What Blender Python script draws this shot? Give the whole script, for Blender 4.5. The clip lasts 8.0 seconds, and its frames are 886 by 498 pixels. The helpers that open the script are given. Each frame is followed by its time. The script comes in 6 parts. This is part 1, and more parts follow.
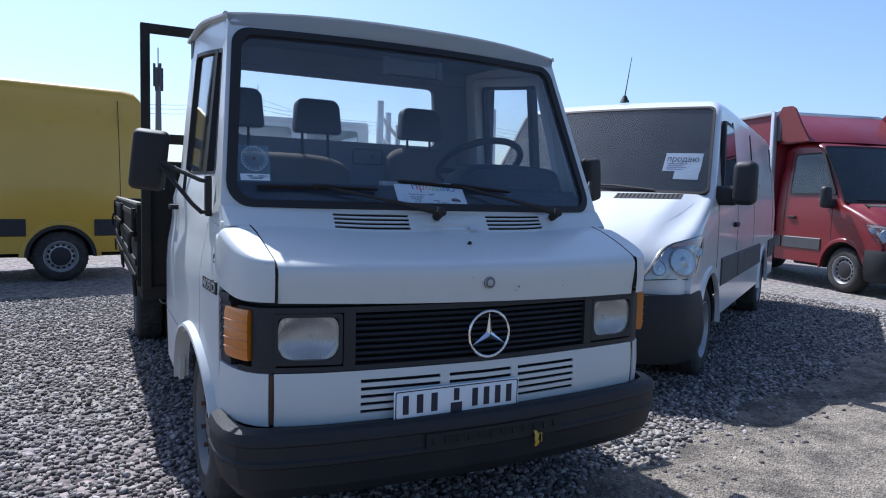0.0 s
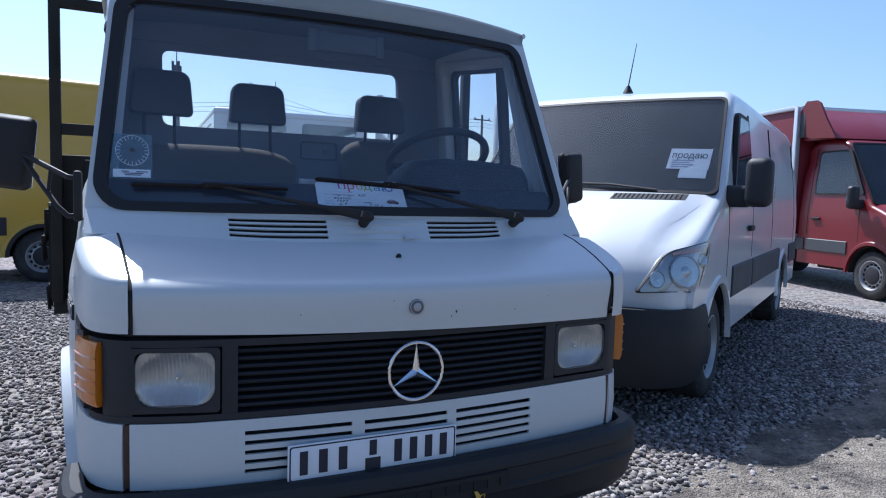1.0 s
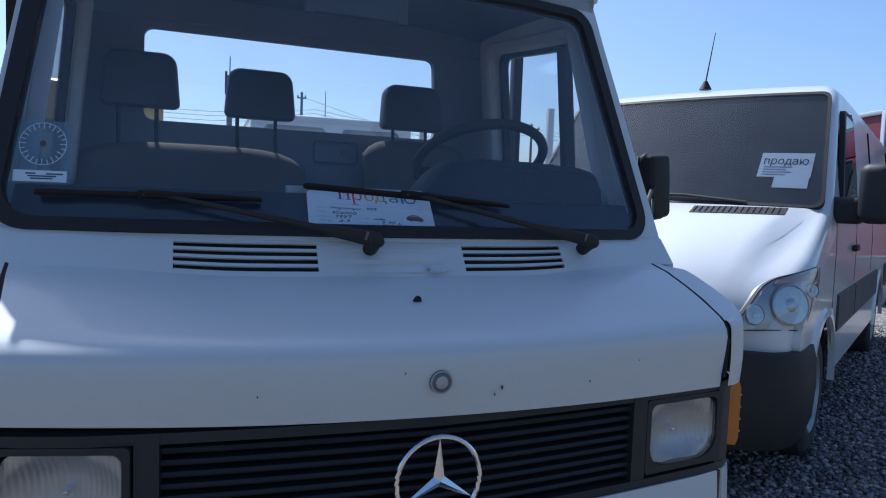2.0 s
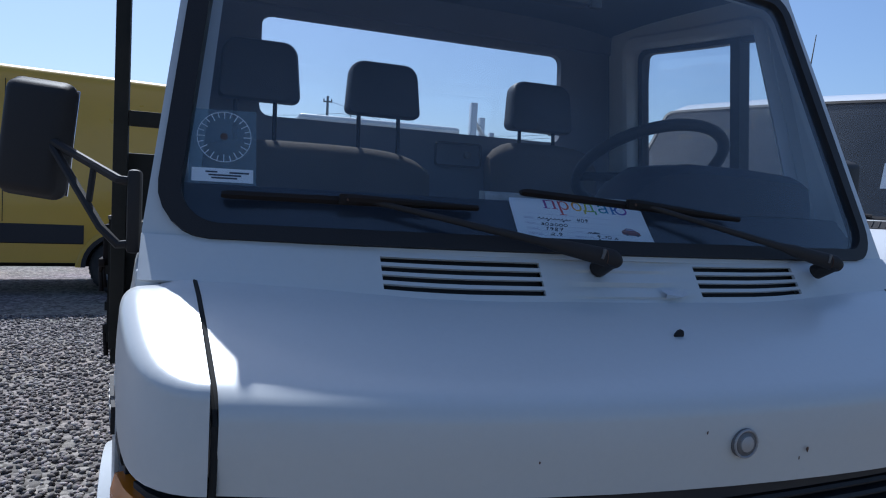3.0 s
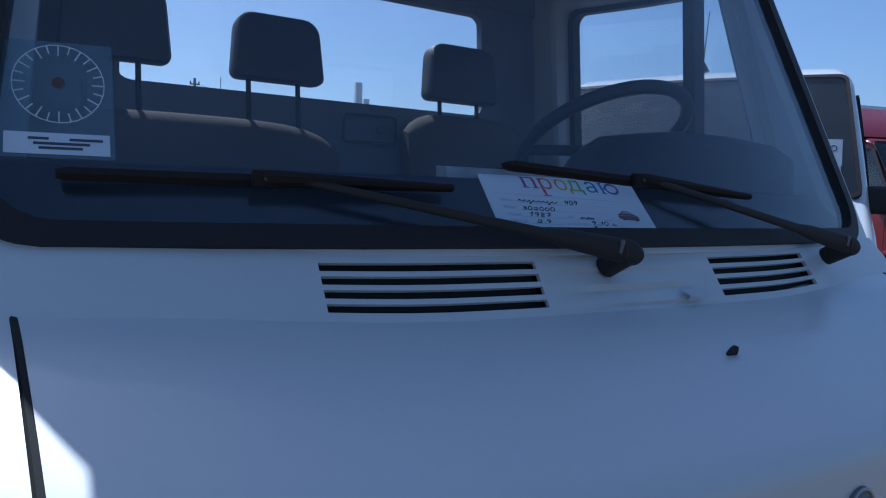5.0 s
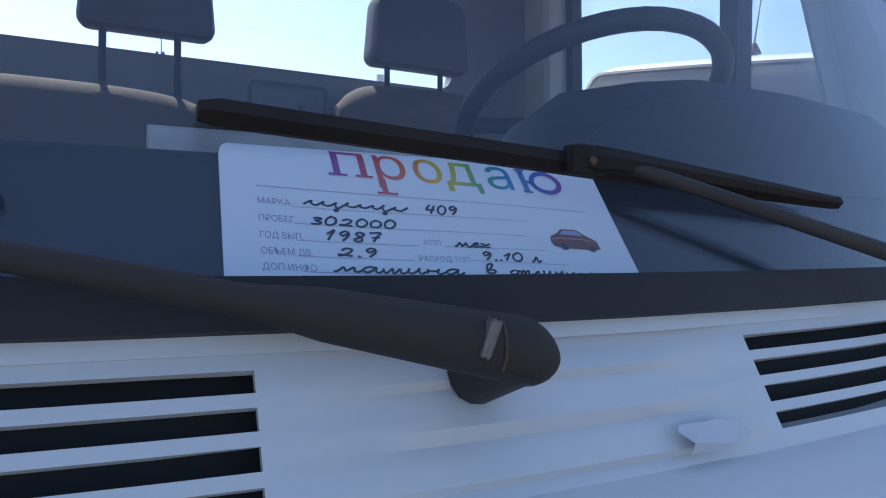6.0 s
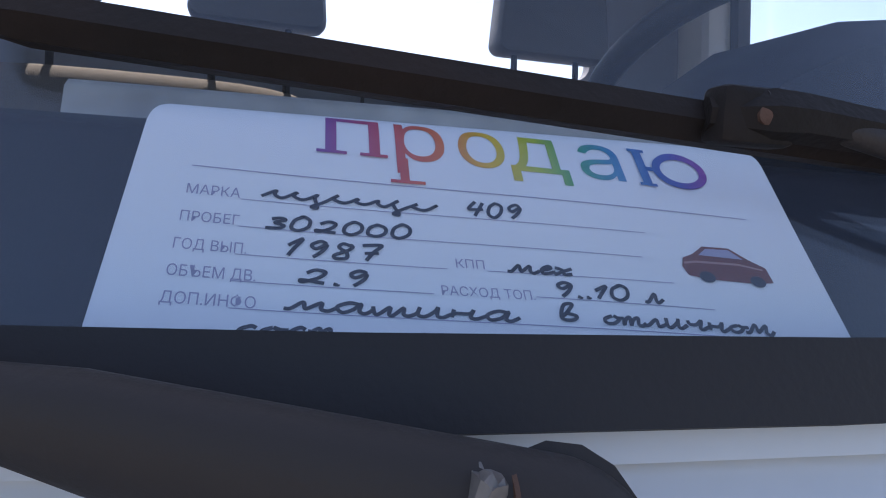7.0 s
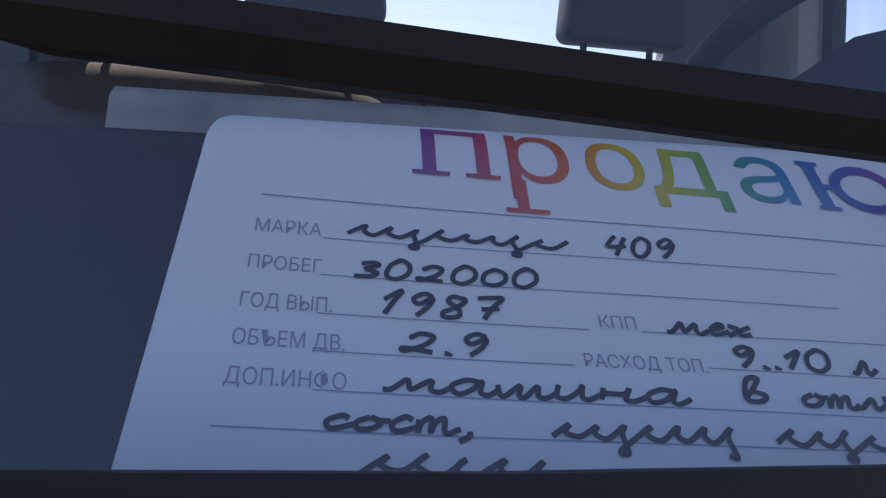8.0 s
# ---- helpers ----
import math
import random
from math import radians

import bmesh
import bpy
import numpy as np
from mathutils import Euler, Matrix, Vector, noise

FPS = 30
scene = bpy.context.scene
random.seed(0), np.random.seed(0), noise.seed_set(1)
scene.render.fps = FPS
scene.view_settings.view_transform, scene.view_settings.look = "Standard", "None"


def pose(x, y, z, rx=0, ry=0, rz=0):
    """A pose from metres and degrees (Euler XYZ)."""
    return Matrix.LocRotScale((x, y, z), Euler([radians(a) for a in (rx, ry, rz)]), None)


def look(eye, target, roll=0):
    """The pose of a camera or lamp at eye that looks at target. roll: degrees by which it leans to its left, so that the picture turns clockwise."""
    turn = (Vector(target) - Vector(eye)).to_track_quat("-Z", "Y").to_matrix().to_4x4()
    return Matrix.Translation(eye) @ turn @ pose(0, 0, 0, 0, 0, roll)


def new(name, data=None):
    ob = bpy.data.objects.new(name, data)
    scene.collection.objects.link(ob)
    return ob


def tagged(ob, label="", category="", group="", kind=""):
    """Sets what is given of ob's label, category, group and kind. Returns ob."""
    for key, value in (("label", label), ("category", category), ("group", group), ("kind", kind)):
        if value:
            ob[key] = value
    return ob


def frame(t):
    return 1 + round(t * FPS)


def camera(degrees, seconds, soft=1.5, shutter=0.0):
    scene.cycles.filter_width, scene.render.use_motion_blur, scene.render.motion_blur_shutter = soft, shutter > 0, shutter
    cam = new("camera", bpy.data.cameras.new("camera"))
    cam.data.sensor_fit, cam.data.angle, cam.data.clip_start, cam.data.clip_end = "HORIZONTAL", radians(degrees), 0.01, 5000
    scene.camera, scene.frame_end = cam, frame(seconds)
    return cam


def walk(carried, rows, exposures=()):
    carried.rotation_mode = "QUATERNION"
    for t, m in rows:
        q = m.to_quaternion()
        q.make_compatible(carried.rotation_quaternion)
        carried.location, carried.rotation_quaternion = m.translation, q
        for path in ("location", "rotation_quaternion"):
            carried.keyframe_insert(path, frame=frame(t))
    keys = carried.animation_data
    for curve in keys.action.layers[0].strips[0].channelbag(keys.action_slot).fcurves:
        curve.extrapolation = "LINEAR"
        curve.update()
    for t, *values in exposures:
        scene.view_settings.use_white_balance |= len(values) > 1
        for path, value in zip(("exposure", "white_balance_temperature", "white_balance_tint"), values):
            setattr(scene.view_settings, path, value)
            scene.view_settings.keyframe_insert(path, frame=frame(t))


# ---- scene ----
cam = camera(66.8, 8.0, soft=1.1)
PATH = [
    (0, (-1.196, -2.115, 1.284), (-0.333, -0.317, 1.133), 1.5),
    (0.5, (-0.979, -1.999, 1.286), (-0.131, -0.193, 1.137), 1.6),
    (1, (-0.707, -1.788, 1.304), (0.101, 0.035, 1.146), 1.7),
    (1.2, (-0.624, -1.680, 1.298), (0.153, 0.156, 1.144), 1.7),
    (2.3, (-0.405, -1.017, 1.321), (0.231, 0.874, 1.187), 2.7),
    (2.5, (-0.467, -0.934, 1.310), (0.148, 0.965, 1.174), 3.1),
    (3, (-0.743, -0.801, 1.307), (-0.117, 1.095, 1.186), 3.1),
    (3.5, (-1.010, -0.768, 1.277), (-0.166, 1.041, 1.162), 2.7),
    (4, (-1.142, -0.647, 1.270), (-0.217, 1.122, 1.144), 2.3),
    (4.5, (-1.044, -0.537, 1.272), (-0.102, 1.223, 1.138), 1.8),
    (5, (-0.724, -0.413, 1.297), (0.225, 1.341, 1.147), 1.8),
    (5.2, (-0.598, -0.337, 1.299), (0.352, 1.416, 1.150), 1.9),
    (6.3, (-0.164, 0.073, 1.308), (0.544, 1.937, 1.151), 3.0),
    (6.5, (-0.136, 0.104, 1.301), (0.457, 2.008, 1.145), 3.2),
    (7, (-0.116, 0.150, 1.301), (0.307, 2.099, 1.148), 3.4),
    (7.5, (-0.123, 0.185, 1.313), (0.201, 2.151, 1.148), 3.3),
    (8, (-0.131, 0.219, 1.315), (0.144, 2.190, 1.123), 3.0),
]
EXPOSURES = [(0.0, 0.64, 5400, 11), (1.2, 0.67, 5250, 11), (2.5, 0.24, 5250, 9), (3.5, 0.15, 5350, 11), (4.5, 0.02, 5300, 11), (5.0, 0.10, 4950, 9), (5.2, 0.12, 4850, 8), (6.3, 1.62, 6300, 15), (6.5, 1.62, 6400, 15), (7.0, 1.68, 6800, 19), (7.4, 1.32, 6500, 19), (8.0, 1.06, 6600, 21)]
walk(cam, [(t, look(eye, target, roll)) for t, eye, target, roll in PATH], EXPOSURES)

# ---- world and sun ----
SUN_WAY = Vector((0.115, -0.698, -1.0)).normalized()
world = bpy.data.worlds.new("sky")
scene.world = world
world.use_nodes = True
wn, wl = world.node_tree.nodes, world.node_tree.links
sky = wn.new("ShaderNodeTexSky")
sky.sky_type, sky.sun_disc = "NISHITA", False
sky.sun_elevation = math.asin(-SUN_WAY.z)
sky.sun_rotation = math.atan2(-SUN_WAY.x, -SUN_WAY.y)
sky.air_density, sky.dust_density, sky.ozone_density = 1.0, 1.7, 2.4
wn["Background"].inputs["Strength"].default_value = 0.102
wl.new(sky.outputs["Color"], wn["Background"].inputs["Color"])
sun = new("sun", bpy.data.lights.new("sun", "SUN"))
sun.data.energy, sun.data.angle, sun.data.color = 5.0, radians(0.53), (1.0, 0.93, 0.82)
sun.matrix_world = look((0, 0, 30), Vector((0, 0, 30)) + SUN_WAY)


# ---- materials ----
def material(name, base, rough=0.5, metal=0.0, grain=0.0, grain_scale=60.0, stain=0.0, stain_scale=3.0, bump=0.0, bump_scale=200.0, spec=0.5, coat=0.0, dirt=None):
    """Principled paint, plastic, cloth or metal with fine grain, large stains, and fine relief, in metres."""
    m = bpy.data.materials.new(name)
    m.use_nodes = True
    n, l = m.node_tree.nodes, m.node_tree.links
    p = n["Principled BSDF"]
    p.inputs["Roughness"].default_value, p.inputs["Metallic"].default_value = rough, metal
    p.inputs["Specular IOR Level"].default_value = spec
    p.inputs["Coat Weight"].default_value, p.inputs["Coat Roughness"].default_value = coat, 0.08
    p.inputs["Base Color"].default_value = (*base, 1)
    co = n.new("ShaderNodeTexCoord")
    if grain or stain:
        mix1, mix2 = n.new("ShaderNodeMix"), n.new("ShaderNodeMix")
        for mx in (mix1, mix2):
            mx.data_type = "RGBA"
        a, b = n.new("ShaderNodeTexNoise"), n.new("ShaderNodeTexNoise")
        a.inputs["Scale"].default_value, b.inputs["Scale"].default_value = grain_scale, stain_scale
        a.inputs["Detail"].default_value, b.inputs["Detail"].default_value = 3, 6
        l.new(co.outputs["Object"], a.inputs["Vector"]), l.new(co.outputs["Object"], b.inputs["Vector"])
        ra, rb = n.new("ShaderNodeMapRange"), n.new("ShaderNodeMapRange")
        for r, amount in ((ra, grain), (rb, stain)):
            r.inputs["From Min"].default_value, r.inputs["From Max"].default_value = 0.35, 0.72
            r.inputs["To Max"].default_value = amount
        l.new(a.outputs["Fac"], ra.inputs["Value"]), l.new(b.outputs["Fac"], rb.inputs["Value"])
        dark = dirt or tuple(c * 0.55 for c in base)
        mix1.inputs["A"].default_value, mix1.inputs["B"].default_value = (*base, 1), (*[c * 0.6 for c in base], 1)
        mix2.inputs["B"].default_value = (*dark, 1)
        l.new(ra.outputs["Result"], mix1.inputs["Factor"]), l.new(rb.outputs["Result"], mix2.inputs["Factor"])
        l.new(mix1.outputs["Result"], mix2.inputs["A"])
        l.new(mix2.outputs["Result"], p.inputs["Base Color"])
        rr = n.new("ShaderNodeMapRange")
        rr.inputs["To Min"].default_value, rr.inputs["To Max"].default_value = max(0.02, rough - 0.08), min(1, rough + 0.12)
        l.new(b.outputs["Fac"], rr.inputs["Value"]), l.new(rr.outputs["Result"], p.inputs["Roughness"])
    if bump:
        t, bm_ = n.new("ShaderNodeTexNoise"), n.new("ShaderNodeBump")
        t.inputs["Scale"].default_value, t.inputs["Detail"].default_value = bump_scale, 4
        bm_.inputs["Strength"].default_value, bm_.inputs["Distance"].default_value = bump, 0.002
        l.new(co.outputs["Object"], t.inputs["Vector"]), l.new(t.outputs["Fac"], bm_.inputs["Height"])
        l.new(bm_.outputs["Normal"], p.inputs["Normal"])
    return m


def glass(name, tint=(0.9, 0.93, 0.95), rough=0.0, haze=0.0, dust=(0.6, 0.65, 0.7)):
    """A pane: clear, tinted, mirroring by Fresnel, with a thin film of dust."""
    m = bpy.data.materials.new(name)
    m.use_nodes = True
    n, l = m.node_tree.nodes, m.node_tree.links
    n.remove(n["Principled BSDF"])
    clear, gloss, mix, face = n.new("ShaderNodeBsdfTransparent"), n.new("ShaderNodeBsdfGlossy"), n.new("ShaderNodeMixShader"), n.new("ShaderNodeLayerWeight")
    clear.inputs["Color"].default_value = (*tint, 1)
    gloss.inputs["Roughness"].default_value = rough
    face.inputs["Blend"].default_value = 0.5
    power, fres = n.new("ShaderNodeMath"), n.new("ShaderNodeMapRange")
    power.operation, power.inputs[1].default_value = "POWER", 5.0
    fres.inputs["To Min"].default_value, fres.inputs["To Max"].default_value = 0.042, 1.0
    l.new(face.outputs["Facing"], power.inputs[0]), l.new(power.outputs["Value"], fres.inputs["Value"])
    l.new(fres.outputs["Result"], mix.inputs["Fac"])
    l.new(clear.outputs["BSDF"], mix.inputs[1]), l.new(gloss.outputs["BSDF"], mix.inputs[2])
    last = mix
    if haze:
        film, mix2, tex, rng, co = n.new("ShaderNodeBsdfDiffuse"), n.new("ShaderNodeMixShader"), n.new("ShaderNodeTexNoise"), n.new("ShaderNodeMapRange"), n.new("ShaderNodeTexCoord")
        film.inputs["Color"].default_value = (*dust, 1)
        tex.inputs["Scale"].default_value, tex.inputs["Detail"].default_value = 5, 8
        rng.inputs["From Min"].default_value, rng.inputs["From Max"].default_value = 0.3, 0.8
        rng.inputs["To Min"].default_value, rng.inputs["To Max"].default_value = haze * 0.5, haze * 1.6
        l.new(co.outputs["Object"], tex.inputs["Vector"]), l.new(tex.outputs["Fac"], rng.inputs["Value"])
        l.new(rng.outputs["Result"], mix2.inputs["Fac"])
        l.new(mix.outputs["Shader"], mix2.inputs[1]), l.new(film.outputs["BSDF"], mix2.inputs[2])
        last = mix2
    l.new(last.outputs["Shader"], n["Material Output"].inputs["Surface"])
    return m


WHITE = material("aged_white_paint", (0.535, 0.55, 0.55), 0.34, coat=0.15, grain=0.05, grain_scale=90, stain=0.14, stain_scale=4, bump=0.05, bump_scale=60, dirt=(0.50, 0.49, 0.45))
VAN_WHITE = material("glossy_white_paint", (0.62, 0.63, 0.64), 0.30, stain=0.06, stain_scale=2.5, coat=0.6)
SILVER = material("silver_wheel_paint", (0.38, 0.38, 0.39), 0.45, metal=0.4, stain=0.3, stain_scale=14)
YELLOW = material("yellow_paint", (0.52, 0.32, 0.030), 0.30, stain=0.12, stain_scale=2, coat=0.4)
RED = material("red_paint", (0.155, 0.007, 0.012), 0.36, stain=0.10, stain_scale=2, coat=0.22)
RED_BOX = material("red_box_panel", (0.15, 0.009, 0.017), 0.45, stain=0.15, stain_scale=1.5)
GRILLE = material("black_grille_plastic", (0.023, 0.023, 0.027), 0.55, spec=0.35, grain=0.3, grain_scale=40, bump=0.15, bump_scale=500)
BUMPER = material("faded_bumper_plastic", (0.015, 0.0155, 0.019), 0.58, spec=0.35, grain=0.25, grain_scale=70, stain=0.3, stain_scale=5, bump=0.35, bump_scale=420, dirt=(0.034, 0.033, 0.031))
RUBBER = material("black_rubber", (0.017, 0.0155, 0.0165), 0.6, stain=0.25, stain_scale=8, bump=0.2, bump_scale=300, dirt=(0.022, 0.021, 0.021), spec=0.32)
TYRE = material("tyre_rubber", (0.02, 0.02, 0.021), 0.85, stain=0.5, stain_scale=9, bump=0.4, bump_scale=150, dirt=(0.09, 0.082, 0.07))
STEEL = material("grey_wheel_steel", (0.15, 0.15, 0.155), 0.5, metal=0.3, stain=0.3, stain_scale=14)
CHROME = material("chrome", (0.80, 0.80, 0.82), 0.14, metal=1.0, stain=0.15, stain_scale=20)
ORANGE = material("amber_lens", (0.55, 0.165, 0.008), 0.22, stain=0.2, stain_scale=10, coat=0.5)
BED = material("dark_green_bed_paint", (0.017, 0.0165, 0.013), 0.7, spec=0.25, grain=0.3, grain_scale=50, stain=0.4, stain_scale=5, bump=0.2, dirt=(0.05, 0.044, 0.035))
CLOTH = material("grey_brown_seat_cloth", (0.12, 0.105, 0.095), 0.95, grain=0.5, grain_scale=260, stain=0.25, stain_scale=6, bump=0.6, bump_scale=420, spec=0.1)
VINYL = material("dark_grey_vinyl", (0.034, 0.036, 0.046), 0.55, grain=0.2, grain_scale=150, bump=0.35, bump_scale=600, stain=0.3, stain_scale=4, dirt=(0.038, 0.038, 0.040))
LINER = material("grey_headliner", (0.19, 0.205, 0.25), 0.9, grain=0.2, grain_scale=120, stain=0.2, stain_scale=3)
INNER = material("inner_grey_paint", (0.50, 0.52, 0.55), 0.5, stain=0.2, stain_scale=5)
PAPER = material("white_paper", (0.82, 0.83, 0.86), 0.8, stain=0.05, stain_scale=14, bump=0.1, bump_scale=40, spec=0.2)
PLATE = material("plate_white", (0.72, 0.74, 0.78), 0.4, stain=0.2, stain_scale=12, dirt=(0.45, 0.44, 0.42))
INK = material("dark_ink", (0.015, 0.015, 0.03), 0.6)
INK_GREY = material("grey_print", (0.34, 0.32, 0.46), 0.7)
# underbody black, also the painted shade behind van glass and air slots
DARK = material("underbody_and_shade_dark", (0.012, 0.012, 0.012), 0.9, stain=0.3, stain_scale=6, dirt=(0.03, 0.028, 0.025))
RUST = material("rusty_steel", (0.10, 0.052, 0.034), 0.8, grain=0.6, grain_scale=120, stain=0.5, stain_scale=14, bump=0.5, bump_scale=250)
ALU = material("aluminium_profile", (0.62, 0.63, 0.65), 0.38, metal=0.7, stain=0.15, stain_scale=5)
GREY_TRIM = material("grey_plastic_trim", (0.055, 0.057, 0.063), 0.6, stain=0.2, stain_scale=4)
# thin dust, its blue tint also paints the sky's reflection into the haze
SCREEN = glass("windscreen_glass", (0.955, 0.970, 0.978), haze=0.020, dust=(0.48, 0.60, 0.80))
PANE = glass("side_glass", (0.965, 0.975, 0.98), haze=0.015)
VAN_GLASS = glass("dark_van_glass", (0.78, 0.81, 0.84), haze=0.014)
LENS = glass("lamp_lens", (0.95, 0.96, 0.97), rough=0.03, haze=0.008)
FLUTED = glass("fluted_lamp_glass", (0.93, 0.94, 0.95), rough=0.05, haze=0.07, dust=(0.66, 0.68, 0.68))
FADED_RUBBER = material("faded_wiper_rubber", (0.027, 0.0225, 0.0205), 0.6, stain=0.3, stain_scale=9, bump=0.2, bump_scale=300, spec=0.32)
LAMP_SILVER = material("aged_reflector", (0.50, 0.50, 0.49), 0.34, metal=1.0, stain=0.35, stain_scale=25)
DASH_VINYL = material("navy_black_dash_vinyl", (0.007, 0.0095, 0.019), 0.6, grain=0.15, grain_scale=150, bump=0.12, bump_scale=600, stain=0.3, stain_scale=5, dirt=(0.012, 0.012, 0.016), spec=0.22)
DUSTY = material("dusty_grey_trim", (0.44, 0.44, 0.42), 0.6, grain=0.5, grain_scale=60, stain=0.6, stain_scale=9, dirt=(0.10, 0.10, 0.11))
OLD_STEEL = material("old_brown_steel", (0.013, 0.011, 0.010), 0.75, spec=0.25, grain=0.4, grain_scale=120, stain=0.6, stain_scale=14, bump=0.3, bump_scale=250, dirt=(0.030, 0.018, 0.013))
WORN = material("bare_worn_metal", (0.20, 0.185, 0.17), 0.55, metal=0.5, grain=0.5, grain_scale=300, stain=0.4, stain_scale=40)


# ---- mesh helpers ----
def part(name, bm, mat, parent=None, label="", smooth=40):
    me = bpy.data.meshes.new(name)
    bmesh.ops.recalc_face_normals(bm, faces=bm.faces)
    bm.to_mesh(me)
    bm.free()
    me.materials.append(mat)
    if smooth:
        me.polygons.foreach_set("use_smooth", [True] * len(me.polygons))
        me.set_sharp_from_angle(angle=radians(smooth))
    ob = new(name, me)
    ob.parent = parent
    return tagged(ob, label)


def thing(name, label, category, group="", kind="", at=(0, 0, 0), turn=0):
    ob = new(name)
    ob.empty_display_size = 0.2
    ob.matrix_basis = pose(*at, 0, 0, turn)
    return tagged(ob, label, category, group, kind)


def grid(bm, rows, closed_u=False, closed_v=False):
    """Faces between rows of points."""
    vs = [[bm.verts.new(p) for p in row] for row in rows]
    n, m = len(vs), len(vs[0])
    for i in range(n if closed_v else n - 1):
        for j in range(m if closed_u else m - 1):
            a, b = vs[i], vs[(i + 1) % n]
            try:
                bm.faces.new((a[j], a[(j + 1) % m], b[(j + 1) % m], b[j]))
            except ValueError:
                pass
    return vs


def cap(bm, verts):
    try:
        bm.faces.new(verts)
    except ValueError:
        pass


def box(bm, centre, size, bevel=0.0, seg=2, m=None):
    vs = bmesh.ops.create_cube(bm, size=1.0, matrix=(m or Matrix()) @ Matrix.Translation(centre) @ Matrix.Diagonal((*size, 1)))["verts"]
    if bevel:
        edges = list({e for v in vs for e in v.link_edges})
        bmesh.ops.bevel(bm, geom=edges, offset=bevel, segments=seg, affect="EDGES", profile=0.5)
    return bm


def tube(bm, pts, r, n=8, closed=False, ends=True):
    """A round bar along points; r a number or one for each point."""
    pts = [Vector(p) for p in pts]
    rows, up = [], Vector((0.13, 0.21, 0.97)).normalized()
    for i, p in enumerate(pts):
        a = pts[i - 1] if (i or closed) else p
        b = pts[(i + 1) % len(pts)] if (i + 1 < len(pts) or closed) else p
        d = (b - a).normalized()
        side = d.cross(up).normalized()
        top = side.cross(d)
        q = r[i] if isinstance(r, (list, tuple)) else r
        rows.append([p + q * (math.cos(2 * math.pi * k / n) * side + math.sin(2 * math.pi * k / n) * top) for k in range(n)])
    vs = grid(bm, rows, closed_u=True, closed_v=closed)
    if ends and not closed:
        cap(bm, vs[0]), cap(bm, vs[-1][::-1])
    return bm


def lathe(bm, profile, n=24, m=None, ends=True):
    """A turned body about local x: profile of (along x, radius)."""
    m = m or Matrix()
    rows = [[m @ Vector((x, r * math.cos(2 * math.pi * k / n), r * math.sin(2 * math.pi * k / n))) for k in range(n)] for x, r in profile]
    vs = grid(bm, rows, closed_u=True)
    if ends:
        cap(bm, vs[0]), cap(bm, vs[-1][::-1])
    return bm


def fillet(corners, r, nc=5, ns=4):
    """A closed outline with rounded corners; the same counts for any corners, so that two outlines can be joined."""
    out, k = [], len(corners)
    rs = r if isinstance(r, (list, tuple)) else [r] * k
    arcs = []
    for i in range(k):
        p, a, b = (Vector(corners[j % k]).to_2d() for j in (i, i - 1, i + 1))
        u, v = (a - p).normalized(), (b - p).normalized()
        half = math.acos(max(-1, min(1, u.dot(v)))) / 2
        d = rs[i] / math.tan(half)
        c = p + (u + v).normalized() * (rs[i] / math.sin(half))
        s, e = p + u * d - c, p + v * d - c
        turn = s.angle_signed(e, 0) if s.length > 1e-9 else 0
        arcs.append([c + Matrix.Rotation(-turn * j / nc, 2) @ s for j in range(nc + 1)])
    for i in range(k):
        out += arcs[i]
        a, b = arcs[i][-1], arcs[(i + 1) % k][0]
        out += [a.lerp(b, (j + 1) / (ns + 1)) for j in range(ns)]
    return out


def sheet(bm, outline, place, rings=4, thick=0.004, way=None):
    """A curved pane inside an outline, with thickness; place(a, b, d) gives a point d in front of the surface."""
    c = sum(outline, Vector((0, 0))) / len(outline)
    n = len(outline)
    for d, flip in ((0, False), (-thick, True)):
        rows = [[Vector(place(*c.lerp(p, (k + 1) / rings), d)) for p in outline] for k in range(rings)]
        vs = grid(bm, rows, closed_u=True)
        mid = bm.verts.new(place(*c, d))
        for j in range(n):
            bm.faces.new((mid, vs[0][j], vs[0][(j + 1) % n]))
        if not flip:
            edge = vs[-1]
        else:
            for j in range(n):
                bm.faces.new((edge[j], edge[(j + 1) % n], vs[-1][(j + 1) % n], vs[-1][j]))
    return bm


def ring(bm, outer, inner, place, thick=0.03, lift=0.0, steps=3):
    """A frame between two outlines with the same counts, with thickness, on the surface of place."""
    n = len(outer)
    loops = []
    for k in range(steps + 1):
        loops.append([Vector(place(*outer[j].lerp(inner[j], k / steps), lift)) for j in range(n)])
    for k in range(steps, -1, -1):
        loops.append([Vector(place(*outer[j].lerp(inner[j], k / steps), lift - thick)) for j in range(n)])
    grid(bm, loops, closed_u=True, closed_v=True)
    return bm


def bars(bm, loops):
    """Closed cross-sections joined into one body, with end caps."""
    vs = grid(bm, loops, closed_u=True)
    cap(bm, vs[0]), cap(bm, vs[-1][::-1])
    return bm


def words(name, text, size, mat, parent, m, lift=0.0, label="", bold=0.0):
    """Flat lettering from the built-in font, as a mesh."""
    cu = bpy.data.curves.new(name, "FONT")
    cu.body, cu.size, cu.align_x, cu.align_y = text, size, "LEFT", "BOTTOM_BASELINE"
    cu.extrude, cu.resolution_u, cu.offset = lift, 3, bold
    tmp = bpy.data.objects.new(name, cu)
    scene.collection.objects.link(tmp)
    me = bpy.data.meshes.new_from_object(tmp.evaluated_get(bpy.context.evaluated_depsgraph_get()))
    bpy.data.objects.remove(tmp)
    me.transform(m)
    me.materials.clear()
    me.materials.append(mat)
    me.name = name
    ob = new(name, me)
    ob.parent = parent
    return tagged(ob, label)


# ---- the white flatbed truck ----
TZ = 0.08


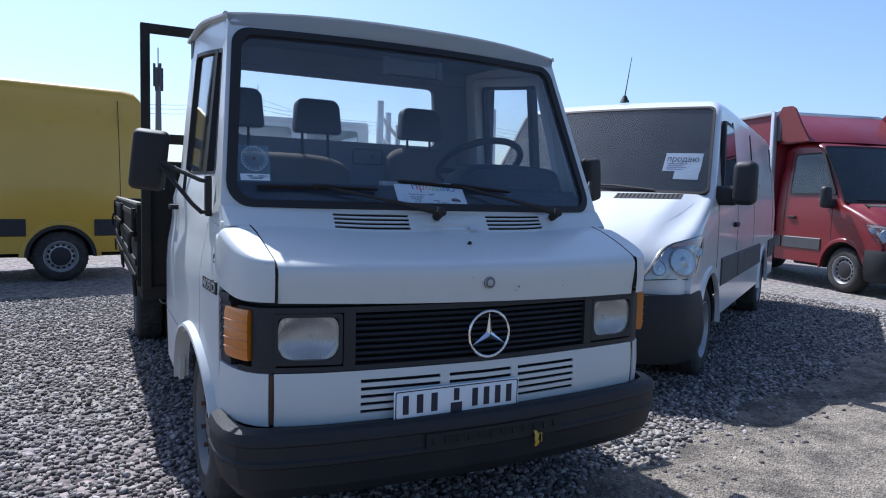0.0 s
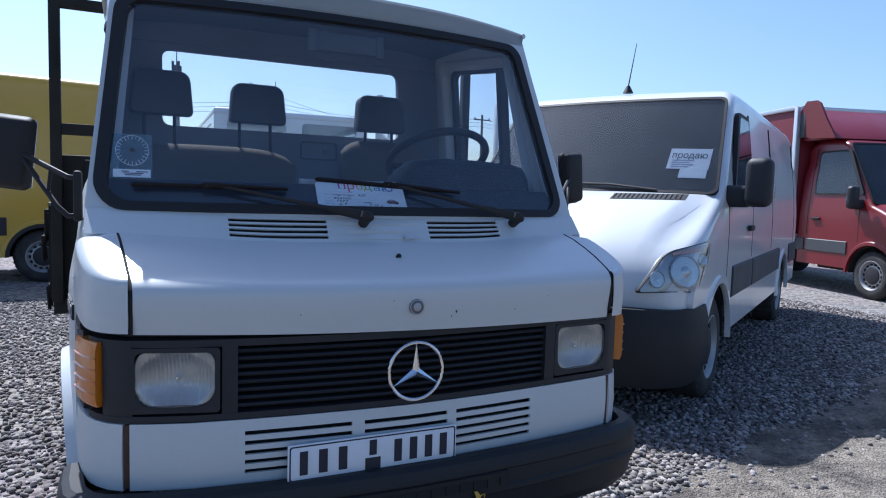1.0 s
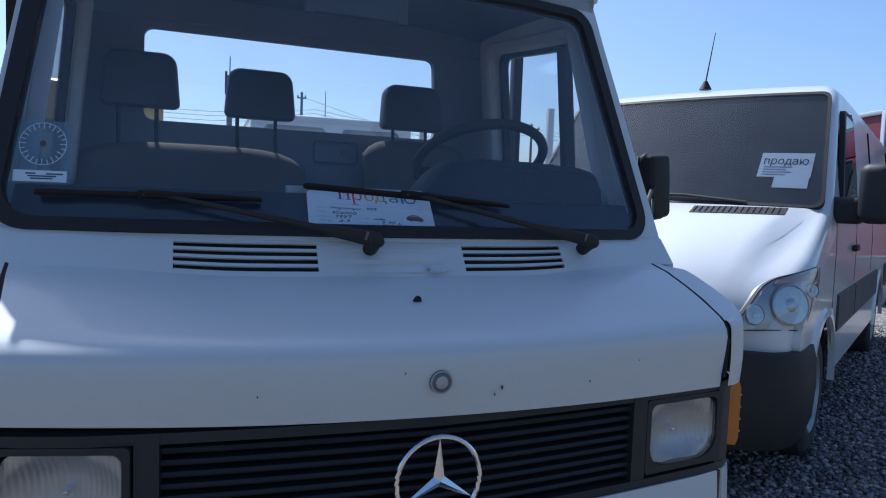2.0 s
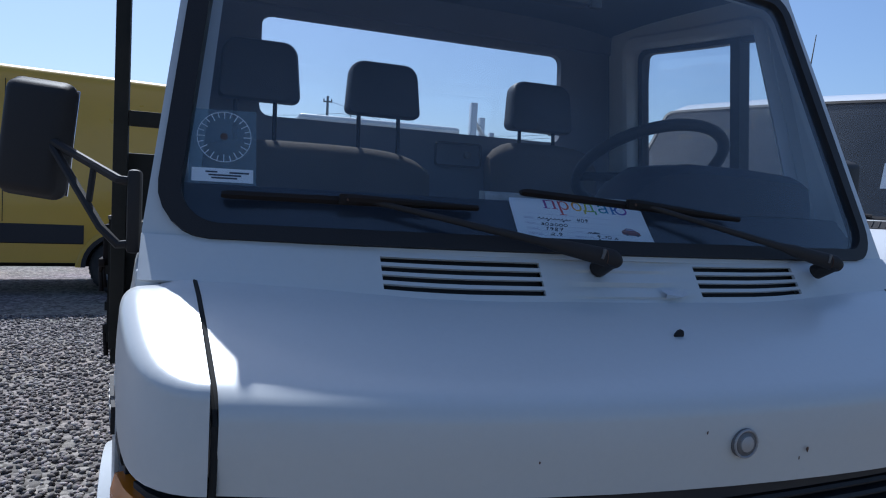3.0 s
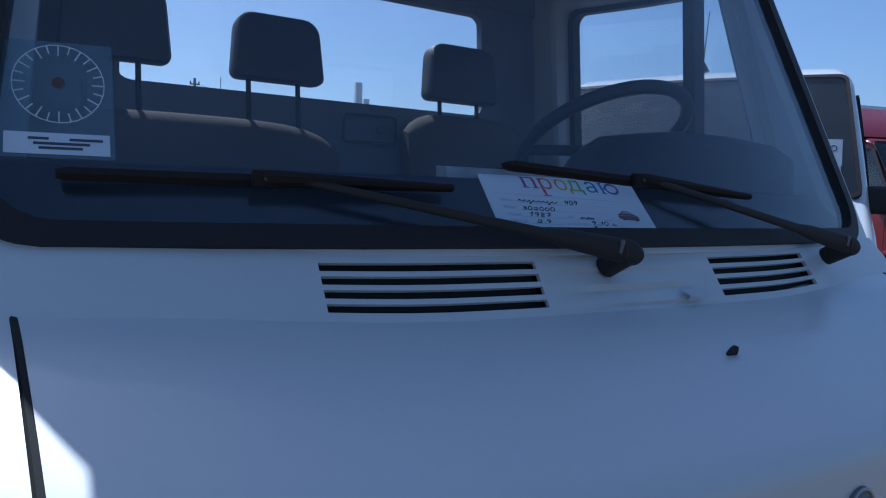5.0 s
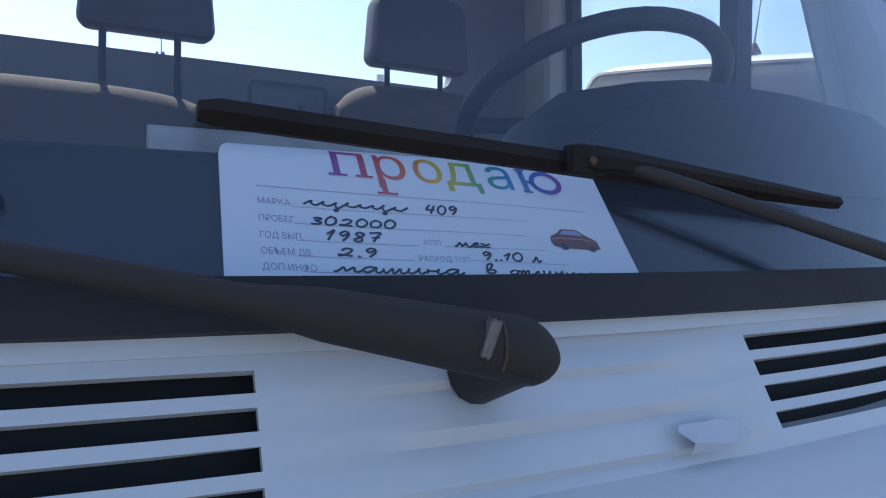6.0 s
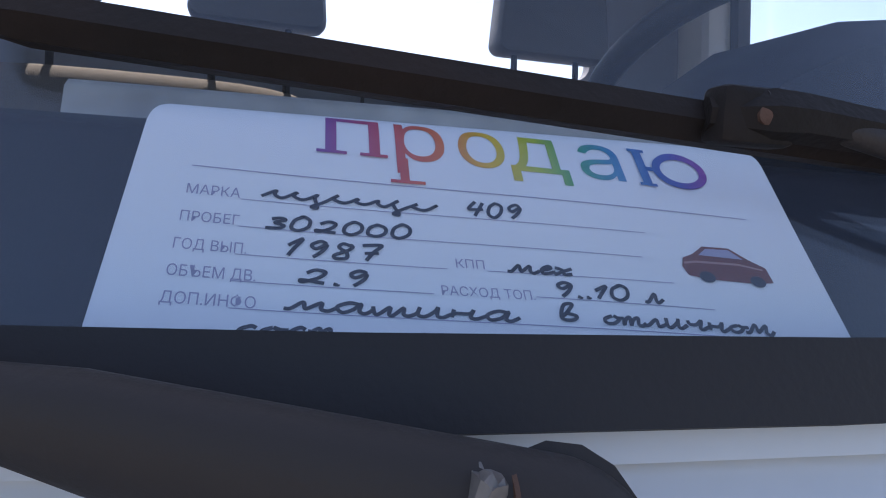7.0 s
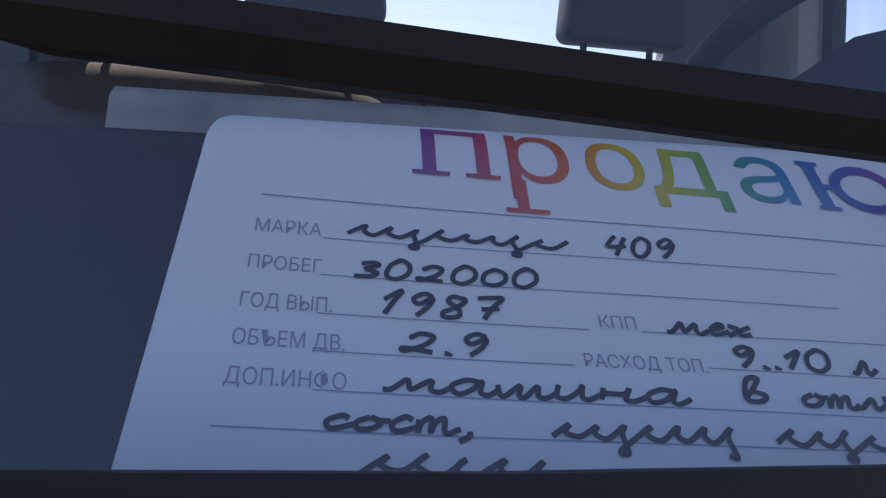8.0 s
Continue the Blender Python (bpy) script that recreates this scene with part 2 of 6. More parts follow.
def step(t):
    t = max(0.0, min(1.0, t))
    return t * t * (3 - 2 * t)


def screen_y(x, z):
    return 0.335 + 0.43 * (z - 1.15) + 0.15 * x * x


def on_screen(x, z, d):
    """A point d in front of the windscreen's surface."""
    return (x + 0.2 * x * d, screen_y(x, z) - 0.92 * d, z + 0.39 * d)


def half_width(y, z):
    """Half the cab's width: it swells behind the front corners, steps in under the windows and leans in above them."""
    w = 0.880 + 0.112 * (1 - math.exp(-max(0.0, y - 0.293) / 0.55)) - 0.026 * y - 0.03 * step((z - 0.88) / 0.22)
    w -= 0.03 * step((z - 1.08) / 0.10) * (1 - step((y - 0.62) / 0.6)) + 0.026 * step((z - 1.205) / 0.06) * step((y - 0.62) / 0.3)
    return w - 0.07 * max(0.0, (z - 1.15) / 0.75) - 0.03 * max(0, (0.6 - z))


def on_side(side):
    return lambda y, z, d: (side * (half_width(y, z) + d), y, z)


CONTOUR = [(0, 0), (0.15, 0.002), (0.3, 0.008), (0.45, 0.018), (0.6, 0.032), (0.7, 0.043), (0.765, 0.058), (0.80, 0.08), (0.83, 0.12), (0.852, 0.17), (0.872, 0.24), (0.885, 0.31), (0.893, 0.40)]
CONTOUR = [(x - 0.026 * y, y + 0.026 * x) for x, y in CONTOUR]
CONTOUR = [Vector((-x, y + 0.022 * step((x - 0.55) / 0.25) * (1 - step((y - 0.07) / 0.20)))) for x, y in CONTOUR[:0:-1]] + [Vector(p) for p in CONTOUR]


def contour_at(x):
    """The front's plan line: y and outward normal at x."""
    for a, b in zip(CONTOUR, CONTOUR[1:]):
        if a.x <= x <= b.x and b.x > a.x:
            d = (b - a).normalized()
            return a.lerp(b, (x - a.x) / (b.x - a.x)).y, Vector((d.y, -d.x))
    return 0.4, Vector((1 if x > 0 else -1, 0))


def around(bm, line, section):
    """Sweeps a closed section of (outward, z) along a plan line."""
    rows = []
    for i, p in enumerate(line):
        a, b = line[max(0, i - 1)], line[min(len(line) - 1, i + 1)]
        d = (b - a).normalized()
        nrm = Vector((d.y, -d.x))
        rows.append([(p.x + nrm.x * o, p.y + nrm.y * o, z) for o, z in section])
    return bars(bm, rows)


def slotted(bm, xs, vs, place, holes, thick):
    """A panel with real slots: cells whose (column, row) is in holes stay open."""
    grid_vs = [[bm.verts.new(place(x, v)) for x in xs] for v in vs]
    for i in range(len(vs) - 1):
        for j in range(len(xs) - 1):
            if (j, i) not in holes:
                bm.faces.new((grid_vs[i][j], grid_vs[i][j + 1], grid_vs[i + 1][j + 1], grid_vs[i + 1][j]))
    bmesh.ops.recalc_face_normals(bm, faces=bm.faces)
    bmesh.ops.solidify(bm, geom=bm.faces[:], thickness=thick)
    return bm


truck = thing("flatbed_truck", "old white flatbed truck with black grille and dark bed", "truck", at=(0, 0, TZ), turn=1.5)

# windscreen frame, seal, glass
NC, NS = 6, 8
frame_in = fillet([(-0.842, 1.156), (0.812, 1.156), (0.740, 1.852), (-0.770, 1.852)], [0.085, 0.075, 0.065, 0.072], NC, NS)
seal_in = fillet([(-0.808, 1.178), (0.780, 1.178), (0.708, 1.828), (-0.738, 1.828)], [0.065, 0.055, 0.045, 0.050], NC, NS)
bm = ring(bmesh.new(), fillet([(-0.862, 1.143), (0.862, 1.143), (0.778, 1.905), (-0.785, 1.905)], [0.02, 0.02, 0.05, 0.05], NC, NS), frame_in, on_screen, thick=0.05)
part("windscreen_frame", bm, WHITE, truck)
bm = ring(bmesh.new(), fillet([(-0.846, 1.152), (0.816, 1.152), (0.744, 1.857), (-0.774, 1.857)], [0.087, 0.077, 0.067, 0.074], NC, NS), seal_in, on_screen, thick=0.03, lift=0.010)
part("windscreen_seal", bm, RUBBER, truck, "black rubber windscreen seal")
part("windscreen", sheet(bmesh.new(), fillet([(-0.822, 1.168), (0.793, 1.168), (0.721, 1.838), (-0.751, 1.838)], 0.08, NC, NS), on_screen, rings=6, thick=0.004), SCREEN, truck, "windscreen glass with slight dust and a painted bluish sky sheen")

# cowl with air slots
SLOT_V = []
for k in range(4):
    SLOT_V += [0.132 + 0.172 * k, 0.132 + 0.172 * k + 0.106]
vs = [0.0, 0.08] + SLOT_V + [1.0]
xs_l = [-0.470, -0.42, -0.37, -0.32, -0.27, -0.22, -0.172]
xs_r = [0.179, 0.22, 0.27, 0.32, 0.37, 0.42, 0.466]
xs = [-0.856, -0.80, -0.70, -0.6, -0.53] + xs_l + [-0.12, -0.06, 0, 0.06, 0.12] + xs_r + [0.52, 0.6, 0.70, 0.80, 0.856]


def cowl_point(x, v):
    z = 1.066 + 0.092 * v + 0.022 * step((abs(x) - 0.30) / 0.45) * (1 - v)
    y = 0.284 + 0.062 * v + 0.131 * x * x
    if -0.17 < x < 0.16:
        y += 0.0040 * math.sin(v * 26)
    return (x, y, z)


holes = {(j, i) for j in range(len(xs) - 1) for i in range(2, 10, 2) if (xs_l[0] <= xs[j] < xs_l[-1]) or (xs_r[0] <= xs[j] < xs_r[-1])}
part("cowl_panel", slotted(bmesh.new(), xs, vs, cowl_point, holes, 0.006), WHITE, truck, "white cowl panel with air slots")
# solid near-black blocks stand in for the shade inside the air slots
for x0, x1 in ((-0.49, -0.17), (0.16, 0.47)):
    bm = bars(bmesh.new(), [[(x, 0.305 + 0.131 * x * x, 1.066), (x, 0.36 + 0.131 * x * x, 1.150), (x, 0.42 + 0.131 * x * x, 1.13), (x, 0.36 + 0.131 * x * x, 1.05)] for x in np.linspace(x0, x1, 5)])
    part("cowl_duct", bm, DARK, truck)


for s in (-1, 1):
    part("cowl_end", bars(bmesh.new(), [[(s * x, y, z) for y, z in ((0.382, 1.0885), (0.4135, 1.124), (0.444, 1.158), (0.495, 1.158), (0.495, 1.05), (0.382, 1.05))] for x in (0.827, 0.855, 0.860)]), WHITE, truck, smooth=0)


for s in (-1, 1):
    part("cowl_corner", box(bmesh.new(), (s * 0.80, 0.425, 1.078), (0.13, 0.06, 0.05), 0.008), WHITE, truck)

# bonnet and the two front corners, cut from one bevelled body
def crown_lift(x, z):
    """The bonnet's top rises a little towards its sides."""
    return 0.022 * step((abs(x) - 0.30) / 0.45) * max(0.0, min(1.0, (z - 0.965) / 0.085))


def lip(x):
    """Height of the bonnet's lower edge."""
    return 0.834 - 0.017 * x


def bow_of(x, y):
    """How far the front bows back to its sides; the passenger's side stands further back."""
    return 0.14 + 0.04 * step((-x - 0.1) / 0.5) * (1 - step((y - 0.05) / 0.25))


def nose(cut_low, cut_high):
    prof = [(-0.004, 0.853), (-0.016, 0.900), (-0.021, 0.946), (-0.016, 0.963), (-0.004, 0.975), (0.012, 0.983), (0.040, 0.993), (0.090, 1.010), (0.150, 1.030), (0.220, 1.052), (0.285, 1.068), (0.330, 1.077), (0.44, 1.085), (0.44, 0.853)]
    b = bmesh.new()
    loops = []
    for sx in (-1, 1):
        loops.append([b.verts.new((sx * (0.833 + 0.10 * max(0, min(y, 0.47))), y, z)) for y, z in prof])
    n = len(prof)
    for i in range(n):
        b.faces.new((loops[0][i], loops[0][(i + 1) % n], loops[1][(i + 1) % n], loops[1][i]))
    cap(b, loops[0][::-1]), cap(b, loops[1])
    b.edges.ensure_lookup_table()
    side = [e for f in b.faces if len(f.verts) == n for e in f.edges if (e.verts[0].co.z > 0.86 or e.verts[1].co.z > 0.86) and max(v.co.y for v in e.verts) < 0.46]
    bmesh.ops.bevel(b, geom=side, offset=0.05, segments=5, affect="EDGES", profile=0.5, clamp_overlap=True)
    for x in (-0.7, -0.6, -0.5, -0.4, -0.3, -0.2, -0.1, 0, 0.1, 0.2, 0.3, 0.4, 0.5, 0.6, 0.7):
        bmesh.ops.bisect_plane(b, geom=b.verts[:] + b.edges[:] + b.faces[:], plane_co=(x, 0, 0), plane_no=(1, 0, 0))
    for co, no in (cut_low, cut_high):
        if co is None:
            continue
        got = bmesh.ops.bisect_plane(b, geom=b.verts[:] + b.edges[:] + b.faces[:], plane_co=co, plane_no=no, clear_outer=True)
        edges = [e for e in got["geom_cut"] if isinstance(e, bmesh.types.BMEdge)]
        bmesh.ops.contextual_create(b, geom=edges)
    for v in b.verts:
        low = max(0.0, min(1.0, (0.90 - v.co.z) / 0.047))
        v.co.z += low * (lip(v.co.x) - 0.853)
        v.co.y += bow_of(v.co.x, v.co.y) * v.co.x ** 2 * (1 if v.co.y < 0.45 else 0)
        v.co.z += crown_lift(v.co.x, v.co.z)
    return b


nl, nr = Vector((-1, -0.104, 0)), Vector((1, -0.104, 0))
part("bonnet", nose(((-0.7395, 0.0, 0), nl), ((0.7395, 0.0, 0), nr)), WHITE, truck, "white bonnet with a few stains", smooth=30)


def corner_top(x, y):
    """Height of the top of the front corner, with a hollow where it meets the windscreen post."""
    yp = y - 0.14 * x * x
    z = float(np.interp(yp, [-0.004, 0.012, 0.04, 0.09, 0.15, 0.22, 0.285, 0.345], [0.975, 0.983, 0.993, 1.010, 1.030, 1.052, 1.069, 1.083]))
    return z + crown_lift(x, z) - 0.036 * step((y - 0.355) / 0.05) * step((x - 0.79) / 0.05)


def shoulder(side):
    """The rounded front corner beside the bonnet: upright walls on the line of the lamps, a rounded crest, and a top that runs in to the seam."""
    line = [(0.750, 0.054), (0.765, 0.058), (0.785, 0.068), (0.80, 0.080), (0.817, 0.099), (0.83, 0.12), (0.842, 0.145), (0.852, 0.17), (0.863, 0.205), (0.872, 0.24), (0.879, 0.275), (0.884, 0.31), (0.887, 0.345), (0.888, 0.37), (0.889, 0.395), (0.889, 0.42)]
    line = [Vector((x - 0.026 * y, y + 0.026 * x + (0.022 * (1 - step((y - 0.05) / 0.20)) if side < 0 else 0.0))) for x, y in line]
    rows = []
    for i, p in enumerate(line):
        d = (line[min(len(line) - 1, i + 1)] - line[max(0, i - 1)]).normalized()
        inward = Vector((-d.y, d.x)) if i else Vector((0, 1))
        foot = p - inward * (0.012 * (1 - step((p.y - 0.07) / 0.2)) + 0.003)
        r = 0.022 + 0.008 * step((p.y - 0.08) / 0.12)
        end = foot + inward * r
        ze = corner_top(end.x, end.y)
        zb = lip(side * p.x) + 0.005 + (0.873 - lip(side * p.x)) * step((p.y - 0.15) / 0.20)
        col = []
        for k in range(6):
            z = zb + (ze - r - zb) * k / 5
            bulge = 0.004 * math.sin(k / 5 * math.pi)
            q = foot - inward * bulge
            col.append((q.x, q.y, z))
        for k in range(1, 9):
            a = k / 8 * math.pi / 2
            q = foot + inward * r * (1 - math.cos(a))
            col.append((q.x, q.y, ze - r + r * math.sin(a)))
        seam = 0.7465 + 0.104 * max(0.0, end.y - 0.08)
        for k in range(1, 6):
            x = end.x + (min(seam, end.x) - end.x) * k / 5
            col.append((x, end.y, corner_top(x, end.y)))
        col.append((col[-1][0], end.y, col[-1][2] - 0.03))
        rows.append([(side * x, y, z) for x, y, z in col])
    b = bmesh.new()
    grid(b, rows)
    return b


part("front_corner", shoulder(-1), WHITE, truck, "white rounded front corner", smooth=60)
part("front_corner", shoulder(1), WHITE, truck, "white rounded front corner", smooth=60)
for s in (-1, 1):
    path = []
    for yb, z in ((-0.012, 0.845), (-0.016, 0.900), (-0.018, 0.940), (-0.013, 0.959), (-0.002, 0.971), (0.014, 0.979), (0.042, 0.989), (0.09, 1.006), (0.15, 1.026), (0.22, 1.048), (0.285, 1.064)):
        x = s * (0.7435 + 0.104 * yb)
        path.append((x, yb + 0.001 + bow_of(x, yb) * x * x, z + 0.0015 + crown_lift(x, z)))
    part("bonnet_seam", tube(bmesh.new(), path, 0.0052, 6), DARK, truck)
part("bonnet_frame", box(bmesh.new(), (0, 0.30, 0.90), (1.60, 0.24, 0.07), 0.01), DARK, truck)
bm = lathe(bmesh.new(), [(0, 0.012), (0.004, 0.011)], 10, pose(0.007, 0.150, 1.030, 0, 0, 0) @ Matrix.Rotation(radians(-67), 4, "X") @ Matrix.Rotation(radians(-90), 4, "Y") @ Matrix.Diagonal((1, 1.2, 0.8, 1)))
part("bonnet_star_hole", bm, RUBBER, truck, "black rubber plug in the bonnet")
bm = lathe(bmesh.new(), [(-0.004, 0.0225), (0.001, 0.0225), (0.003, 0.021), (0.0025, 0.017), (0.0035, 0.016), (0.005, 0.004)], 20, pose(0.0, -0.0195, 0.905, 0, 0, -90))
pin = part("bonnet_emblem", bm, STEEL, truck, "small round chrome emblem")
part("emblem_rim", tube(bmesh.new(), [(0.0205 * math.cos(a), -0.0225, 0.905 + 0.0205 * math.sin(a)) for a in np.linspace(0, 2 * math.pi, 25)[:-1]], 0.0018, 6, closed=True), SILVER, pin)
part("emblem_centre", lathe(bmesh.new(), [(0.0, 0.013), (0.004, 0.012), (0.006, 0.004)], 12, pose(0.0, -0.0215, 0.905, 0, 0, -90)), SILVER, pin)

bm = bmesh.new()
chip = [bm.verts.new(Vector(cowl_point(0.10 + 0.026 * math.cos(a) * (1 + 0.35 * math.sin(3 * a + 1)), 0.17 + 0.12 * math.sin(a) * (1 + 0.3 * math.cos(2 * a)))) + Vector((0, -0.0085, 0.003))) for a in np.linspace(0, 2 * math.pi, 15)[:-1]]
cap(bm, chip)
part("chipped_paint", bm, INNER, truck, "patch of flaked paint", smooth=0)
# chips and specks in the bonnet paint
chips = random.Random(8)
for cx, cy, cz, size in ((0.13, -0.016, 0.885, 0.0035), (0.115, -0.015, 0.872, 0.0022), (-0.33, 0.0, 0.895, 0.0016), (-0.07, -0.016, 0.925, 0.0018), (0.34, -0.004, 0.880, 0.0020), (0.47, 0.006, 0.915, 0.0016)):
    fy = -0.0205 + 0.14 * cx * cx + 0.006 * max(0.0, (0.92 - cz) / 0.06)
    bm = bmesh.new()
    cap(bm, [bm.verts.new((cx + size * math.cos(a) * chips.uniform(0.6, 1.1), fy, cz + 1.6 * size * math.sin(a) * chips.uniform(0.6, 1.1))) for a in np.linspace(0, 2 * math.pi, 9)[:-1]])
    part("paint_chip", bm, RUST, truck, smooth=0)
# lower front panel with slots
rows_z = [0.437, 0.452]
for k in range(5):
    rows_z += [0.466 + 0.0262 * k, 0.466 + 0.0262 * k + 0.0115]
rows_z += [0.600, 0.613]
GROUPS = ((-0.468, -0.178), (-0.142, 0.118), (0.148, 0.425))
xs = [-0.747, -0.68, -0.6, -0.53]
for a, b in GROUPS:
    xs += list(np.linspace(a, b, 7))
xs += [0.5, 0.6, 0.68, 0.747]
holes = {(j, i) for j in range(len(xs) - 1) for i in range(2, 12, 2) for a, b in GROUPS if a - 1e-6 <= xs[j] < b - 1e-6}
bm = slotted(bmesh.new(), xs, rows_z, lambda x, z: (x, contour_at(x)[0] - 0.006 * math.sin((z - 0.437) / 0.176 * math.pi), z), holes, 0.008)
part("lower_front_panel", bm, WHITE, truck, "white lower front panel with cooling slots")
# added near-black strip: shade seen through the slots, no radiator is modelled
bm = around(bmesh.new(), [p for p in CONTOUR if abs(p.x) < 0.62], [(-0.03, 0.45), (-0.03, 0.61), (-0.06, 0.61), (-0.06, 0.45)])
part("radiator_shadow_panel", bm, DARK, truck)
for s in (-1, 1):
    line = [Vector((s * abs(p.x), p.y)) for p in CONTOUR if p.x > 0.755] if s > 0 else [p for p in CONTOUR if p.x < -0.755]
    bm = around(bmesh.new(), line, [(0, 0.437), (0.004, 0.52), (0, 0.613), (-0.03, 0.613), (-0.03, 0.437)])
    part("lower_corner_panel", bm, WHITE, truck)
    part("rusty_seam", box(bmesh.new(), (s * 0.752, contour_at(s * 0.752)[0] + 0.010, 0.525), (0.02, 0.010, 0.17), 0.002), RUST, truck, "rusty open seam")

# grille
grille = part("grille", around(bmesh.new(), CONTOUR, [(-0.055, 0.615), (-0.055, 0.842), (-0.085, 0.842), (-0.085, 0.615)]), GRILLE, truck, "black plastic grille")
bm = around(bmesh.new(), [p for p in CONTOUR if abs(p.x) < 0.86], [(-0.004, 0.615), (-0.004, 0.632), (-0.06, 0.632), (-0.06, 0.615)])
around(bm, [p for p in CONTOUR if abs(p.x) < 0.86], [(-0.006, 0.812), (-0.006, 0.831), (-0.06, 0.831), (-0.06, 0.812)])
part("grille_frame", bm, GRILLE, grille)
for k in range(8):
    z = 0.643 + 0.0212 * k
    line = [Vector((x, contour_at(x)[0])) for x in np.linspace(-0.485, 0.485, 13)]
    part("slat", around(bmesh.new(), line, [(-0.016, z), (-0.012, z + 0.005), (-0.016, z + 0.010), (-0.05, z + 0.012), (-0.05, z + 0.002)]), GRILLE, grille, smooth=20)
for x0, x1 in ((-0.526, -0.486), (0.486, 0.526), (-0.812, -0.742), (0.742, 0.812)):
    post = around(bmesh.new(), [Vector((x, contour_at(x)[0])) for x in np.linspace(x0, x1, 6)], [(-0.006, 0.625), (-0.004, 0.64), (-0.004, 0.815), (-0.006, 0.829), (-0.06, 0.829), (-0.06, 0.625)])
    part("grille_post", post, GRILLE, grille)
# three-pointed ring emblem
bm = bmesh.new()
tube(bm, [(0.083 * math.cos(a), -0.026, 0.72 + 0.083 * math.sin(a)) for a in np.linspace(0, 2 * math.pi, 41)[:-1]], 0.0052, 8, closed=True)
for k in range(3):
    a = math.pi / 2 + k * 2 * math.pi / 3
    d, sd = Vector((math.cos(a), 0, math.sin(a))), Vector((-math.sin(a), 0, math.cos(a)))
    c0 = Vector((0, -0.026, 0.72))
    tip, l, r, t, bk = (bm.verts.new(c0 + v) for v in (d * 0.081, sd * 0.011 + d * 0.006, -sd * 0.011 + d * 0.006, Vector((0, -0.008, 0)), Vector((0, 0.006, 0))))
    for f in ((tip, l, t), (tip, t, r), (tip, bk, l), (tip, r, bk)):
        bm.faces.new(f)
part("emblem", bm, CHROME, grille, "large chrome three-pointed ring emblem", smooth=25)

# headlights
for s in (-1, 1):
    x0, x1 = 0.548, 0.728
    cx = s * (x0 + x1) / 2
    y, nrm = contour_at(cx)
    tilt = math.degrees(math.atan2(nrm.x, -nrm.y))
    m = pose(cx, y + 0.012, 0.725, 90, 0, tilt)
    out_ = fillet([(-0.099, -0.070), (0.099, -0.070), (0.099, 0.074), (-0.099, 0.074)], [0.045, 0.045, 0.018, 0.018], 5, 3)
    lamp = part("headlight", ring(bmesh.new(), fillet([(-0.112, -0.086), (0.112, -0.086), (0.112, 0.086), (-0.112, 0.086)], 0.010, 5, 3), out_, lambda a, b, d: m @ Vector((a, b, d)), thick=0.05, lift=0.006), GRILLE, truck, "square headlight in a black surround")
    refl = bmesh.new()
    rows = []
    for k in range(81):
        xx = -0.0985 + 0.197 * k / 80
        hi = 0.073 * (1 - (abs(xx) / 0.100) ** 10) ** 0.33
        lo = -0.069 * (1 - (abs(xx) / 0.100) ** 5) ** 0.4
        rows.append([m @ Vector((xx, lo + (hi - lo) * j / 16, -0.006 - 0.034 * (1 - min(1.0, (xx / 0.1) ** 2 + ((lo + (hi - lo) * j / 16) / 0.074) ** 2)) + 0.0006 * math.cos(2 * math.pi * xx / 0.0098))) for j in range(17)])
    grid(refl, rows)
    part("reflector", refl, LAMP_SILVER, lamp, "silvered reflector")
    bulb = tube(bmesh.new(), [m @ Vector((0, 0, -0.040)), m @ Vector((0, 0, -0.026)), m @ Vector((0, 0, -0.020))], [0.008, 0.007, 0.003], 12)
    part("bulb_cap", bulb, CHROME, lamp)
    # fluted glass: upright ribs, closed to a pane 4 mm thick
    lens = bmesh.new()
    loops = []
    for k in range(81):
        xx = -0.0985 + 0.197 * k / 80
        hi = 0.073 * (1 - (abs(xx) / 0.100) ** 10) ** 0.33
        lo = -0.069 * (1 - (abs(xx) / 0.100) ** 5) ** 0.4
        front = 0.010 - 0.9 * xx * xx + 0.0011 * math.cos(2 * math.pi * xx / 0.0098)
        col = [m @ Vector((xx, lo + (hi - lo) * j / 6, front - 0.5 * (lo + (hi - lo) * j / 6) ** 2)) for j in range(7)]
        loops.append(col + [m @ Vector((xx, lo + (hi - lo) * j / 6, 0.004 - 0.9 * xx * xx)) for j in range(6, -1, -1)])
    bars(lens, loops)
    part("lens", lens, FLUTED, lamp, "ribbed glass lens", smooth=60)

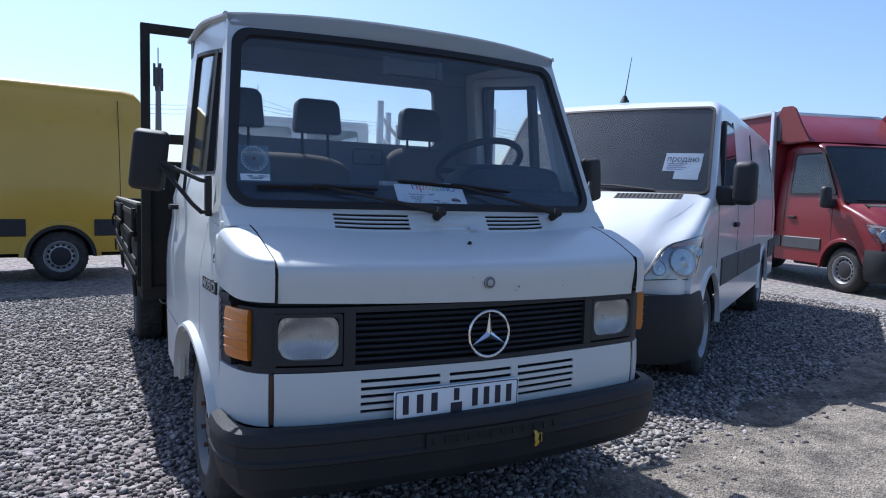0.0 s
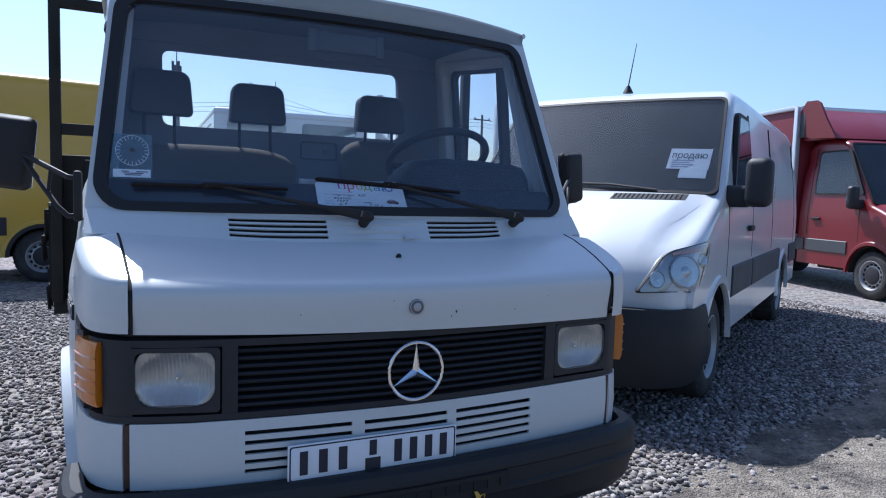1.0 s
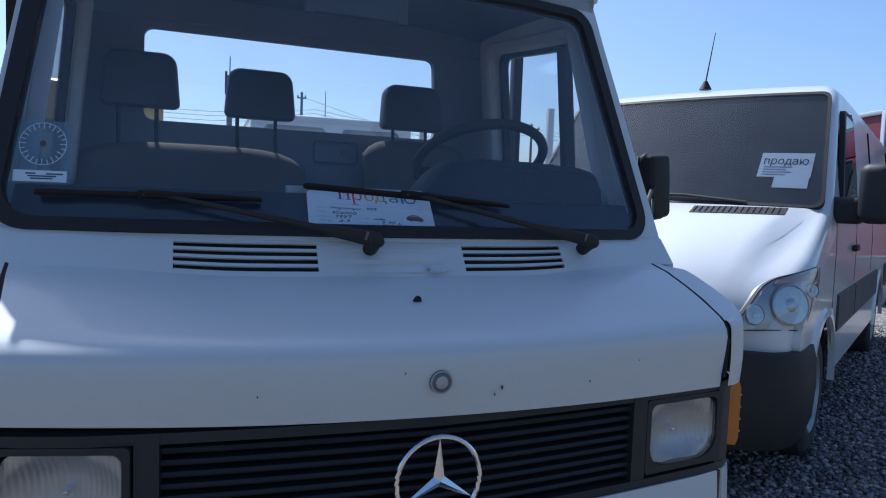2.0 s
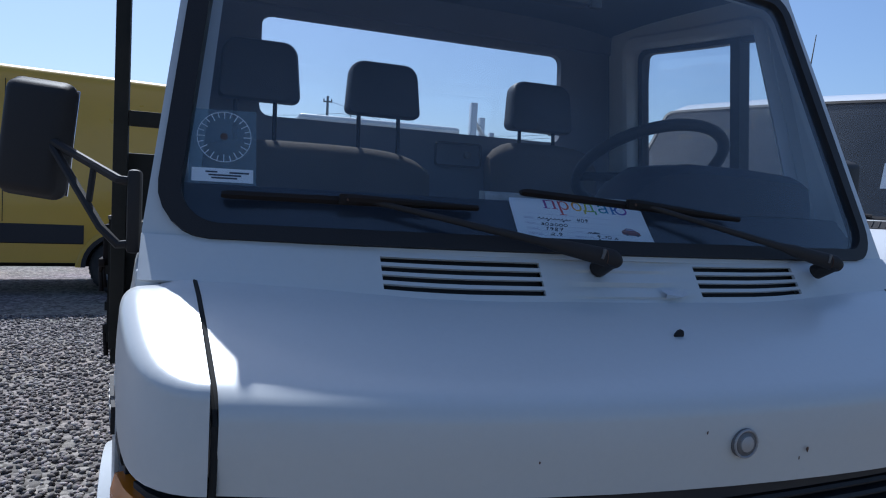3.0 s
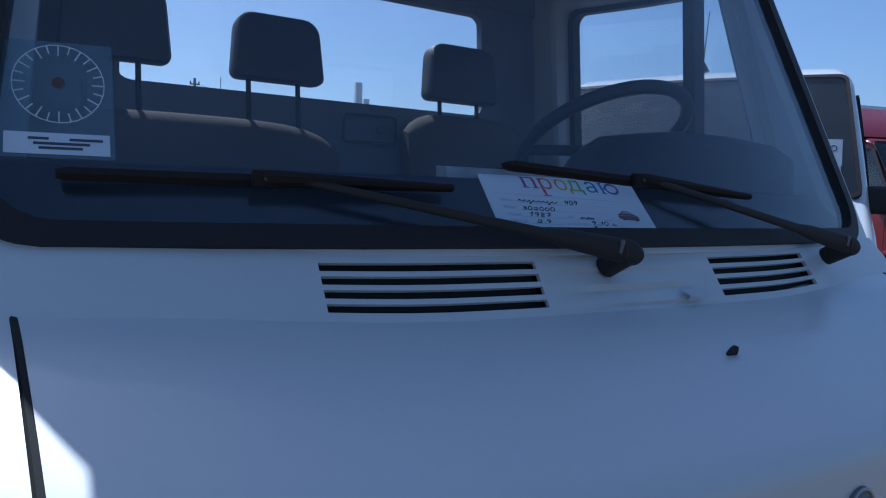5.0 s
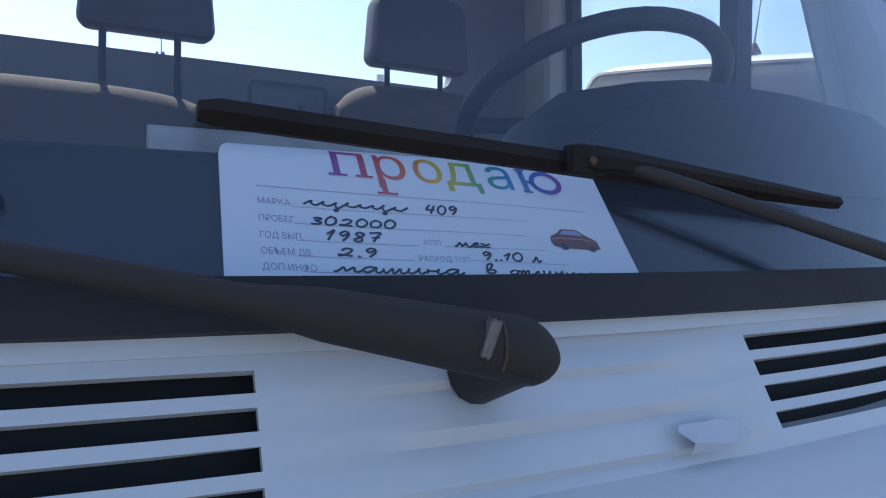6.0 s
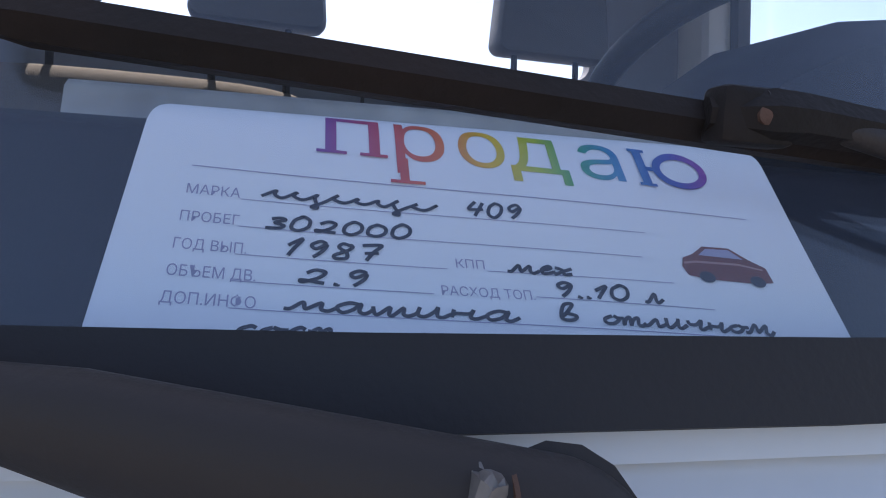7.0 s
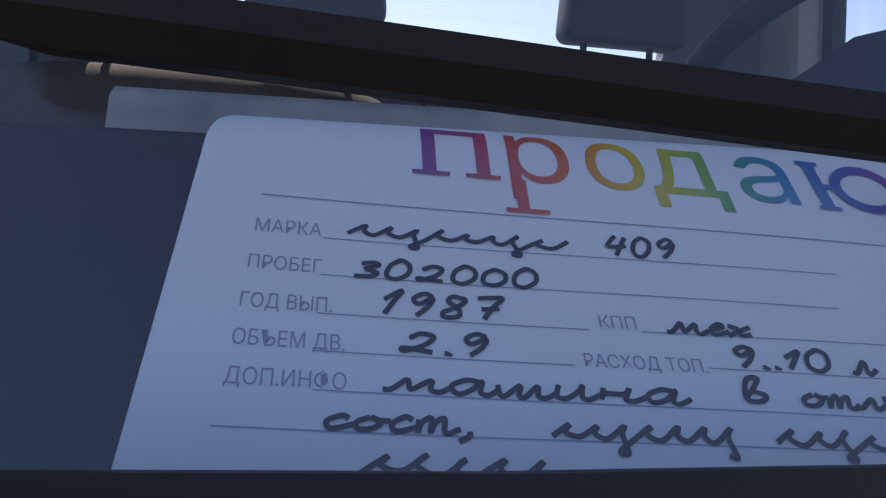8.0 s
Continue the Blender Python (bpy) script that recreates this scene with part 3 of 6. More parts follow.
# amber corner lamps
for s in (-1, 1):
    out = 0.012 if s > 0 else 0.0
    dense = [Vector((s * x, contour_at(s * x)[0])) for x in np.linspace(0.816, 0.866, 10)]
    if s < 0:
        dense = dense[::-1]
    lampc = part("corner_lamp", around(bmesh.new(), dense, [(0.006 + out, 0.652), (0.012 + out, 0.67), (0.012 + out, 0.80), (0.006 + out, 0.822), (-0.04, 0.822), (-0.04, 0.652)]), ORANGE, truck, "amber turn signal lens")
    for k in range(4):
        z = 0.685 + 0.031 * k
        part("lens_rib", around(bmesh.new(), dense, [(0.010 + out, z), (0.0165 + out, z + 0.003), (0.010 + out, z + 0.006)]), ORANGE, lampc)
    back = [Vector((s * x, contour_at(s * x)[0])) for x in np.linspace(0.862, 0.8818, 8)]
    if s < 0:
        back = back[::-1]
    bm = around(bmesh.new(), back, [(-0.005, 0.620), (-0.005, 0.853), (-0.05, 0.853), (-0.05, 0.620)])
    corner = part("corner_grille", bm, GRILLE, truck, "black louvred corner grille")
    for k in range(6):
        z = 0.652 + 0.031 * k
        part("corner_slat", around(bmesh.new(), back, [(-0.006, z), (-0.001, z + 0.003), (-0.001, z + 0.012), (-0.006, z + 0.015)]), GRILLE, corner)
    post = around(bmesh.new(), back[:2] if s < 0 else back[-2:], [(0.001, 0.617), (0.001, 0.865), (-0.03, 0.865), (-0.03, 0.617)])
    part("corner_post_trim", post, GRILLE, corner)
    rim = around(bmesh.new(), back, [(0.0, 0.836), (0.003, 0.850), (0.0, 0.862), (-0.03, 0.862), (-0.03, 0.836)])
    part("corner_rim", rim, GRILLE, corner)

# bumper
BLINE = [(0, -0.06), (0.2, -0.058), (0.4, -0.05), (0.6, -0.034), (0.74, -0.012), (0.82, 0.012), (0.87, 0.048), (0.902, 0.11), (0.914, 0.19), (0.918, 0.30)]
BLINE = [(x - 0.026 * y, y + 0.026 * x) for x, y in BLINE]
BLINE = [Vector((-x, y)) for x, y in BLINE[:0:-1]] + [Vector(p) for p in BLINE]
bumper = part("bumper", around(bmesh.new(), BLINE, [(-0.050, 0.444), (-0.016, 0.446), (0.002, 0.436), (0.012, 0.412), (0.012, 0.400), (0.006, 0.394), (0.006, 0.350), (0.012, 0.344), (0.012, 0.330), (0.002, 0.322), (-0.014, 0.25), (-0.05, 0.205), (-0.10, 0.20)]), BUMPER, truck, "faded black plastic bumper", smooth=25)
slot_line = [p for p in (Vector((x, -0.06 + 0.05 * x * x)) for x in np.linspace(-0.26, 0.30, 9))]
part("bumper_insert", around(bmesh.new(), slot_line, [(0.002, 0.338), (0.010, 0.342), (0.010, 0.392), (0.002, 0.396)]), RUBBER, bumper, "black slotted insert")
part("insert_slot", around(bmesh.new(), slot_line[1:-1], [(0.008, 0.352), (0.0115, 0.354), (0.0115, 0.380), (0.008, 0.382)]), DARK, bumper)
strap = [Vector((0.182, -0.076, 0.352)), Vector((0.190, -0.080, 0.338)), Vector((0.186, -0.082, 0.322)), Vector((0.193, -0.080, 0.308)), Vector((0.188, -0.076, 0.292))]
bm = bars(bmesh.new(), [[p + Vector((dx * w, dy, 0)) for dx, dy in ((-1, 0), (1, -0.002), (1, 0.002), (-1, 0.004))] for p, w in zip(strap, (0.005, 0.008, 0.006, 0.009, 0.004))])
tube(bm, [strap[1], strap[1] + Vector((0.018, -0.003, 0.006)), strap[2] + Vector((0.022, -0.002, -0.012))], 0.002, 5)
part("yellow_strap", bm, YELLOW, bumper, "frayed yellow strap end")
for k in range(12):
    x = -0.235 + 0.046 * k
    part("insert_rib", box(bmesh.new(), (x, -0.0725 + 0.05 * x * x, 0.367), (0.004, 0.006, 0.024), 0.001, 1), RUBBER, bumper)

# number plate, characters as plain bars
plate = part("number_plate", box(bmesh.new(), (-0.111, -0.014, 0.490), (0.505, 0.006, 0.106), 0.003), PLATE, truck, "white number plate in a thin dark border")
bm = ring(bmesh.new(), fillet([(-0.248, -0.049), (0.248, -0.049), (0.248, 0.049), (-0.248, 0.049)], 0.008, 4, 2), fillet([(-0.244, -0.045), (0.244, -0.045), (0.244, 0.045), (-0.244, 0.045)], 0.006, 4, 2), lambda a, b, d: (-0.111 + a, -0.0175 - d, 0.490 + b), thick=0.001)
part("plate_border", bm, INK, plate)
for x, w in ((-0.320, 0.036), (-0.266, 0.040), (-0.210, 0.040), (-0.046, 0.038), (0.002, 0.038), (0.050, 0.038), (0.098, 0.038)):
    part("plate_bar", box(bmesh.new(), (x, -0.0178, 0.490), (w * 0.62, 0.0015, 0.066), 0.0005, 1), INK, plate)
part("plate_panel", box(bmesh.new(), (-0.122, -0.0178, 0.461), (0.046, 0.0015, 0.036), 0.0005, 1), INK, plate)
part("plate_bar", box(bmesh.new(), (-0.122, -0.0178, 0.508), (0.022, 0.0015, 0.044), 0.0005, 1), INK, plate)

# the driver's front corner stands out a little wider
for ob in truck.children_recursive:
    for v in ob.data.vertices:
        if v.co.x > 0.55 and v.co.z < 1.10:
            v.co.x += 0.032 * step((v.co.x - 0.60) / 0.25) * (1 - step((v.co.y - 0.14) / 0.24))

# sides: fender, door, rocker, pillars
AXLE_Y, AXLE_Z, ARCH = 0.77, 0.26, 0.385


def low_edge(y, base):
    d = abs(y - AXLE_Y)
    return max(base, AXLE_Z + math.sqrt(max(0, ARCH * ARCH - d * d))) if d < ARCH else base


def columns(bm, side, ys, base, top, thick=0.02):
    rows = []
    for y in ys:
        z0 = low_edge(y, base)
        zt = top(y) if callable(top) else top
        rows.append([(side * half_width(y, z0 + (zt - z0) * k / 12), y, z0 + (zt - z0) * k / 12) for k in range(13)])
    grid(bm, rows)
    bmesh.ops.recalc_face_normals(bm, faces=bm.faces)
    bmesh.ops.solidify(bm, geom=bm.faces[:], thickness=thick)
    return bm


def door_edge(z):
    return 0.612 + 0.198 * max(0, z - 1.12) / 0.78


def door_top(y):
    return 1.902 + 0.075 * step((y - 0.72) / 0.9)


for s in (-1, 1):
    place = on_side(s)
    part("fender", columns(bmesh.new(), s, [0.35, 0.365, 0.392, 0.396, 0.42, 0.45, 0.48, 0.51, 0.55, 0.58, 0.606], 0.40, lambda y: 0.853 if y < 0.363 else 1.062 + 0.19 * (y - 0.365)), WHITE, truck)
    door = part("door", columns(bmesh.new(), s, [0.612, 0.64, 0.68, 0.73, 0.77, 0.82, 0.87, 0.92, 0.97, 1.02, 1.07, 1.12, 1.16, 1.22, 1.32, 1.42, 1.52, 1.62], 0.60, 1.13, 0.035), WHITE, truck, "white cab door")
    part("rocker", columns(bmesh.new(), s, [1.11, 1.14, 1.17, 1.185, 1.195, 1.27, 1.42, 1.57, 1.71], 0.34, 0.594), WHITE, truck)
    part("rear_pillar", columns(bmesh.new(), s, [1.626, 1.65, 1.68, 1.71], 0.60, door_top), WHITE, truck)
    outer = fillet([(0.612, 1.13), (1.62, 1.13), (1.62, 1.975), (0.808, 1.900)], [0.01, 0.01, 0.05, 0.03], 4, 6)
    inner = fillet([(0.668, 1.275), (1.455, 1.285), (1.452, 1.872), (0.808, 1.790)], [0.03, 0.05, 0.04, 0.025], 4, 6)
    part("window_frame", ring(bmesh.new(), outer, inner, place, thick=0.035), WHITE, door)
    seal = fillet([(0.685, 1.287), (1.428, 1.298), (1.425, 1.852), (0.815, 1.774)], [0.025, 0.045, 0.035, 0.02], 4, 6)
    part("window_seal", ring(bmesh.new(), inner, seal, place, thick=0.03, lift=0.002), RUBBER, door)
    part("window_pane", sheet(bmesh.new(), inner, lambda a, b, d: place(a, b, d - 0.012), rings=4), PANE, door, "side window glass")
    bm = bmesh.new()
    bars(bm, [[place(y, z, d) for y, d in ((0.893, 0.004), (0.937, 0.004), (0.937, -0.035), (0.893, -0.035))] for z in np.linspace(1.278, 1.797, 8)])
    part("window_divider", bm, RUBBER, door)
    reveal = fillet([(0.640, 1.245), (1.500, 1.250), (1.500, 1.925), (0.800, 1.838)], [0.04, 0.06, 0.06, 0.04], 4, 6)
    rows = []
    for f, d in ((0.0, -0.036), (0.0, -0.060), (0.25, -0.074), (0.7, -0.070), (1.0, -0.050), (1.0, -0.036)):
        rows.append([place(*reveal[j].lerp(inner[j], f), d) for j in range(len(inner))])
    bm = bmesh.new()
    grid(bm, rows, closed_u=True)
    part("inner_window_trim", bm, INNER, door, "pale grey painted inner window frame")
    handle = bmesh.new()
    hx = half_width(1.46, 1.128) + 0.028
    box(handle, (s * hx, 1.46, 1.128), (0.014, 0.15, 0.026), 0.005)
    box(handle, (s * (hx - 0.015), 1.40, 1.128), (0.04, 0.02, 0.024), 0.005)
    box(handle, (s * (hx - 0.015), 1.52, 1.128), (0.04, 0.02, 0.024), 0.005)
    part("door_handle", handle, RUBBER, door, "black pull handle")
    # corner post from the windscreen frame to the door
    rows = []
    for z in [1.060, 1.075, 1.09] + list(np.linspace(1.11, 1.908, 14)):
        f = (z - 1.075) / 0.83
        xo = 0.858 + (0.779 - 0.858) * f
        a = Vector((s * xo, screen_y(xo, z) + 0.002, z))
        ye = door_edge(z) - 0.005
        b = Vector((s * half_width(ye, z), ye, z))
        mid = Vector((s * (max(xo, abs(b.x)) - 0.004), a.y + 0.45 * (b.y - a.y) * 0.55, z))
        mid.x = s * (xo + (abs(b.x) - xo) * (0.35 + 0.47 * step((z - 1.06) / 0.16)) - 0.006 * (1 - step((z - 1.06) / 0.08)))
        rows.append([a + Vector((-s * 0.03, 0.03, 0)), a, a.lerp(mid, 0.5) + Vector((s * 0.004, -0.004, 0)), mid, mid.lerp(b, 0.5), b, b + Vector((-s * 0.035, 0, 0))])
    bm = bmesh.new()
    vsg = grid(bm, rows)
    part("corner_post", bm, WHITE, truck, smooth=50)
    # arch lip
    lip = [(s * (half_width(AXLE_Y + ARCH * math.cos(a), AXLE_Z + ARCH * math.sin(a)) + 0.012), AXLE_Y + (ARCH + 0.012) * math.cos(a), AXLE_Z + (ARCH + 0.012) * math.sin(a)) for a in np.linspace(0.25, math.pi - 0.25, 22)]
    rows = [[(x - s * 0.05, AXLE_Y + (y - AXLE_Y) * 1.10, AXLE_Z + (z - AXLE_Z) * 1.10 + 0.0), (x + s * 0.012, AXLE_Y + (y - AXLE_Y) * 1.03, AXLE_Z + (z - AXLE_Z) * 1.03), (x + s * 0.014, y, z), (x - s * 0.05, y, z)] for x, y, z in lip]
    part("arch_lip", bars(bmesh.new(), rows), WHITE, truck)
    bm = bmesh.new()
    bars(bm, [[(s * 0.52, AXLE_Y + 0.435 * math.cos(a), AXLE_Z + 0.435 * math.sin(a)), (s * 0.87, AXLE_Y + 0.435 * math.cos(a), AXLE_Z + 0.435 * math.sin(a)), (s * 0.87, AXLE_Y + 0.395 * math.cos(a), AXLE_Z + 0.395 * math.sin(a)), (s * 0.52, AXLE_Y + 0.395 * math.cos(a), AXLE_Z + 0.395 * math.sin(a))] for a in np.linspace(0.2, math.pi - 0.2, 14)])
    part("wheel_well", bm, DARK, truck)
    # mirror: hinge plate, two bars, strut, housing
    mirror = part("wing_mirror", box(bmesh.new(), (s * 0.884, 0.592, 1.190), (0.024, 0.045, 0.155), 0.008), RUBBER, truck, "black door mirror on a tube bracket")
    bm = bmesh.new()
    hold = Vector((s * 1.055, 0.735, 1.322))
    tube(bm, [(s * 0.884, 0.582, 1.245), (s * 0.91, 0.582, 1.247), hold], 0.0085)
    tube(bm, [(s * 0.884, 0.582, 1.130), (s * 0.91, 0.580, 1.128), (s * 0.94, 0.594, 1.158), hold], 0.0085)
    tube(bm, [(s * 0.958, 0.630, 1.275), (s * 0.966, 0.632, 1.204)], 0.006)
    part("bracket", bm, RUBBER, mirror)
    at_ = pose(s * 1.080, 0.757, 1.322, 0, -s * 6, s * 20)
    bm = box(bmesh.new(), (0, 0, 0), (0.136, 0.058, 0.234), 0.024, 4, at_)
    for v in bm.verts:
        q = at_.inverted() @ v.co
        if q.y < 0:
            q = Vector((q.x * 0.93, q.y, q.z * 0.95))
        v.co = at_ @ q
    part("housing", bm, RUBBER, mirror, "black mirror housing")
    bm = box(bmesh.new(), (0, 0.030, 0), (0.120, 0.003, 0.214), 0.001, 1, at_)
    part("mirror_glass", bm, CHROME, mirror)
    part("joint", lathe(bmesh.new(), [(-0.014, 0.015), (0.018, 0.02)], 12, pose(s * 1.055, 0.735, 1.322, 0, 0, 90 + s * 20)), RUBBER, mirror)

# model badge and a torn-off lamp's hole on the flank
bm = bars(bmesh.new(), [[(-half_width(y, z) - d, y, z + 0.05 * (y - 0.46)) for z, d in ((0.848, 0.0), (0.848, 0.006), (0.892, 0.006), (0.892, 0.0))] for y in np.linspace(0.366, 0.534, 7)])
badge = part("model_badge", bm, RUBBER, truck, "black model badge with silver figures", smooth=25)
figures = words("badge_figures", "409D", 0.046, SILVER, badge, Matrix(), 0.0008, bold=0.0008)
fx = [v.co.x for v in figures.data.vertices]
for v in figures.data.vertices:
    y, z = 0.527 - 0.154 * (v.co.x - min(fx)) / (max(fx) - min(fx)), 0.8525 + 1.08 * v.co.y
    v.co = (-half_width(y, z) - 0.0066 - 0.3 * v.co.z, y, z + 0.05 * (y - 0.46))
bm = bmesh.new()
cap(bm, [bm.verts.new((-half_width(y, z) - 0.006, y, z)) for y, z in ((0.420 + 0.016 * math.cos(a) * (1 + 0.3 * math.sin(2 * a)), 0.972 + 0.019 * math.sin(a) * (1 + 0.25 * math.cos(3 * a))) for a in np.linspace(0, 2 * math.pi, 17)[:-1])])
part("torn_lamp_hole", bm, GRILLE, truck, "dark ragged hole of a torn-off side lamp", smooth=0)
bm = bmesh.new()
cap(bm, [bm.verts.new((-half_width(y, z) - 0.0075, y, z)) for y, z in ((0.410, 0.958), (0.400, 0.962), (0.402, 0.968), (0.413, 0.972), (0.418, 0.963))])
part("flaked_edge", bm, INNER, truck, smooth=0)

# roof, rear wall, floor
def roof_edge(y):
    """The roof's rim climbs from the windscreen to the rear."""
    return 1.912 + 0.078 * math.sin(min(1.0, max(0.0, (y - 0.70) / 0.85)) * math.pi / 2)


rows = []
for k in range(13):
    f = k / 12
    row = []
    for j in range(17):
        g = j / 8 - 1
        y0 = 0.752 - 0.117 * (1 - g * g)
        y = y0 + (1.73 - y0) * f
        w = half_width(max(y, 0.7), 1.93) + 0.006
        row.append((w * g, y, roof_edge(y) + 0.035 * (1 - g ** 4) * min(1, 0.75 + 1.6 * f)))
    rows.append(row)
bm = bmesh.new()
grid(bm, rows)
bmesh.ops.recalc_face_normals(bm, faces=bm.faces)
bmesh.ops.solidify(bm, geom=bm.faces[:], thickness=0.02)
part("roof", bm, WHITE, truck, "white cab roof")
for s in (0, -1):
    part("roof_gutter", tube(bmesh.new(), [(r[s][0] * 1.006, r[s][1], r[s][2] - 0.006) for r in rows], 0.011, 8), WHITE, truck)
bm = bmesh.new()
grid(bm, [[(x, y + 0.012, z - 0.001) for x, y, z in rows[0]], [(x, y + 0.001, z - 0.008) for x, y, z in rows[0]], [(x, y - 0.001, z - 0.022) for x, y, z in rows[0]], [(x * 0.985, screen_y(x, 1.868) - 0.004, 1.868) for x, y, z in rows[0]]])
bmesh.ops.solidify(bm, geom=bm.faces[:], thickness=0.012)
part("roof_front_rail", bm, WHITE, truck)
for s in (-1, 1):
    bm = bmesh.new()
    grid(bm, [[(s * (half_width(y, z) - d), y, z) for y in np.linspace(0.74, 1.72, 12) for z in (f * roof_edge(y) + (1 - f) * (door_top(y) - 0.02),)] for f, d in ((0.0, 0.006), (0.5, 0.002), (1.0, 0.0))])
    bmesh.ops.solidify(bm, geom=bm.faces[:], thickness=0.015)
    part("roof_side_rail", bm, WHITE, truck)
rows2 = [[(x * 0.95, y + 0.05 if k == 0 else y, z - 0.035) for x, y, z in r] for k, r in enumerate(rows)]
bm = bmesh.new()
grid(bm, rows2)
bmesh.ops.solidify(bm, geom=bm.faces[:], thickness=0.008)
part("headliner", bm, LINER, truck, "grey headliner")
wall_out = fillet([(-0.90, 0.50), (0.90, 0.50), (0.79, 1.975), (-0.79, 1.975)], 0.03, 4, 5)
wall_in = fillet([(-0.592, 1.515), (0.588, 1.515), (0.573, 1.862), (-0.592, 1.862)], 0.035, 4, 5)
part("rear_wall", ring(bmesh.new(), wall_out, wall_in, lambda a, b, d: (a, 1.655 - d, b), thick=0.035), LINER, truck)
bm = bars(bmesh.new(), [[(x, 1.700, z - 0.003), (x, 1.700, 1.89), (x, 1.625, 1.89), (x, 1.625, z - 0.003)] for x, _, z in rows[-1]])
part("rear_header", bm, LINER, truck)
part("rear_window", sheet(bmesh.new(), wall_in, lambda a, b, d: (a, 1.67 - d, b), rings=2), PANE, truck, "rear cab window glass")
panel_out = fillet([(0.045, 1.385), (0.235, 1.385), (0.235, 1.478), (0.045, 1.478)], 0.015, 4, 3)
panel_in = fillet([(0.053, 1.393), (0.227, 1.393), (0.227, 1.470), (0.053, 1.470)], 0.010, 4, 3)
part("wall_panel_rim", ring(bmesh.new(), panel_out, panel_in, lambda a, b, d: (a, 1.618 - d, b), thick=0.006), GREY_TRIM, truck)
part("wall_latch", lathe(bmesh.new(), [(0.0, 0.014), (0.012, 0.013), (0.016, 0.006)], 14, pose(0.175, 1.620, 1.432, 0, 0, -90)), STEEL, truck, "small round metal latch on the cab's rear wall")
part("cab_floor", box(bmesh.new(), (0, 1.05, 0.53), (1.72, 1.25, 0.04), 0.01), DARK, truck)
part("engine_bay_wall", box(bmesh.new(), (0, 0.28, 0.75), (1.55, 0.03, 0.55), 0.01), DARK, truck)
bm = box(bmesh.new(), (-0.012, 0.690, 1.770), (0.235, 0.05, 0.070), 0.008)
for sx in (-1, 1):
    box(bm, (-0.012 + sx * 0.128, 0.672, 1.770), (0.030, 0.02, 0.080), 0.004)
part("header_box", bm, GREY_TRIM, truck, "grey box under the headliner")

# dashboard
DASH = [(0.388, 1.095), (0.386, 1.140), (0.398, 1.160), (0.478, 1.243), (0.492, 1.250), (0.64, 1.252), (0.665, 1.245), (0.70, 1.16), (0.74, 0.95), (0.60, 0.86), (0.42, 0.90)]
bm = bars(bmesh.new(), [[(x, y - 0.026 * x + 0.115 * x * x * (1 if y < 0.6 else 0.3), z) for y, z in DASH] for x in np.linspace(-0.80, 0.80, 17)])
dash = part("dashboard", bm, DASH_VINYL, truck, "dark vinyl dashboard with a dusty top", smooth=30)
bm = bars(bmesh.new(), [[(x, y0, z) for y0, z in ((0.50 + e, 1.25), (0.505 + e, 1.25 + h * 0.8), (0.53 + e, 1.25 + h), (0.66, 1.25 + h + 0.004), (0.70, 1.25 + h * 0.9), (0.70, 1.25))] for x, h, e in ((0.155, 0.012, 0.05), (0.195, 0.07, 0.02), (0.235, 0.100, 0.0), (0.315, 0.112, 0.0), (0.465, 0.112, 0.0), (0.635, 0.104, 0.01), (0.685, 0.092, 0.02), (0.715, 0.05, 0.04), (0.73, 0.01, 0.06))])
part("instrument_hood", bm, DASH_VINYL, dash, "dark instrument hood", smooth=35)

bm = bars(bmesh.new(), [[(x + 0.012, y - 0.026 * x + 0.10 * x * x, z) for y, z in ((0.494, 1.250), (0.499, 1.2635), (0.506, 1.2675), (0.530, 1.2685), (0.530, 1.250))] for x in np.linspace(-0.226, 0.12, 12)])
part("dash_ledge", bm, DUSTY, dash, "dusty grey ledge along the dashboard top")
# steering wheel
wheel_m = pose(0.478, 0.91, 1.380, -30, 0, 0)
bm = tube(bmesh.new(), [wheel_m @ Vector((0.215 * math.cos(a), 0.215 * math.sin(a), 0)) for a in np.linspace(0, 2 * math.pi, 49)[:-1]], 0.0165, 10, closed=True)
steer = part("steering_wheel", bm, RUBBER, truck, "black steering wheel")
bm = bmesh.new()
for a in (0.35, math.pi - 0.35):
    tube(bm, [wheel_m @ Vector((0, -0.04, -0.06)), wheel_m @ Vector((0.21 * math.cos(a), 0.21 * math.sin(a), 0))], 0.014, 8)
lathe(bm, [(-0.05, 0.05), (-0.01, 0.06), (0.0, 0.05)], 16, wheel_m @ Matrix.Translation((0, -0.04, -0.05)) @ Matrix.Rotation(radians(-90), 4, "Y"))
part("spokes", bm, RUBBER, steer)


# seats
def backrest(x0, x1, top, y=1.535):
    b = bmesh.new()
    rows = []
    w, cx = (x1 - x0) / 2, (x0 + x1) / 2
    for k in range(17):
        g = k / 8 - 1
        t = top - 0.055 * abs(g) ** 6 - 0.012 * abs(g) ** 2
        th = 0.062 * (1 - 0.5 * abs(g) ** 8)
        sec = [(-th, 0.80), (-th - 0.01, 1.1)] + [(-th * math.cos(a), t - th * 0.9 + th * 0.9 * math.sin(a)) for a in np.linspace(0, math.pi, 11)] + [(th, 0.80)]
        rows.append([(cx + w * g, y + d + 0.12 * (z - 1.0), z) for d, z in sec])
    return bars(b, rows)


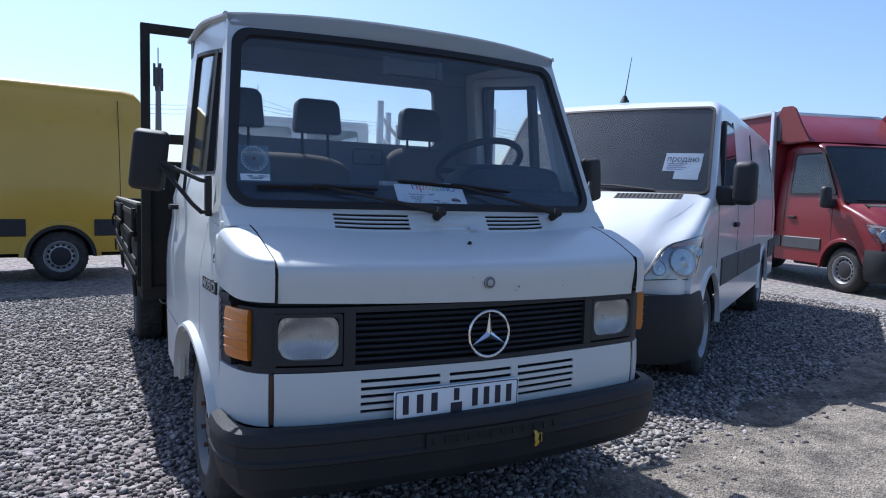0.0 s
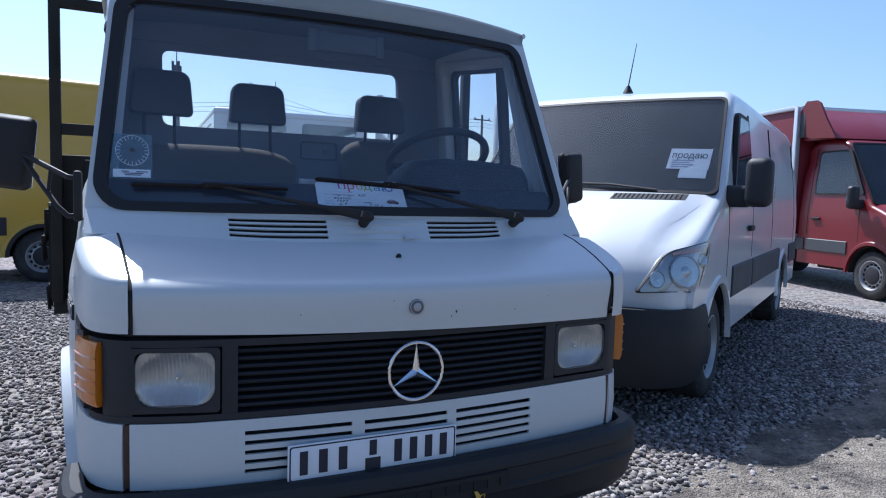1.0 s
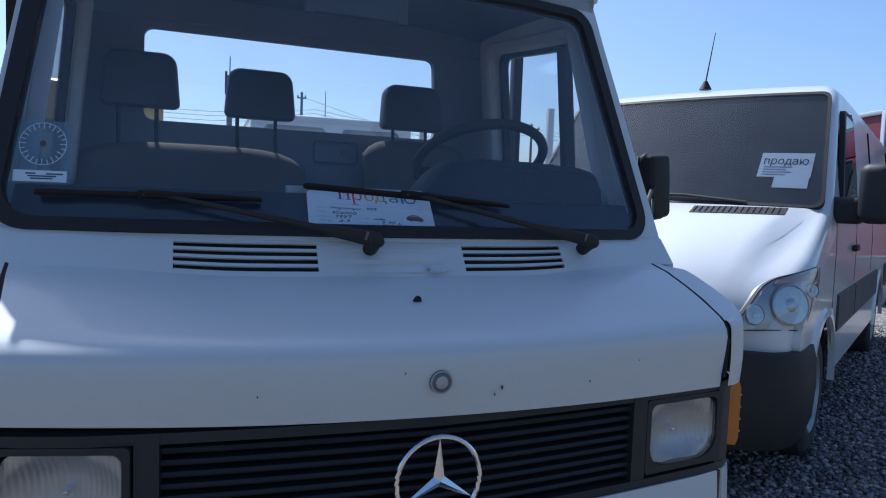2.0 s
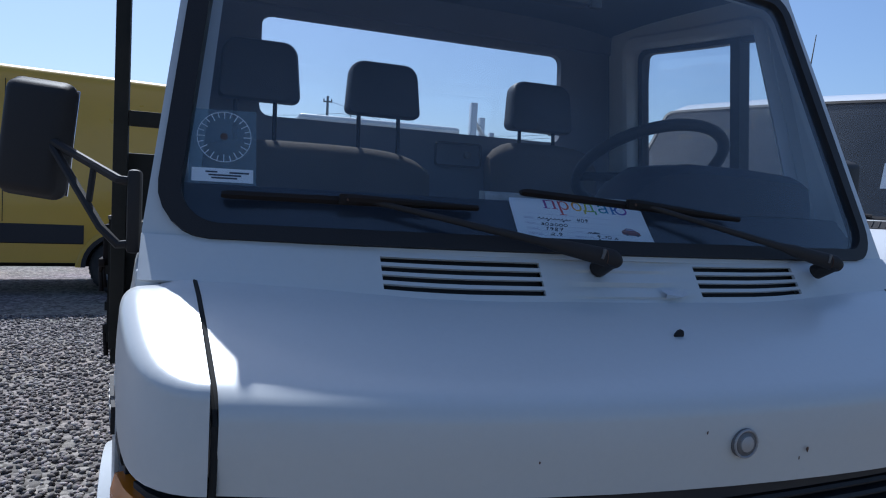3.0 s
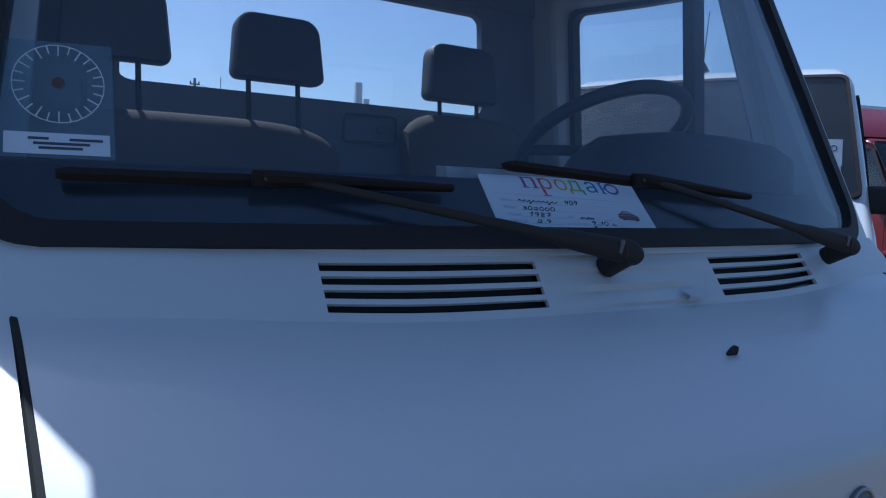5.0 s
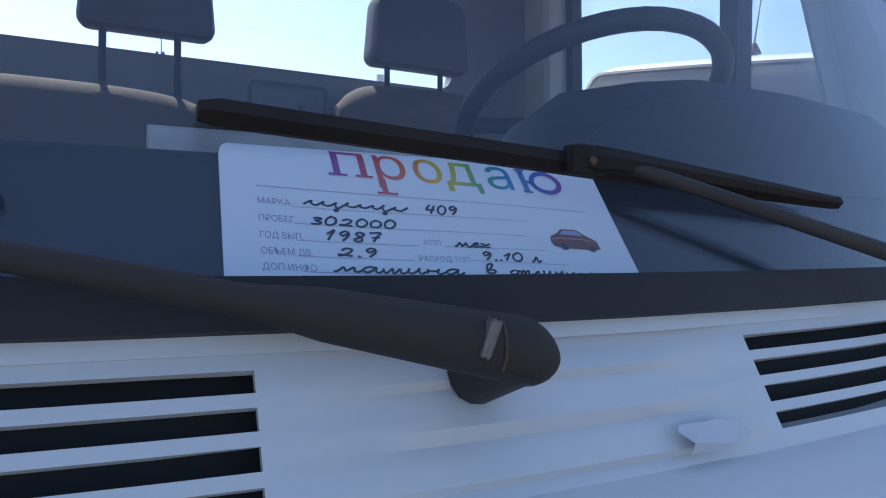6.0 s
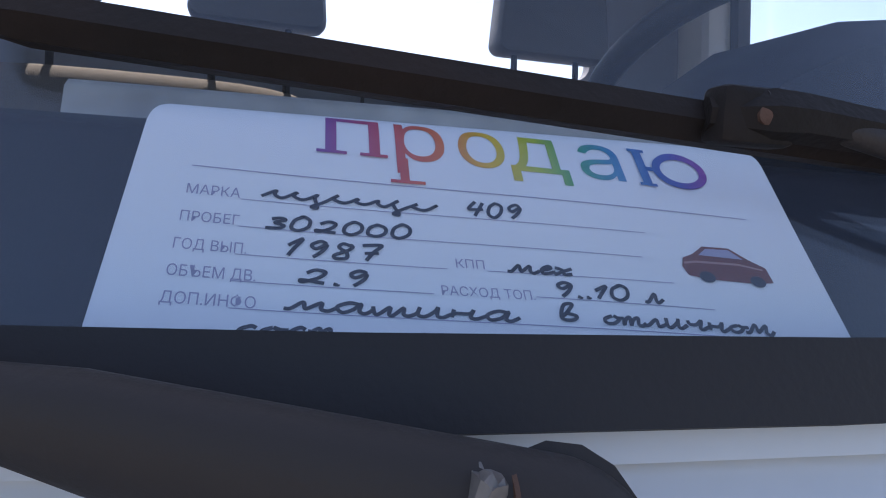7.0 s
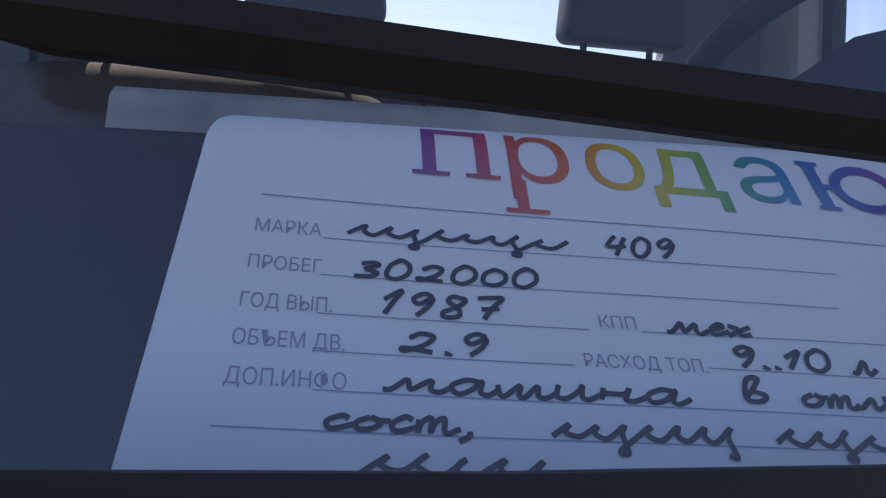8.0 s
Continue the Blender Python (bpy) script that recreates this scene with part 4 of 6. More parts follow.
def headrest(cx, z0, z1, w, y=1.595):
    b = bmesh.new()
    out_ = fillet([(cx - w / 2 - 0.004, z0), (cx + w / 2 + 0.004, z0), (cx + w / 2 - 0.012, z1), (cx - w / 2 + 0.012, z1)], [0.022, 0.022, 0.05, 0.05], 5, 4)
    c = sum(out_, Vector((0, 0))) / len(out_)
    loops = []
    for d, f in ((-0.045, 0.86), (-0.042, 0.94), (-0.030, 0.99), (0, 1.0), (0.03, 0.98), (0.04, 0.90)):
        loops.append([(*(lambda q: (q.x, y + d + 0.1 * (q.y - z0), q.y))(c.lerp(p, f)),) for p in out_])
    return bars(b, loops)


bench = part("bench_seat", backrest(-0.82, 0.005, 1.428), CLOTH, truck, "grey-brown woven cloth bench backrest")
driver = part("driver_seat", backrest(0.245, 0.705, 1.498), CLOTH, truck, "grey-brown woven cloth driver backrest")
part("bench_cushion", box(bmesh.new(), (-0.41, 1.27, 0.86), (0.82, 0.5, 0.16), 0.05, 3), CLOTH, bench)
part("driver_cushion", box(bmesh.new(), (0.475, 1.27, 0.88), (0.46, 0.5, 0.16), 0.05, 3), CLOTH, driver)
for cx, z0, z1, seat, posts in ((-0.598, 1.552, 1.758, bench, (-0.673, -0.545)), (-0.170, 1.540, 1.732, bench, (-0.256, -0.111)), (0.457, 1.540, 1.730, driver, (0.374, 0.520))):
    rest = part("headrest", headrest(cx, z0, z1, 0.265), VINYL, seat, "dark headrest on two metal rods")
    for px in posts:
        part("rod", tube(bmesh.new(), [(px, 1.575, 1.40), (px, 1.59, z0 + 0.03)], 0.0075, 8), RUBBER, rest)


# wipers
def wiper(pivot, elbow, blade_a, blade_b):
    w = part("wiper", tube(bmesh.new(), [Vector(pivot) + Vector((0, 0.03, -0.02)), Vector(pivot) + Vector((0, -0.015, 0.006))], [0.017, 0.019], 14), FADED_RUBBER, truck, "black windscreen wiper")
    p, e = Vector(pivot) + Vector((0, -0.014, 0.004)), Vector(elbow)
    q = p.lerp(e, 0.22)
    rows = []
    out_way = (p - e).normalized()
    ends = [(p + out_way * 0.0200 * math.sin(a), 0.0175 * math.cos(a) + 0.0005, 0.012 * math.cos(a) ** 0.6 + 0.0003) for a in np.linspace(math.pi / 2 - 0.02, 0, 14)]
    for c, wd, th in ends + [(q, 0.013, 0.009), (p.lerp(e, 0.27), 0.0095, 0.0075), (p.lerp(e, 0.3), 0.008, 0.006), (p.lerp(e, 0.65), 0.006, 0.005), (e, 0.005, 0.004)]:
        rows.append([c + Vector((0, -th * math.cos(a) * (1 if math.cos(a) < 0 else min(1, 1.25 - 0.25 * abs(math.sin(a)))), wd * math.sin(a))) for a in np.linspace(0, 2 * math.pi, 25)[:-1]])
    part("arm", bars(bmesh.new(), rows), FADED_RUBBER, w)
    h = p.lerp(e, 0.035)
    chip_ = box(bmesh.new(), (0, 0, 0), (0.0050, 0.008, 0.019), 0.0015, 2, Matrix.Translation(h + Vector((-0.006, -0.0085, 0.0055))) @ pose(0, 0, 0, 0, 18, 0))
    jit = random.Random(3)
    for v in chip_.verts:
        v.co.x += jit.uniform(-0.0012, 0.0012)
        v.co.z += jit.uniform(-0.0012, 0.0012)
    part("worn_edge", chip_, WORN, w, "bare worn metal edge of the hinge")
    part("hinge_groove", tube(bmesh.new(), [p.lerp(e, 0.030) + Vector((0, -0.0125 * math.cos(g), 0.0158 * math.sin(g))) for g in np.linspace(-1.4, 1.4, 11)], 0.0009, 5), RUST, w)
    a, b = Vector(blade_a), Vector(blade_b)
    bl = bmesh.new()
    rows = [[c + Vector((0, -0.006 * f, 0.008 * f)), c + Vector((0, -0.010 * f, 0.001)), c + Vector((0, -0.004 * f, -0.006 * f)), c + Vector((0, 0.005, -0.0065 * f)), c + Vector((0, 0.010, 0.003))] for c, f in ((a, 0.7), (a.lerp(b, 0.02), 1), (a.lerp(b, 0.25), 1), (a.lerp(b, 0.5), 1.05), (a.lerp(b, 0.75), 0.9), (b, 0.7))]
    bars(bl, rows)
    part("blade", bl, OLD_STEEL, w, "worn brown-black wiper blade")
    br = bmesh.new()
    c = a.lerp(b, 0.5)
    up = Vector((0, -0.010, 0.003))
    tube(br, [a.lerp(b, 0.44) + up, a.lerp(b, 0.48) + up * 1.5, c + up * 1.7, a.lerp(b, 0.62) + up * 1.5, a.lerp(b, 0.80) + up, a.lerp(b, 0.97) + up * 0.6], [0.006, 0.010, 0.009, 0.0075, 0.006, 0.004], 7)
    claw = bmesh.new()
    box(claw, (0, 0, 0), (0.030, 0.014, 0.020), 0.003, 2, Matrix.Translation(a.lerp(b, 0.47) + up * 1.2))
    part("claw", claw, OLD_STEEL, w)
    part("rivet", lathe(bmesh.new(), [(-0.001, 0.004), (0.003, 0.0035), (0.004, 0.001)], 10, Matrix.Translation(a.lerp(b, 0.47) + up * 1.2 + Vector((0, -0.007, 0))) @ pose(0, 0, 0, 0, 0, -90)), RUST, w)
    part("bridge", br, OLD_STEEL, w, "worn brownish wiper bridge")
    return w


def at_screen(x, z, d=0.02):
    return Vector(on_screen(x, z, d))


wiper((-0.052, 0.292, 1.147), at_screen(-0.49, 1.222, 0.03), at_screen(-0.733, 1.222), at_screen(-0.289, 1.222))
wiper((0.528, 0.316, 1.150), at_screen(0.046, 1.249, 0.026), at_screen(-0.196, 1.260, 0.013), at_screen(0.316, 1.228))

# stickers on the glass
DISC_X = (-0.790, -0.752, -0.712, -0.677)
FILM = glass("film", (0.66, 0.76, 0.80), haze=0.15, dust=(0.50, 0.60, 0.66))


def inside(x, z, d):
    """Just behind the windscreen."""
    return (x, screen_y(x, z) + 0.008 - d, z)


disc_m = Vector((-0.732, 1.334))
stick = part("parking_disc", bars(bmesh.new(), [[inside(x, z, d) for z, d in ((1.248, 0), (1.384, 0), (1.384, 0.001), (1.248, 0.001))] for x in DISC_X]), FILM, truck, "faded blue parking disc stuck inside the windscreen")
part("disc_label", bars(bmesh.new(), [[inside(x, z, d) for z, d in ((1.252, 0.001), (1.276, 0.001), (1.276, 0.002), (1.252, 0.002))] for x in (-0.785, -0.752, -0.712, -0.682)]), PAPER, stick, "white label strip with unreadable print")
for k, (x0, x1, z) in enumerate(((-0.762, -0.742, 1.268), (-0.722, -0.689, 1.2675), (-0.757, -0.702, 1.2625), (-0.752, -0.709, 1.2575))):
    part("label_bar", bars(bmesh.new(), [[inside(x, zz, d) for zz, d in ((z, 0.002), (z + 0.003, 0.002), (z + 0.003, 0.0026), (z, 0.0026))] for x in (x0, x1)]), INK, stick)
for k in range(24):
    a = 2 * math.pi * k / 24
    r0, r1 = (0.036, 0.045) if k % 2 else (0.033, 0.045)
    p0, p1 = disc_m + r0 * Vector((math.cos(a), math.sin(a))), disc_m + r1 * Vector((math.cos(a), math.sin(a)))
    part("disc_tick", tube(bmesh.new(), [inside(*p0, 0.002), inside(*p1, 0.002)], 0.0008, 4), PAPER, stick)
part("disc_circle", tube(bmesh.new(), [inside(disc_m.x + 0.046 * math.cos(a), disc_m.y + 0.046 * math.sin(a), 0.002) for a in np.linspace(0, 2 * math.pi, 33)[:-1]], 0.0007, 4, closed=True), PAPER, stick)
part("disc_rivet", lathe(bmesh.new(), [(0, 0.007), (0.003, 0.006)], 12, Matrix.Translation(inside(*disc_m, 0.001)) @ pose(0, 0, 0, 0, 0, -90)), RUST, stick)

# wheels
def wheel(name, parent, m, r=0.34, w=0.20, rim=0.215, holes=10, hole=0.020, paint=None):
    hub = part(name, lathe(bmesh.new(), [(-w / 2, rim), (-w / 2 - 0.004, rim + 0.02), (-w / 2 - 0.006, (r + rim) / 2), (-w / 2 + 0.012, r - 0.02), (-w / 2 + 0.04, r - 0.002), (0, r), (w / 2 - 0.04, r - 0.002), (w / 2 - 0.012, r - 0.02), (w / 2, rim + 0.02), (w / 2, rim)], 40, m, ends=False), TYRE, parent, "black dusty tyre on a steel rim")
    disc = bmesh.new()
    lathe(disc, [(-w / 2 + 0.002, rim + 0.004), (-w / 2 - 0.002, rim - 0.006), (-w / 2 + 0.02, rim - 0.02), (-w / 2 + 0.05, rim - 0.03), (-w / 2 + 0.055, rim * 0.80), (-w / 2 + 0.03, rim * 0.62), (-w / 2 + 0.035, rim * 0.40), (-w / 2 + 0.02, rim * 0.34), (-w / 2 + 0.018, 0.001)], 36, m, ends=False)
    part("rim", disc, paint or STEEL, hub)
    if paint:
        part("hub_cap", lathe(bmesh.new(), [(-w / 2 + 0.030, rim * 0.60), (-w / 2 + 0.018, rim * 0.56), (-w / 2 + 0.008, rim * 0.35), (-w / 2 + 0.006, 0.001)], 24, m, ends=False), GRILLE, hub, "black hub cap")
    for k in range(holes):
        a = 2 * math.pi * k / holes
        c = Vector((-w / 2 + 0.036, rim * 0.735 * math.cos(a), rim * 0.735 * math.sin(a)))
        part("vent_hole", lathe(bmesh.new(), [(-0.006, hole), (0.006, hole)], 10, m @ Matrix.Translation(c) @ Matrix.Rotation(a, 4, "X") @ Matrix.Diagonal((1, 0.8, 1.25, 1))), DARK, hub)
    for k in range(0 if paint else 6):
        a = 2 * math.pi * (k + 0.5) / 6
        part("wheel_nut", lathe(bmesh.new(), [(-0.022, 0.009), (0.01, 0.011)], 6, m @ Matrix.Translation((-w / 2 + 0.026, rim * 0.46 * math.cos(a), rim * 0.46 * math.sin(a)))), RUST, hub)
    rows = []
    for k in range(72):
        a = 2 * math.pi * k / 72
        high = 0.007 if k % 2 else -0.006
        rows.append([m @ Matrix.Rotation(a + 0.06 * abs(f), 4, "X") @ Vector((f * w * 0.46, 0, r + (high if abs(f) > 0.12 else -0.004) - 0.02 * max(0, abs(f) - 0.8) * 5)) for f in (-1, -0.85, -0.5, -0.15, -0.08, 0.08, 0.15, 0.5, 0.85, 1)])
    tread = bmesh.new()
    grid(tread, rows, closed_v=True)
    part("tread", tread, TYRE, hub, smooth=0)
    return hub


for s in (-1, 1):
    turn = pose(0, 0, 0, 0, 0, 0 if s < 0 else 180)
    wheel("front_wheel", truck, pose(s * 0.78, AXLE_Y, AXLE_Z) @ turn)
    for xx in (0.88, 0.66):
        wheel("rear_wheel", truck, pose(s * xx, 4.25, AXLE_Z) @ turn)
    part("axle_stub", tube(bmesh.new(), [(s * 0.3, AXLE_Y, AXLE_Z), (s * 0.74, AXLE_Y, AXLE_Z)], 0.05, 10), DARK, truck)

# load bed
CAP_WOOD = material("weathered_board_edge", (0.24, 0.21, 0.17), 0.8, grain=0.5, grain_scale=60, stain=0.5, stain_scale=12)


def board_x(y):
    """Half the bed's width."""
    return 1.073 + 0.010 * (y - 1.8)


def board(y0, y1, z0, z1, out0, out1, s):
    rows_ = []
    for y in np.linspace(y0, y1, 5):
        x = board_x(y)
        rows_.append([(s * (x + out0), y, z0), (s * (x + out1), y, z0), (s * (x + out1), y, z1), (s * (x + out0), y, z1)])
    return bars(bmesh.new(), rows_)


bed = part("bed_floor", bars(bmesh.new(), [[(-board_x(y) + 0.02, y, 0.625), (board_x(y) - 0.02, y, 0.625), (board_x(y) - 0.02, y, 0.695), (-board_x(y) + 0.02, y, 0.695)] for y in (1.77, 5.13)]), BED, truck, "dark flatbed", smooth=0)
part("bed_beams", box(bmesh.new(), (0, 3.3, 0.52), (0.9, 3.3, 0.2), 0.01), DARK, bed)
head = part("headboard", box(bmesh.new(), (0, 1.80, 1.01), (2.11, 0.035, 0.70), 0.006), BED, bed, "dark steel headboard")
for k in range(7):
    part("rib", box(bmesh.new(), (-0.90 + 0.30 * k, 1.776, 1.01), (0.04, 0.02, 0.66), 0.004), BED, head)
for s in (-1, 1):
    part("rack_post", box(bmesh.new(), (s * 1.033, 1.758, 1.37), (0.045, 0.045, 1.37), 0.003), BED, bed)
    for y0, y1 in ((1.83, 3.46), (3.48, 5.12)):
        side = part("side_board", board(y0, y1, 0.69, 1.125, -0.03, 0.0, s), BED, bed, "dark olive side board", smooth=0)
        part("board_cap", board(y0, y1, 1.125, 1.138, -0.032, 0.003, s), CAP_WOOD, side, "worn pale top edge", smooth=0)
        for z in (0.72, 0.80, 0.93, 1.06):
            part("board_rib", board(y0 + 0.02, y1 - 0.02, z, z + 0.03, -0.005, 0.010, s), BED, side, smooth=0)
        for y in (y0 + 0.06, y0 + 0.16, y1 - 0.06):
            lt = bmesh.new()
            x = board_x(y)
            box(lt, (s * (x + 0.012), y, 1.03), (0.02, 0.03, 0.15), 0.004)
            box(lt, (s * (x + 0.022), y, 0.97), (0.022, 0.09, 0.028), 0.004)
            tube(lt, [(s * (x + 0.026), y, 0.97), (s * (x + 0.034), y + 0.03, 0.93), (s * (x + 0.028), y + 0.02, 0.86)], 0.008, 6)
            part("latch", lt, OLD_STEEL, side)
            part("hinge", tube(bmesh.new(), [(s * (x + 0.012), y, 0.74), (s * (x + 0.006), y, 0.63)], 0.008, 8), OLD_STEEL, side)
part("tail_board", box(bmesh.new(), (0, 5.14, 0.905), (2.20, 0.03, 0.44), 0.005), BED, bed)
part("rack_rail", box(bmesh.new(), (0, 1.758, 2.035), (2.11, 0.043, 0.045), 0.003), BED, bed)
part("rack_rail", box(bmesh.new(), (0, 1.758, 1.475), (2.02, 0.04, 0.05), 0.003), BED, bed)
part("tow_shackle", tube(bmesh.new(), [(-0.94 + 0.025 * math.cos(a), 1.82, 0.63 + 0.035 * math.sin(a)) for a in np.linspace(0, 2 * math.pi, 13)[:-1]], 0.006, 6, closed=True), STEEL, bed)


# ---- parked vans ----
LAMP_GREY = material("lamp_housing_grey", (0.40, 0.405, 0.41), 0.32, metal=0.7, stain=0.3, stain_scale=12)
DULL_AMBER = material("dull_amber", (0.42, 0.26, 0.20), 0.3, stain=0.3, stain_scale=20, coat=0.5)
LAMP_BOWL = material("lamp_bowl_silver", (0.42, 0.43, 0.45), 0.28, metal=1.0, stain=0.3, stain_scale=20)


def turned(origin, theta):
    return pose(origin[0], origin[1], 0, 0, 0, theta)


def van(name, label, paint, origin, theta, height=2.20, length=5.9, axles=(1.0, 4.66), category="van", cab_only=0.0, sill=1.36, glass_front=1.42, strip=(0.62, 0.87)):
    """A panel van: local y runs backwards from the bumper, local x across; the root stands on the ground."""
    root = thing(name, label, category, "parked vans", at=(origin[0], origin[1], 0), turn=theta)
    top, tail = height, cab_only or length
    screen = ((1.00, 1.372), (1.66, top - 0.15))

    def wide(y, z):
        return 0.985 * (1 - 0.115 * max(0, (z - 1.15) / 1.05) ** 1.3) * (1 - 0.05 * max(0, 1 - y / 0.5) ** 2)

    def bow(x, y):
        return 0.17 * abs(x / 0.95) ** 2.4 * max(0.0, 1 - max(0, y) / 2.0)

    def low(y):
        for ya in axles:
            if abs(y - ya) < 0.43:
                return 0.345 + math.sqrt(0.43 ** 2 - (y - ya) ** 2)
        return 0.62 if y < axles[0] else 0.40

    spine = [(0.050, 0.66, 0.10), (0.030, 0.72, 0.10), (0.035, 0.80, 0.10), (0.070, 0.90, 0.10), (0.130, 0.985, 0.09), (0.22, 1.055, 0.08), (0.40, 1.140, 0.07), (0.60, 1.225, 0.06), (0.80, 1.300, 0.06), (0.96, 1.355, 0.06)]
    spine += [(screen[0][0] + (screen[1][0] - screen[0][0]) * k / 5, screen[0][1] + (screen[1][1] - screen[0][1]) * k / 5, 0.06) for k in range(6)]
    spine += [(1.74, top - 0.095, 0.08), (1.88, top - 0.045, 0.11), (2.15, top - 0.015, 0.13)]
    stops_ = sorted([y for y in np.arange(2.4, tail - 0.3, 0.12)] + [tail - 0.28])
    spine += [(y, top - 0.012 * abs(y - 3) / 3, 0.14) for y in stops_]
    spine += [(tail - 0.12, top - 0.05, 0.12), (tail - 0.04, top - 0.14, 0.1)]
    rows = []
    for i, (y, z, rr) in enumerate(spine):
        q0, q1 = spine[max(0, i - 1)], spine[min(len(spine) - 1, i + 1)]
        ty, tz = q1[0] - q0[0], q1[1] - q0[1]
        ln = math.hypot(ty, tz)
        ny, nz = -tz / ln, ty / ln
        if i >= len(spine) - 2:
            ny, nz = 0.0, 1.0
        w = wide(y, z)
        half = []
        for g in np.linspace(0, 1, 19):
            x = (w - rr) * g
            zz = z - 0.012 * g * g
            if y < 0.98 and z < 1.36:
                zz += 0.066 * step((0.92 - x - 0.22 * (1 - y)) / 0.06) * step((y - 0.10) / 0.35) * step((1.03 - y) / 0.2)
            half.append((x, y + bow(x, y), zz))
        for k in range(1, 7):
            a_ = k / 6 * math.pi / 2
            x = w - rr + rr * math.sin(a_)
            dd = rr * (1 - math.cos(a_))
            half.append((x, y - ny * dd + bow(x, y), z - 0.012 - nz * dd))
        xs_, sy_, sz_ = half[-1]
        ey = max(0.34, sy_)
        ez = low(ey)
        for k in range(1, 11):
            yy, zz = sy_ + (ey - sy_) * k / 10, sz_ + (ez - sz_) * k / 10
            half.append((wide(yy, zz) if k > 1 else xs_, yy, zz))
        rows.append([(-x, yy, zz) for x, yy, zz in half[:0:-1]] + half)
    b = bmesh.new()
    vsb = grid(b, rows)
    cap(b, vsb[-1])
    part("body", b, paint, root, smooth=35)
    part("inner_shell", box(bmesh.new(), (0, 1.0 + (tail - 1.1) / 2, 0.85), (1.6, tail - 1.1, 0.75), 0.02), DARK, root)
    # bumper
    line = [(0, -0.06), (0.25, -0.055), (0.45, -0.035), (0.62, 0.0), (0.76, 0.05), (0.87, 0.12), (0.94, 0.20), (0.982, 0.30), (0.995, 0.42), (0.998, 0.565)]
    line = [Vector((-x, y)) for x, y in line[:0:-1]] + [Vector(q) for q in line]
    part("bumper", around(bmesh.new(), line, [(-0.10, 0.22), (-0.02, 0.235), (0.012, 0.33), (0.022, 0.48), (0.018, 0.62), (0.0, 0.692), (-0.10, 0.692)]), BUMPER, root, "dark grey plastic bumper")

    def flank_at(s):
        return lambda a, bb, d: (s * (wide(a, bb) + d), a, bb)

    for s in (-1, 1):
        flank = flank_at(s)
        gap = 0.41 if paint is YELLOW else 0.46
        for y0, y1 in ((1.46, 2.33), (2.37, axles[1] - gap), (axles[1] + gap, length - 0.05)):
            if y0 < tail - 0.1:
                part("side_moulding", bars(bmesh.new(), [[flank(y, z, d) for z, d in ((strip[0], -0.01), (strip[0] + 0.02, 0.014), (strip[1] - 0.02, 0.014), (strip[1], -0.01))] for y in np.linspace(y0, min(y1, tail), 8)]), GREY_TRIM if paint is not YELLOW else GRILLE, root, "grey side moulding")
        for ya in axles:
            if ya < tail:
                lip = bmesh.new()
                bars(lip, [[flank(ya + q * math.cos(a_), 0.345 + q * math.sin(a_), d) for q, d in ((0.43, -0.02), (0.435, 0.016), (0.475, 0.014), (0.50, -0.01))] for a_ in np.linspace(0.0, math.pi, 17)])
                part("arch_lip", lip, paint, root)
                if paint is YELLOW:
                    trim = bars(bmesh.new(), [[flank(ya + q * math.cos(a_), 0.345 + q * math.sin(a_), d) for q, d in ((0.385, -0.02), (0.390, 0.020), (0.438, 0.022), (0.442, -0.01))] for a_ in np.linspace(0.0, math.pi, 17)])
                    part("arch_trim", trim, GRILLE, root, "black plastic wheel arch trim")
            wheel("wheel", root, pose(s * 0.845, ya, 0.345) @ pose(0, 0, 0, 0, 0, 180 if s > 0 else 0), r=0.345, w=0.22, rim=0.215, holes=14, hole=0.019, paint=SILVER)
            well = bmesh.new()
            bars(well, [[(s * 0.6, ya + q * math.cos(a_), 0.345 + q * math.sin(a_)), (s * 0.95, ya + q * math.cos(a_), 0.345 + q * math.sin(a_)), (s * 0.95, ya + 1.04 * q * math.cos(a_), 0.345 + 1.04 * q * math.sin(a_)), (s * 0.6, ya + 1.04 * q * math.cos(a_), 0.345 + 1.04 * q * math.sin(a_))] for q in (0.42,) for a_ in np.linspace(0, math.pi, 13)])
            part("wheel_well", well, DARK, root)
    # windscreen
    base, crown = Vector(screen[0]), Vector(screen[1])
    nrm = Vector((-(crown.y - base.y), crown.x - base.x)).normalized()
    out_ = fillet([(-0.915, 0.0), (0.915, 0.0), (0.835, 0.985), (-0.835, 0.985)], 0.05, 4, 6)

    def scr(a, bb, d):
        q = base.lerp(crown, bb)
        return (a, q.x + bow(a, q.x) + nrm.x * (d + 0.030), q.y - 0.012 * (a / 0.9) ** 2 + nrm.y * (d + 0.030))
    part("windscreen", sheet(bmesh.new(), out_, scr, rings=6, thick=0.006), VAN_GLASS, root, "dark tinted windscreen")
    # near-black sheet under the glass stands in for the unlit cab
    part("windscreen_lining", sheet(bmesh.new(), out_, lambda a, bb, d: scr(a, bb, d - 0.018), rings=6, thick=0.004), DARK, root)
    part("windscreen_edge", ring(bmesh.new(), fillet([(-0.935, -0.022), (0.935, -0.022), (0.852, 1.010), (-0.852, 1.010)], 0.06, 4, 6), out_, scr, thick=0.025, lift=0.002), RUBBER, root)
    wp = part("wiper", tube(bmesh.new(), [scr(0.55, -0.01, 0.012), scr(0.2, 0.03, 0.015), scr(-0.25, 0.04, 0.012)], 0.009, 6), RUBBER, root, "black wiper")
    tube_b = tube(bmesh.new(), [scr(-0.05, 0.0, 0.012), scr(-0.4, 0.03, 0.015), scr(-0.75, 0.04, 0.012)], 0.009, 6)
    part("wiper", tube_b, RUBBER, root)
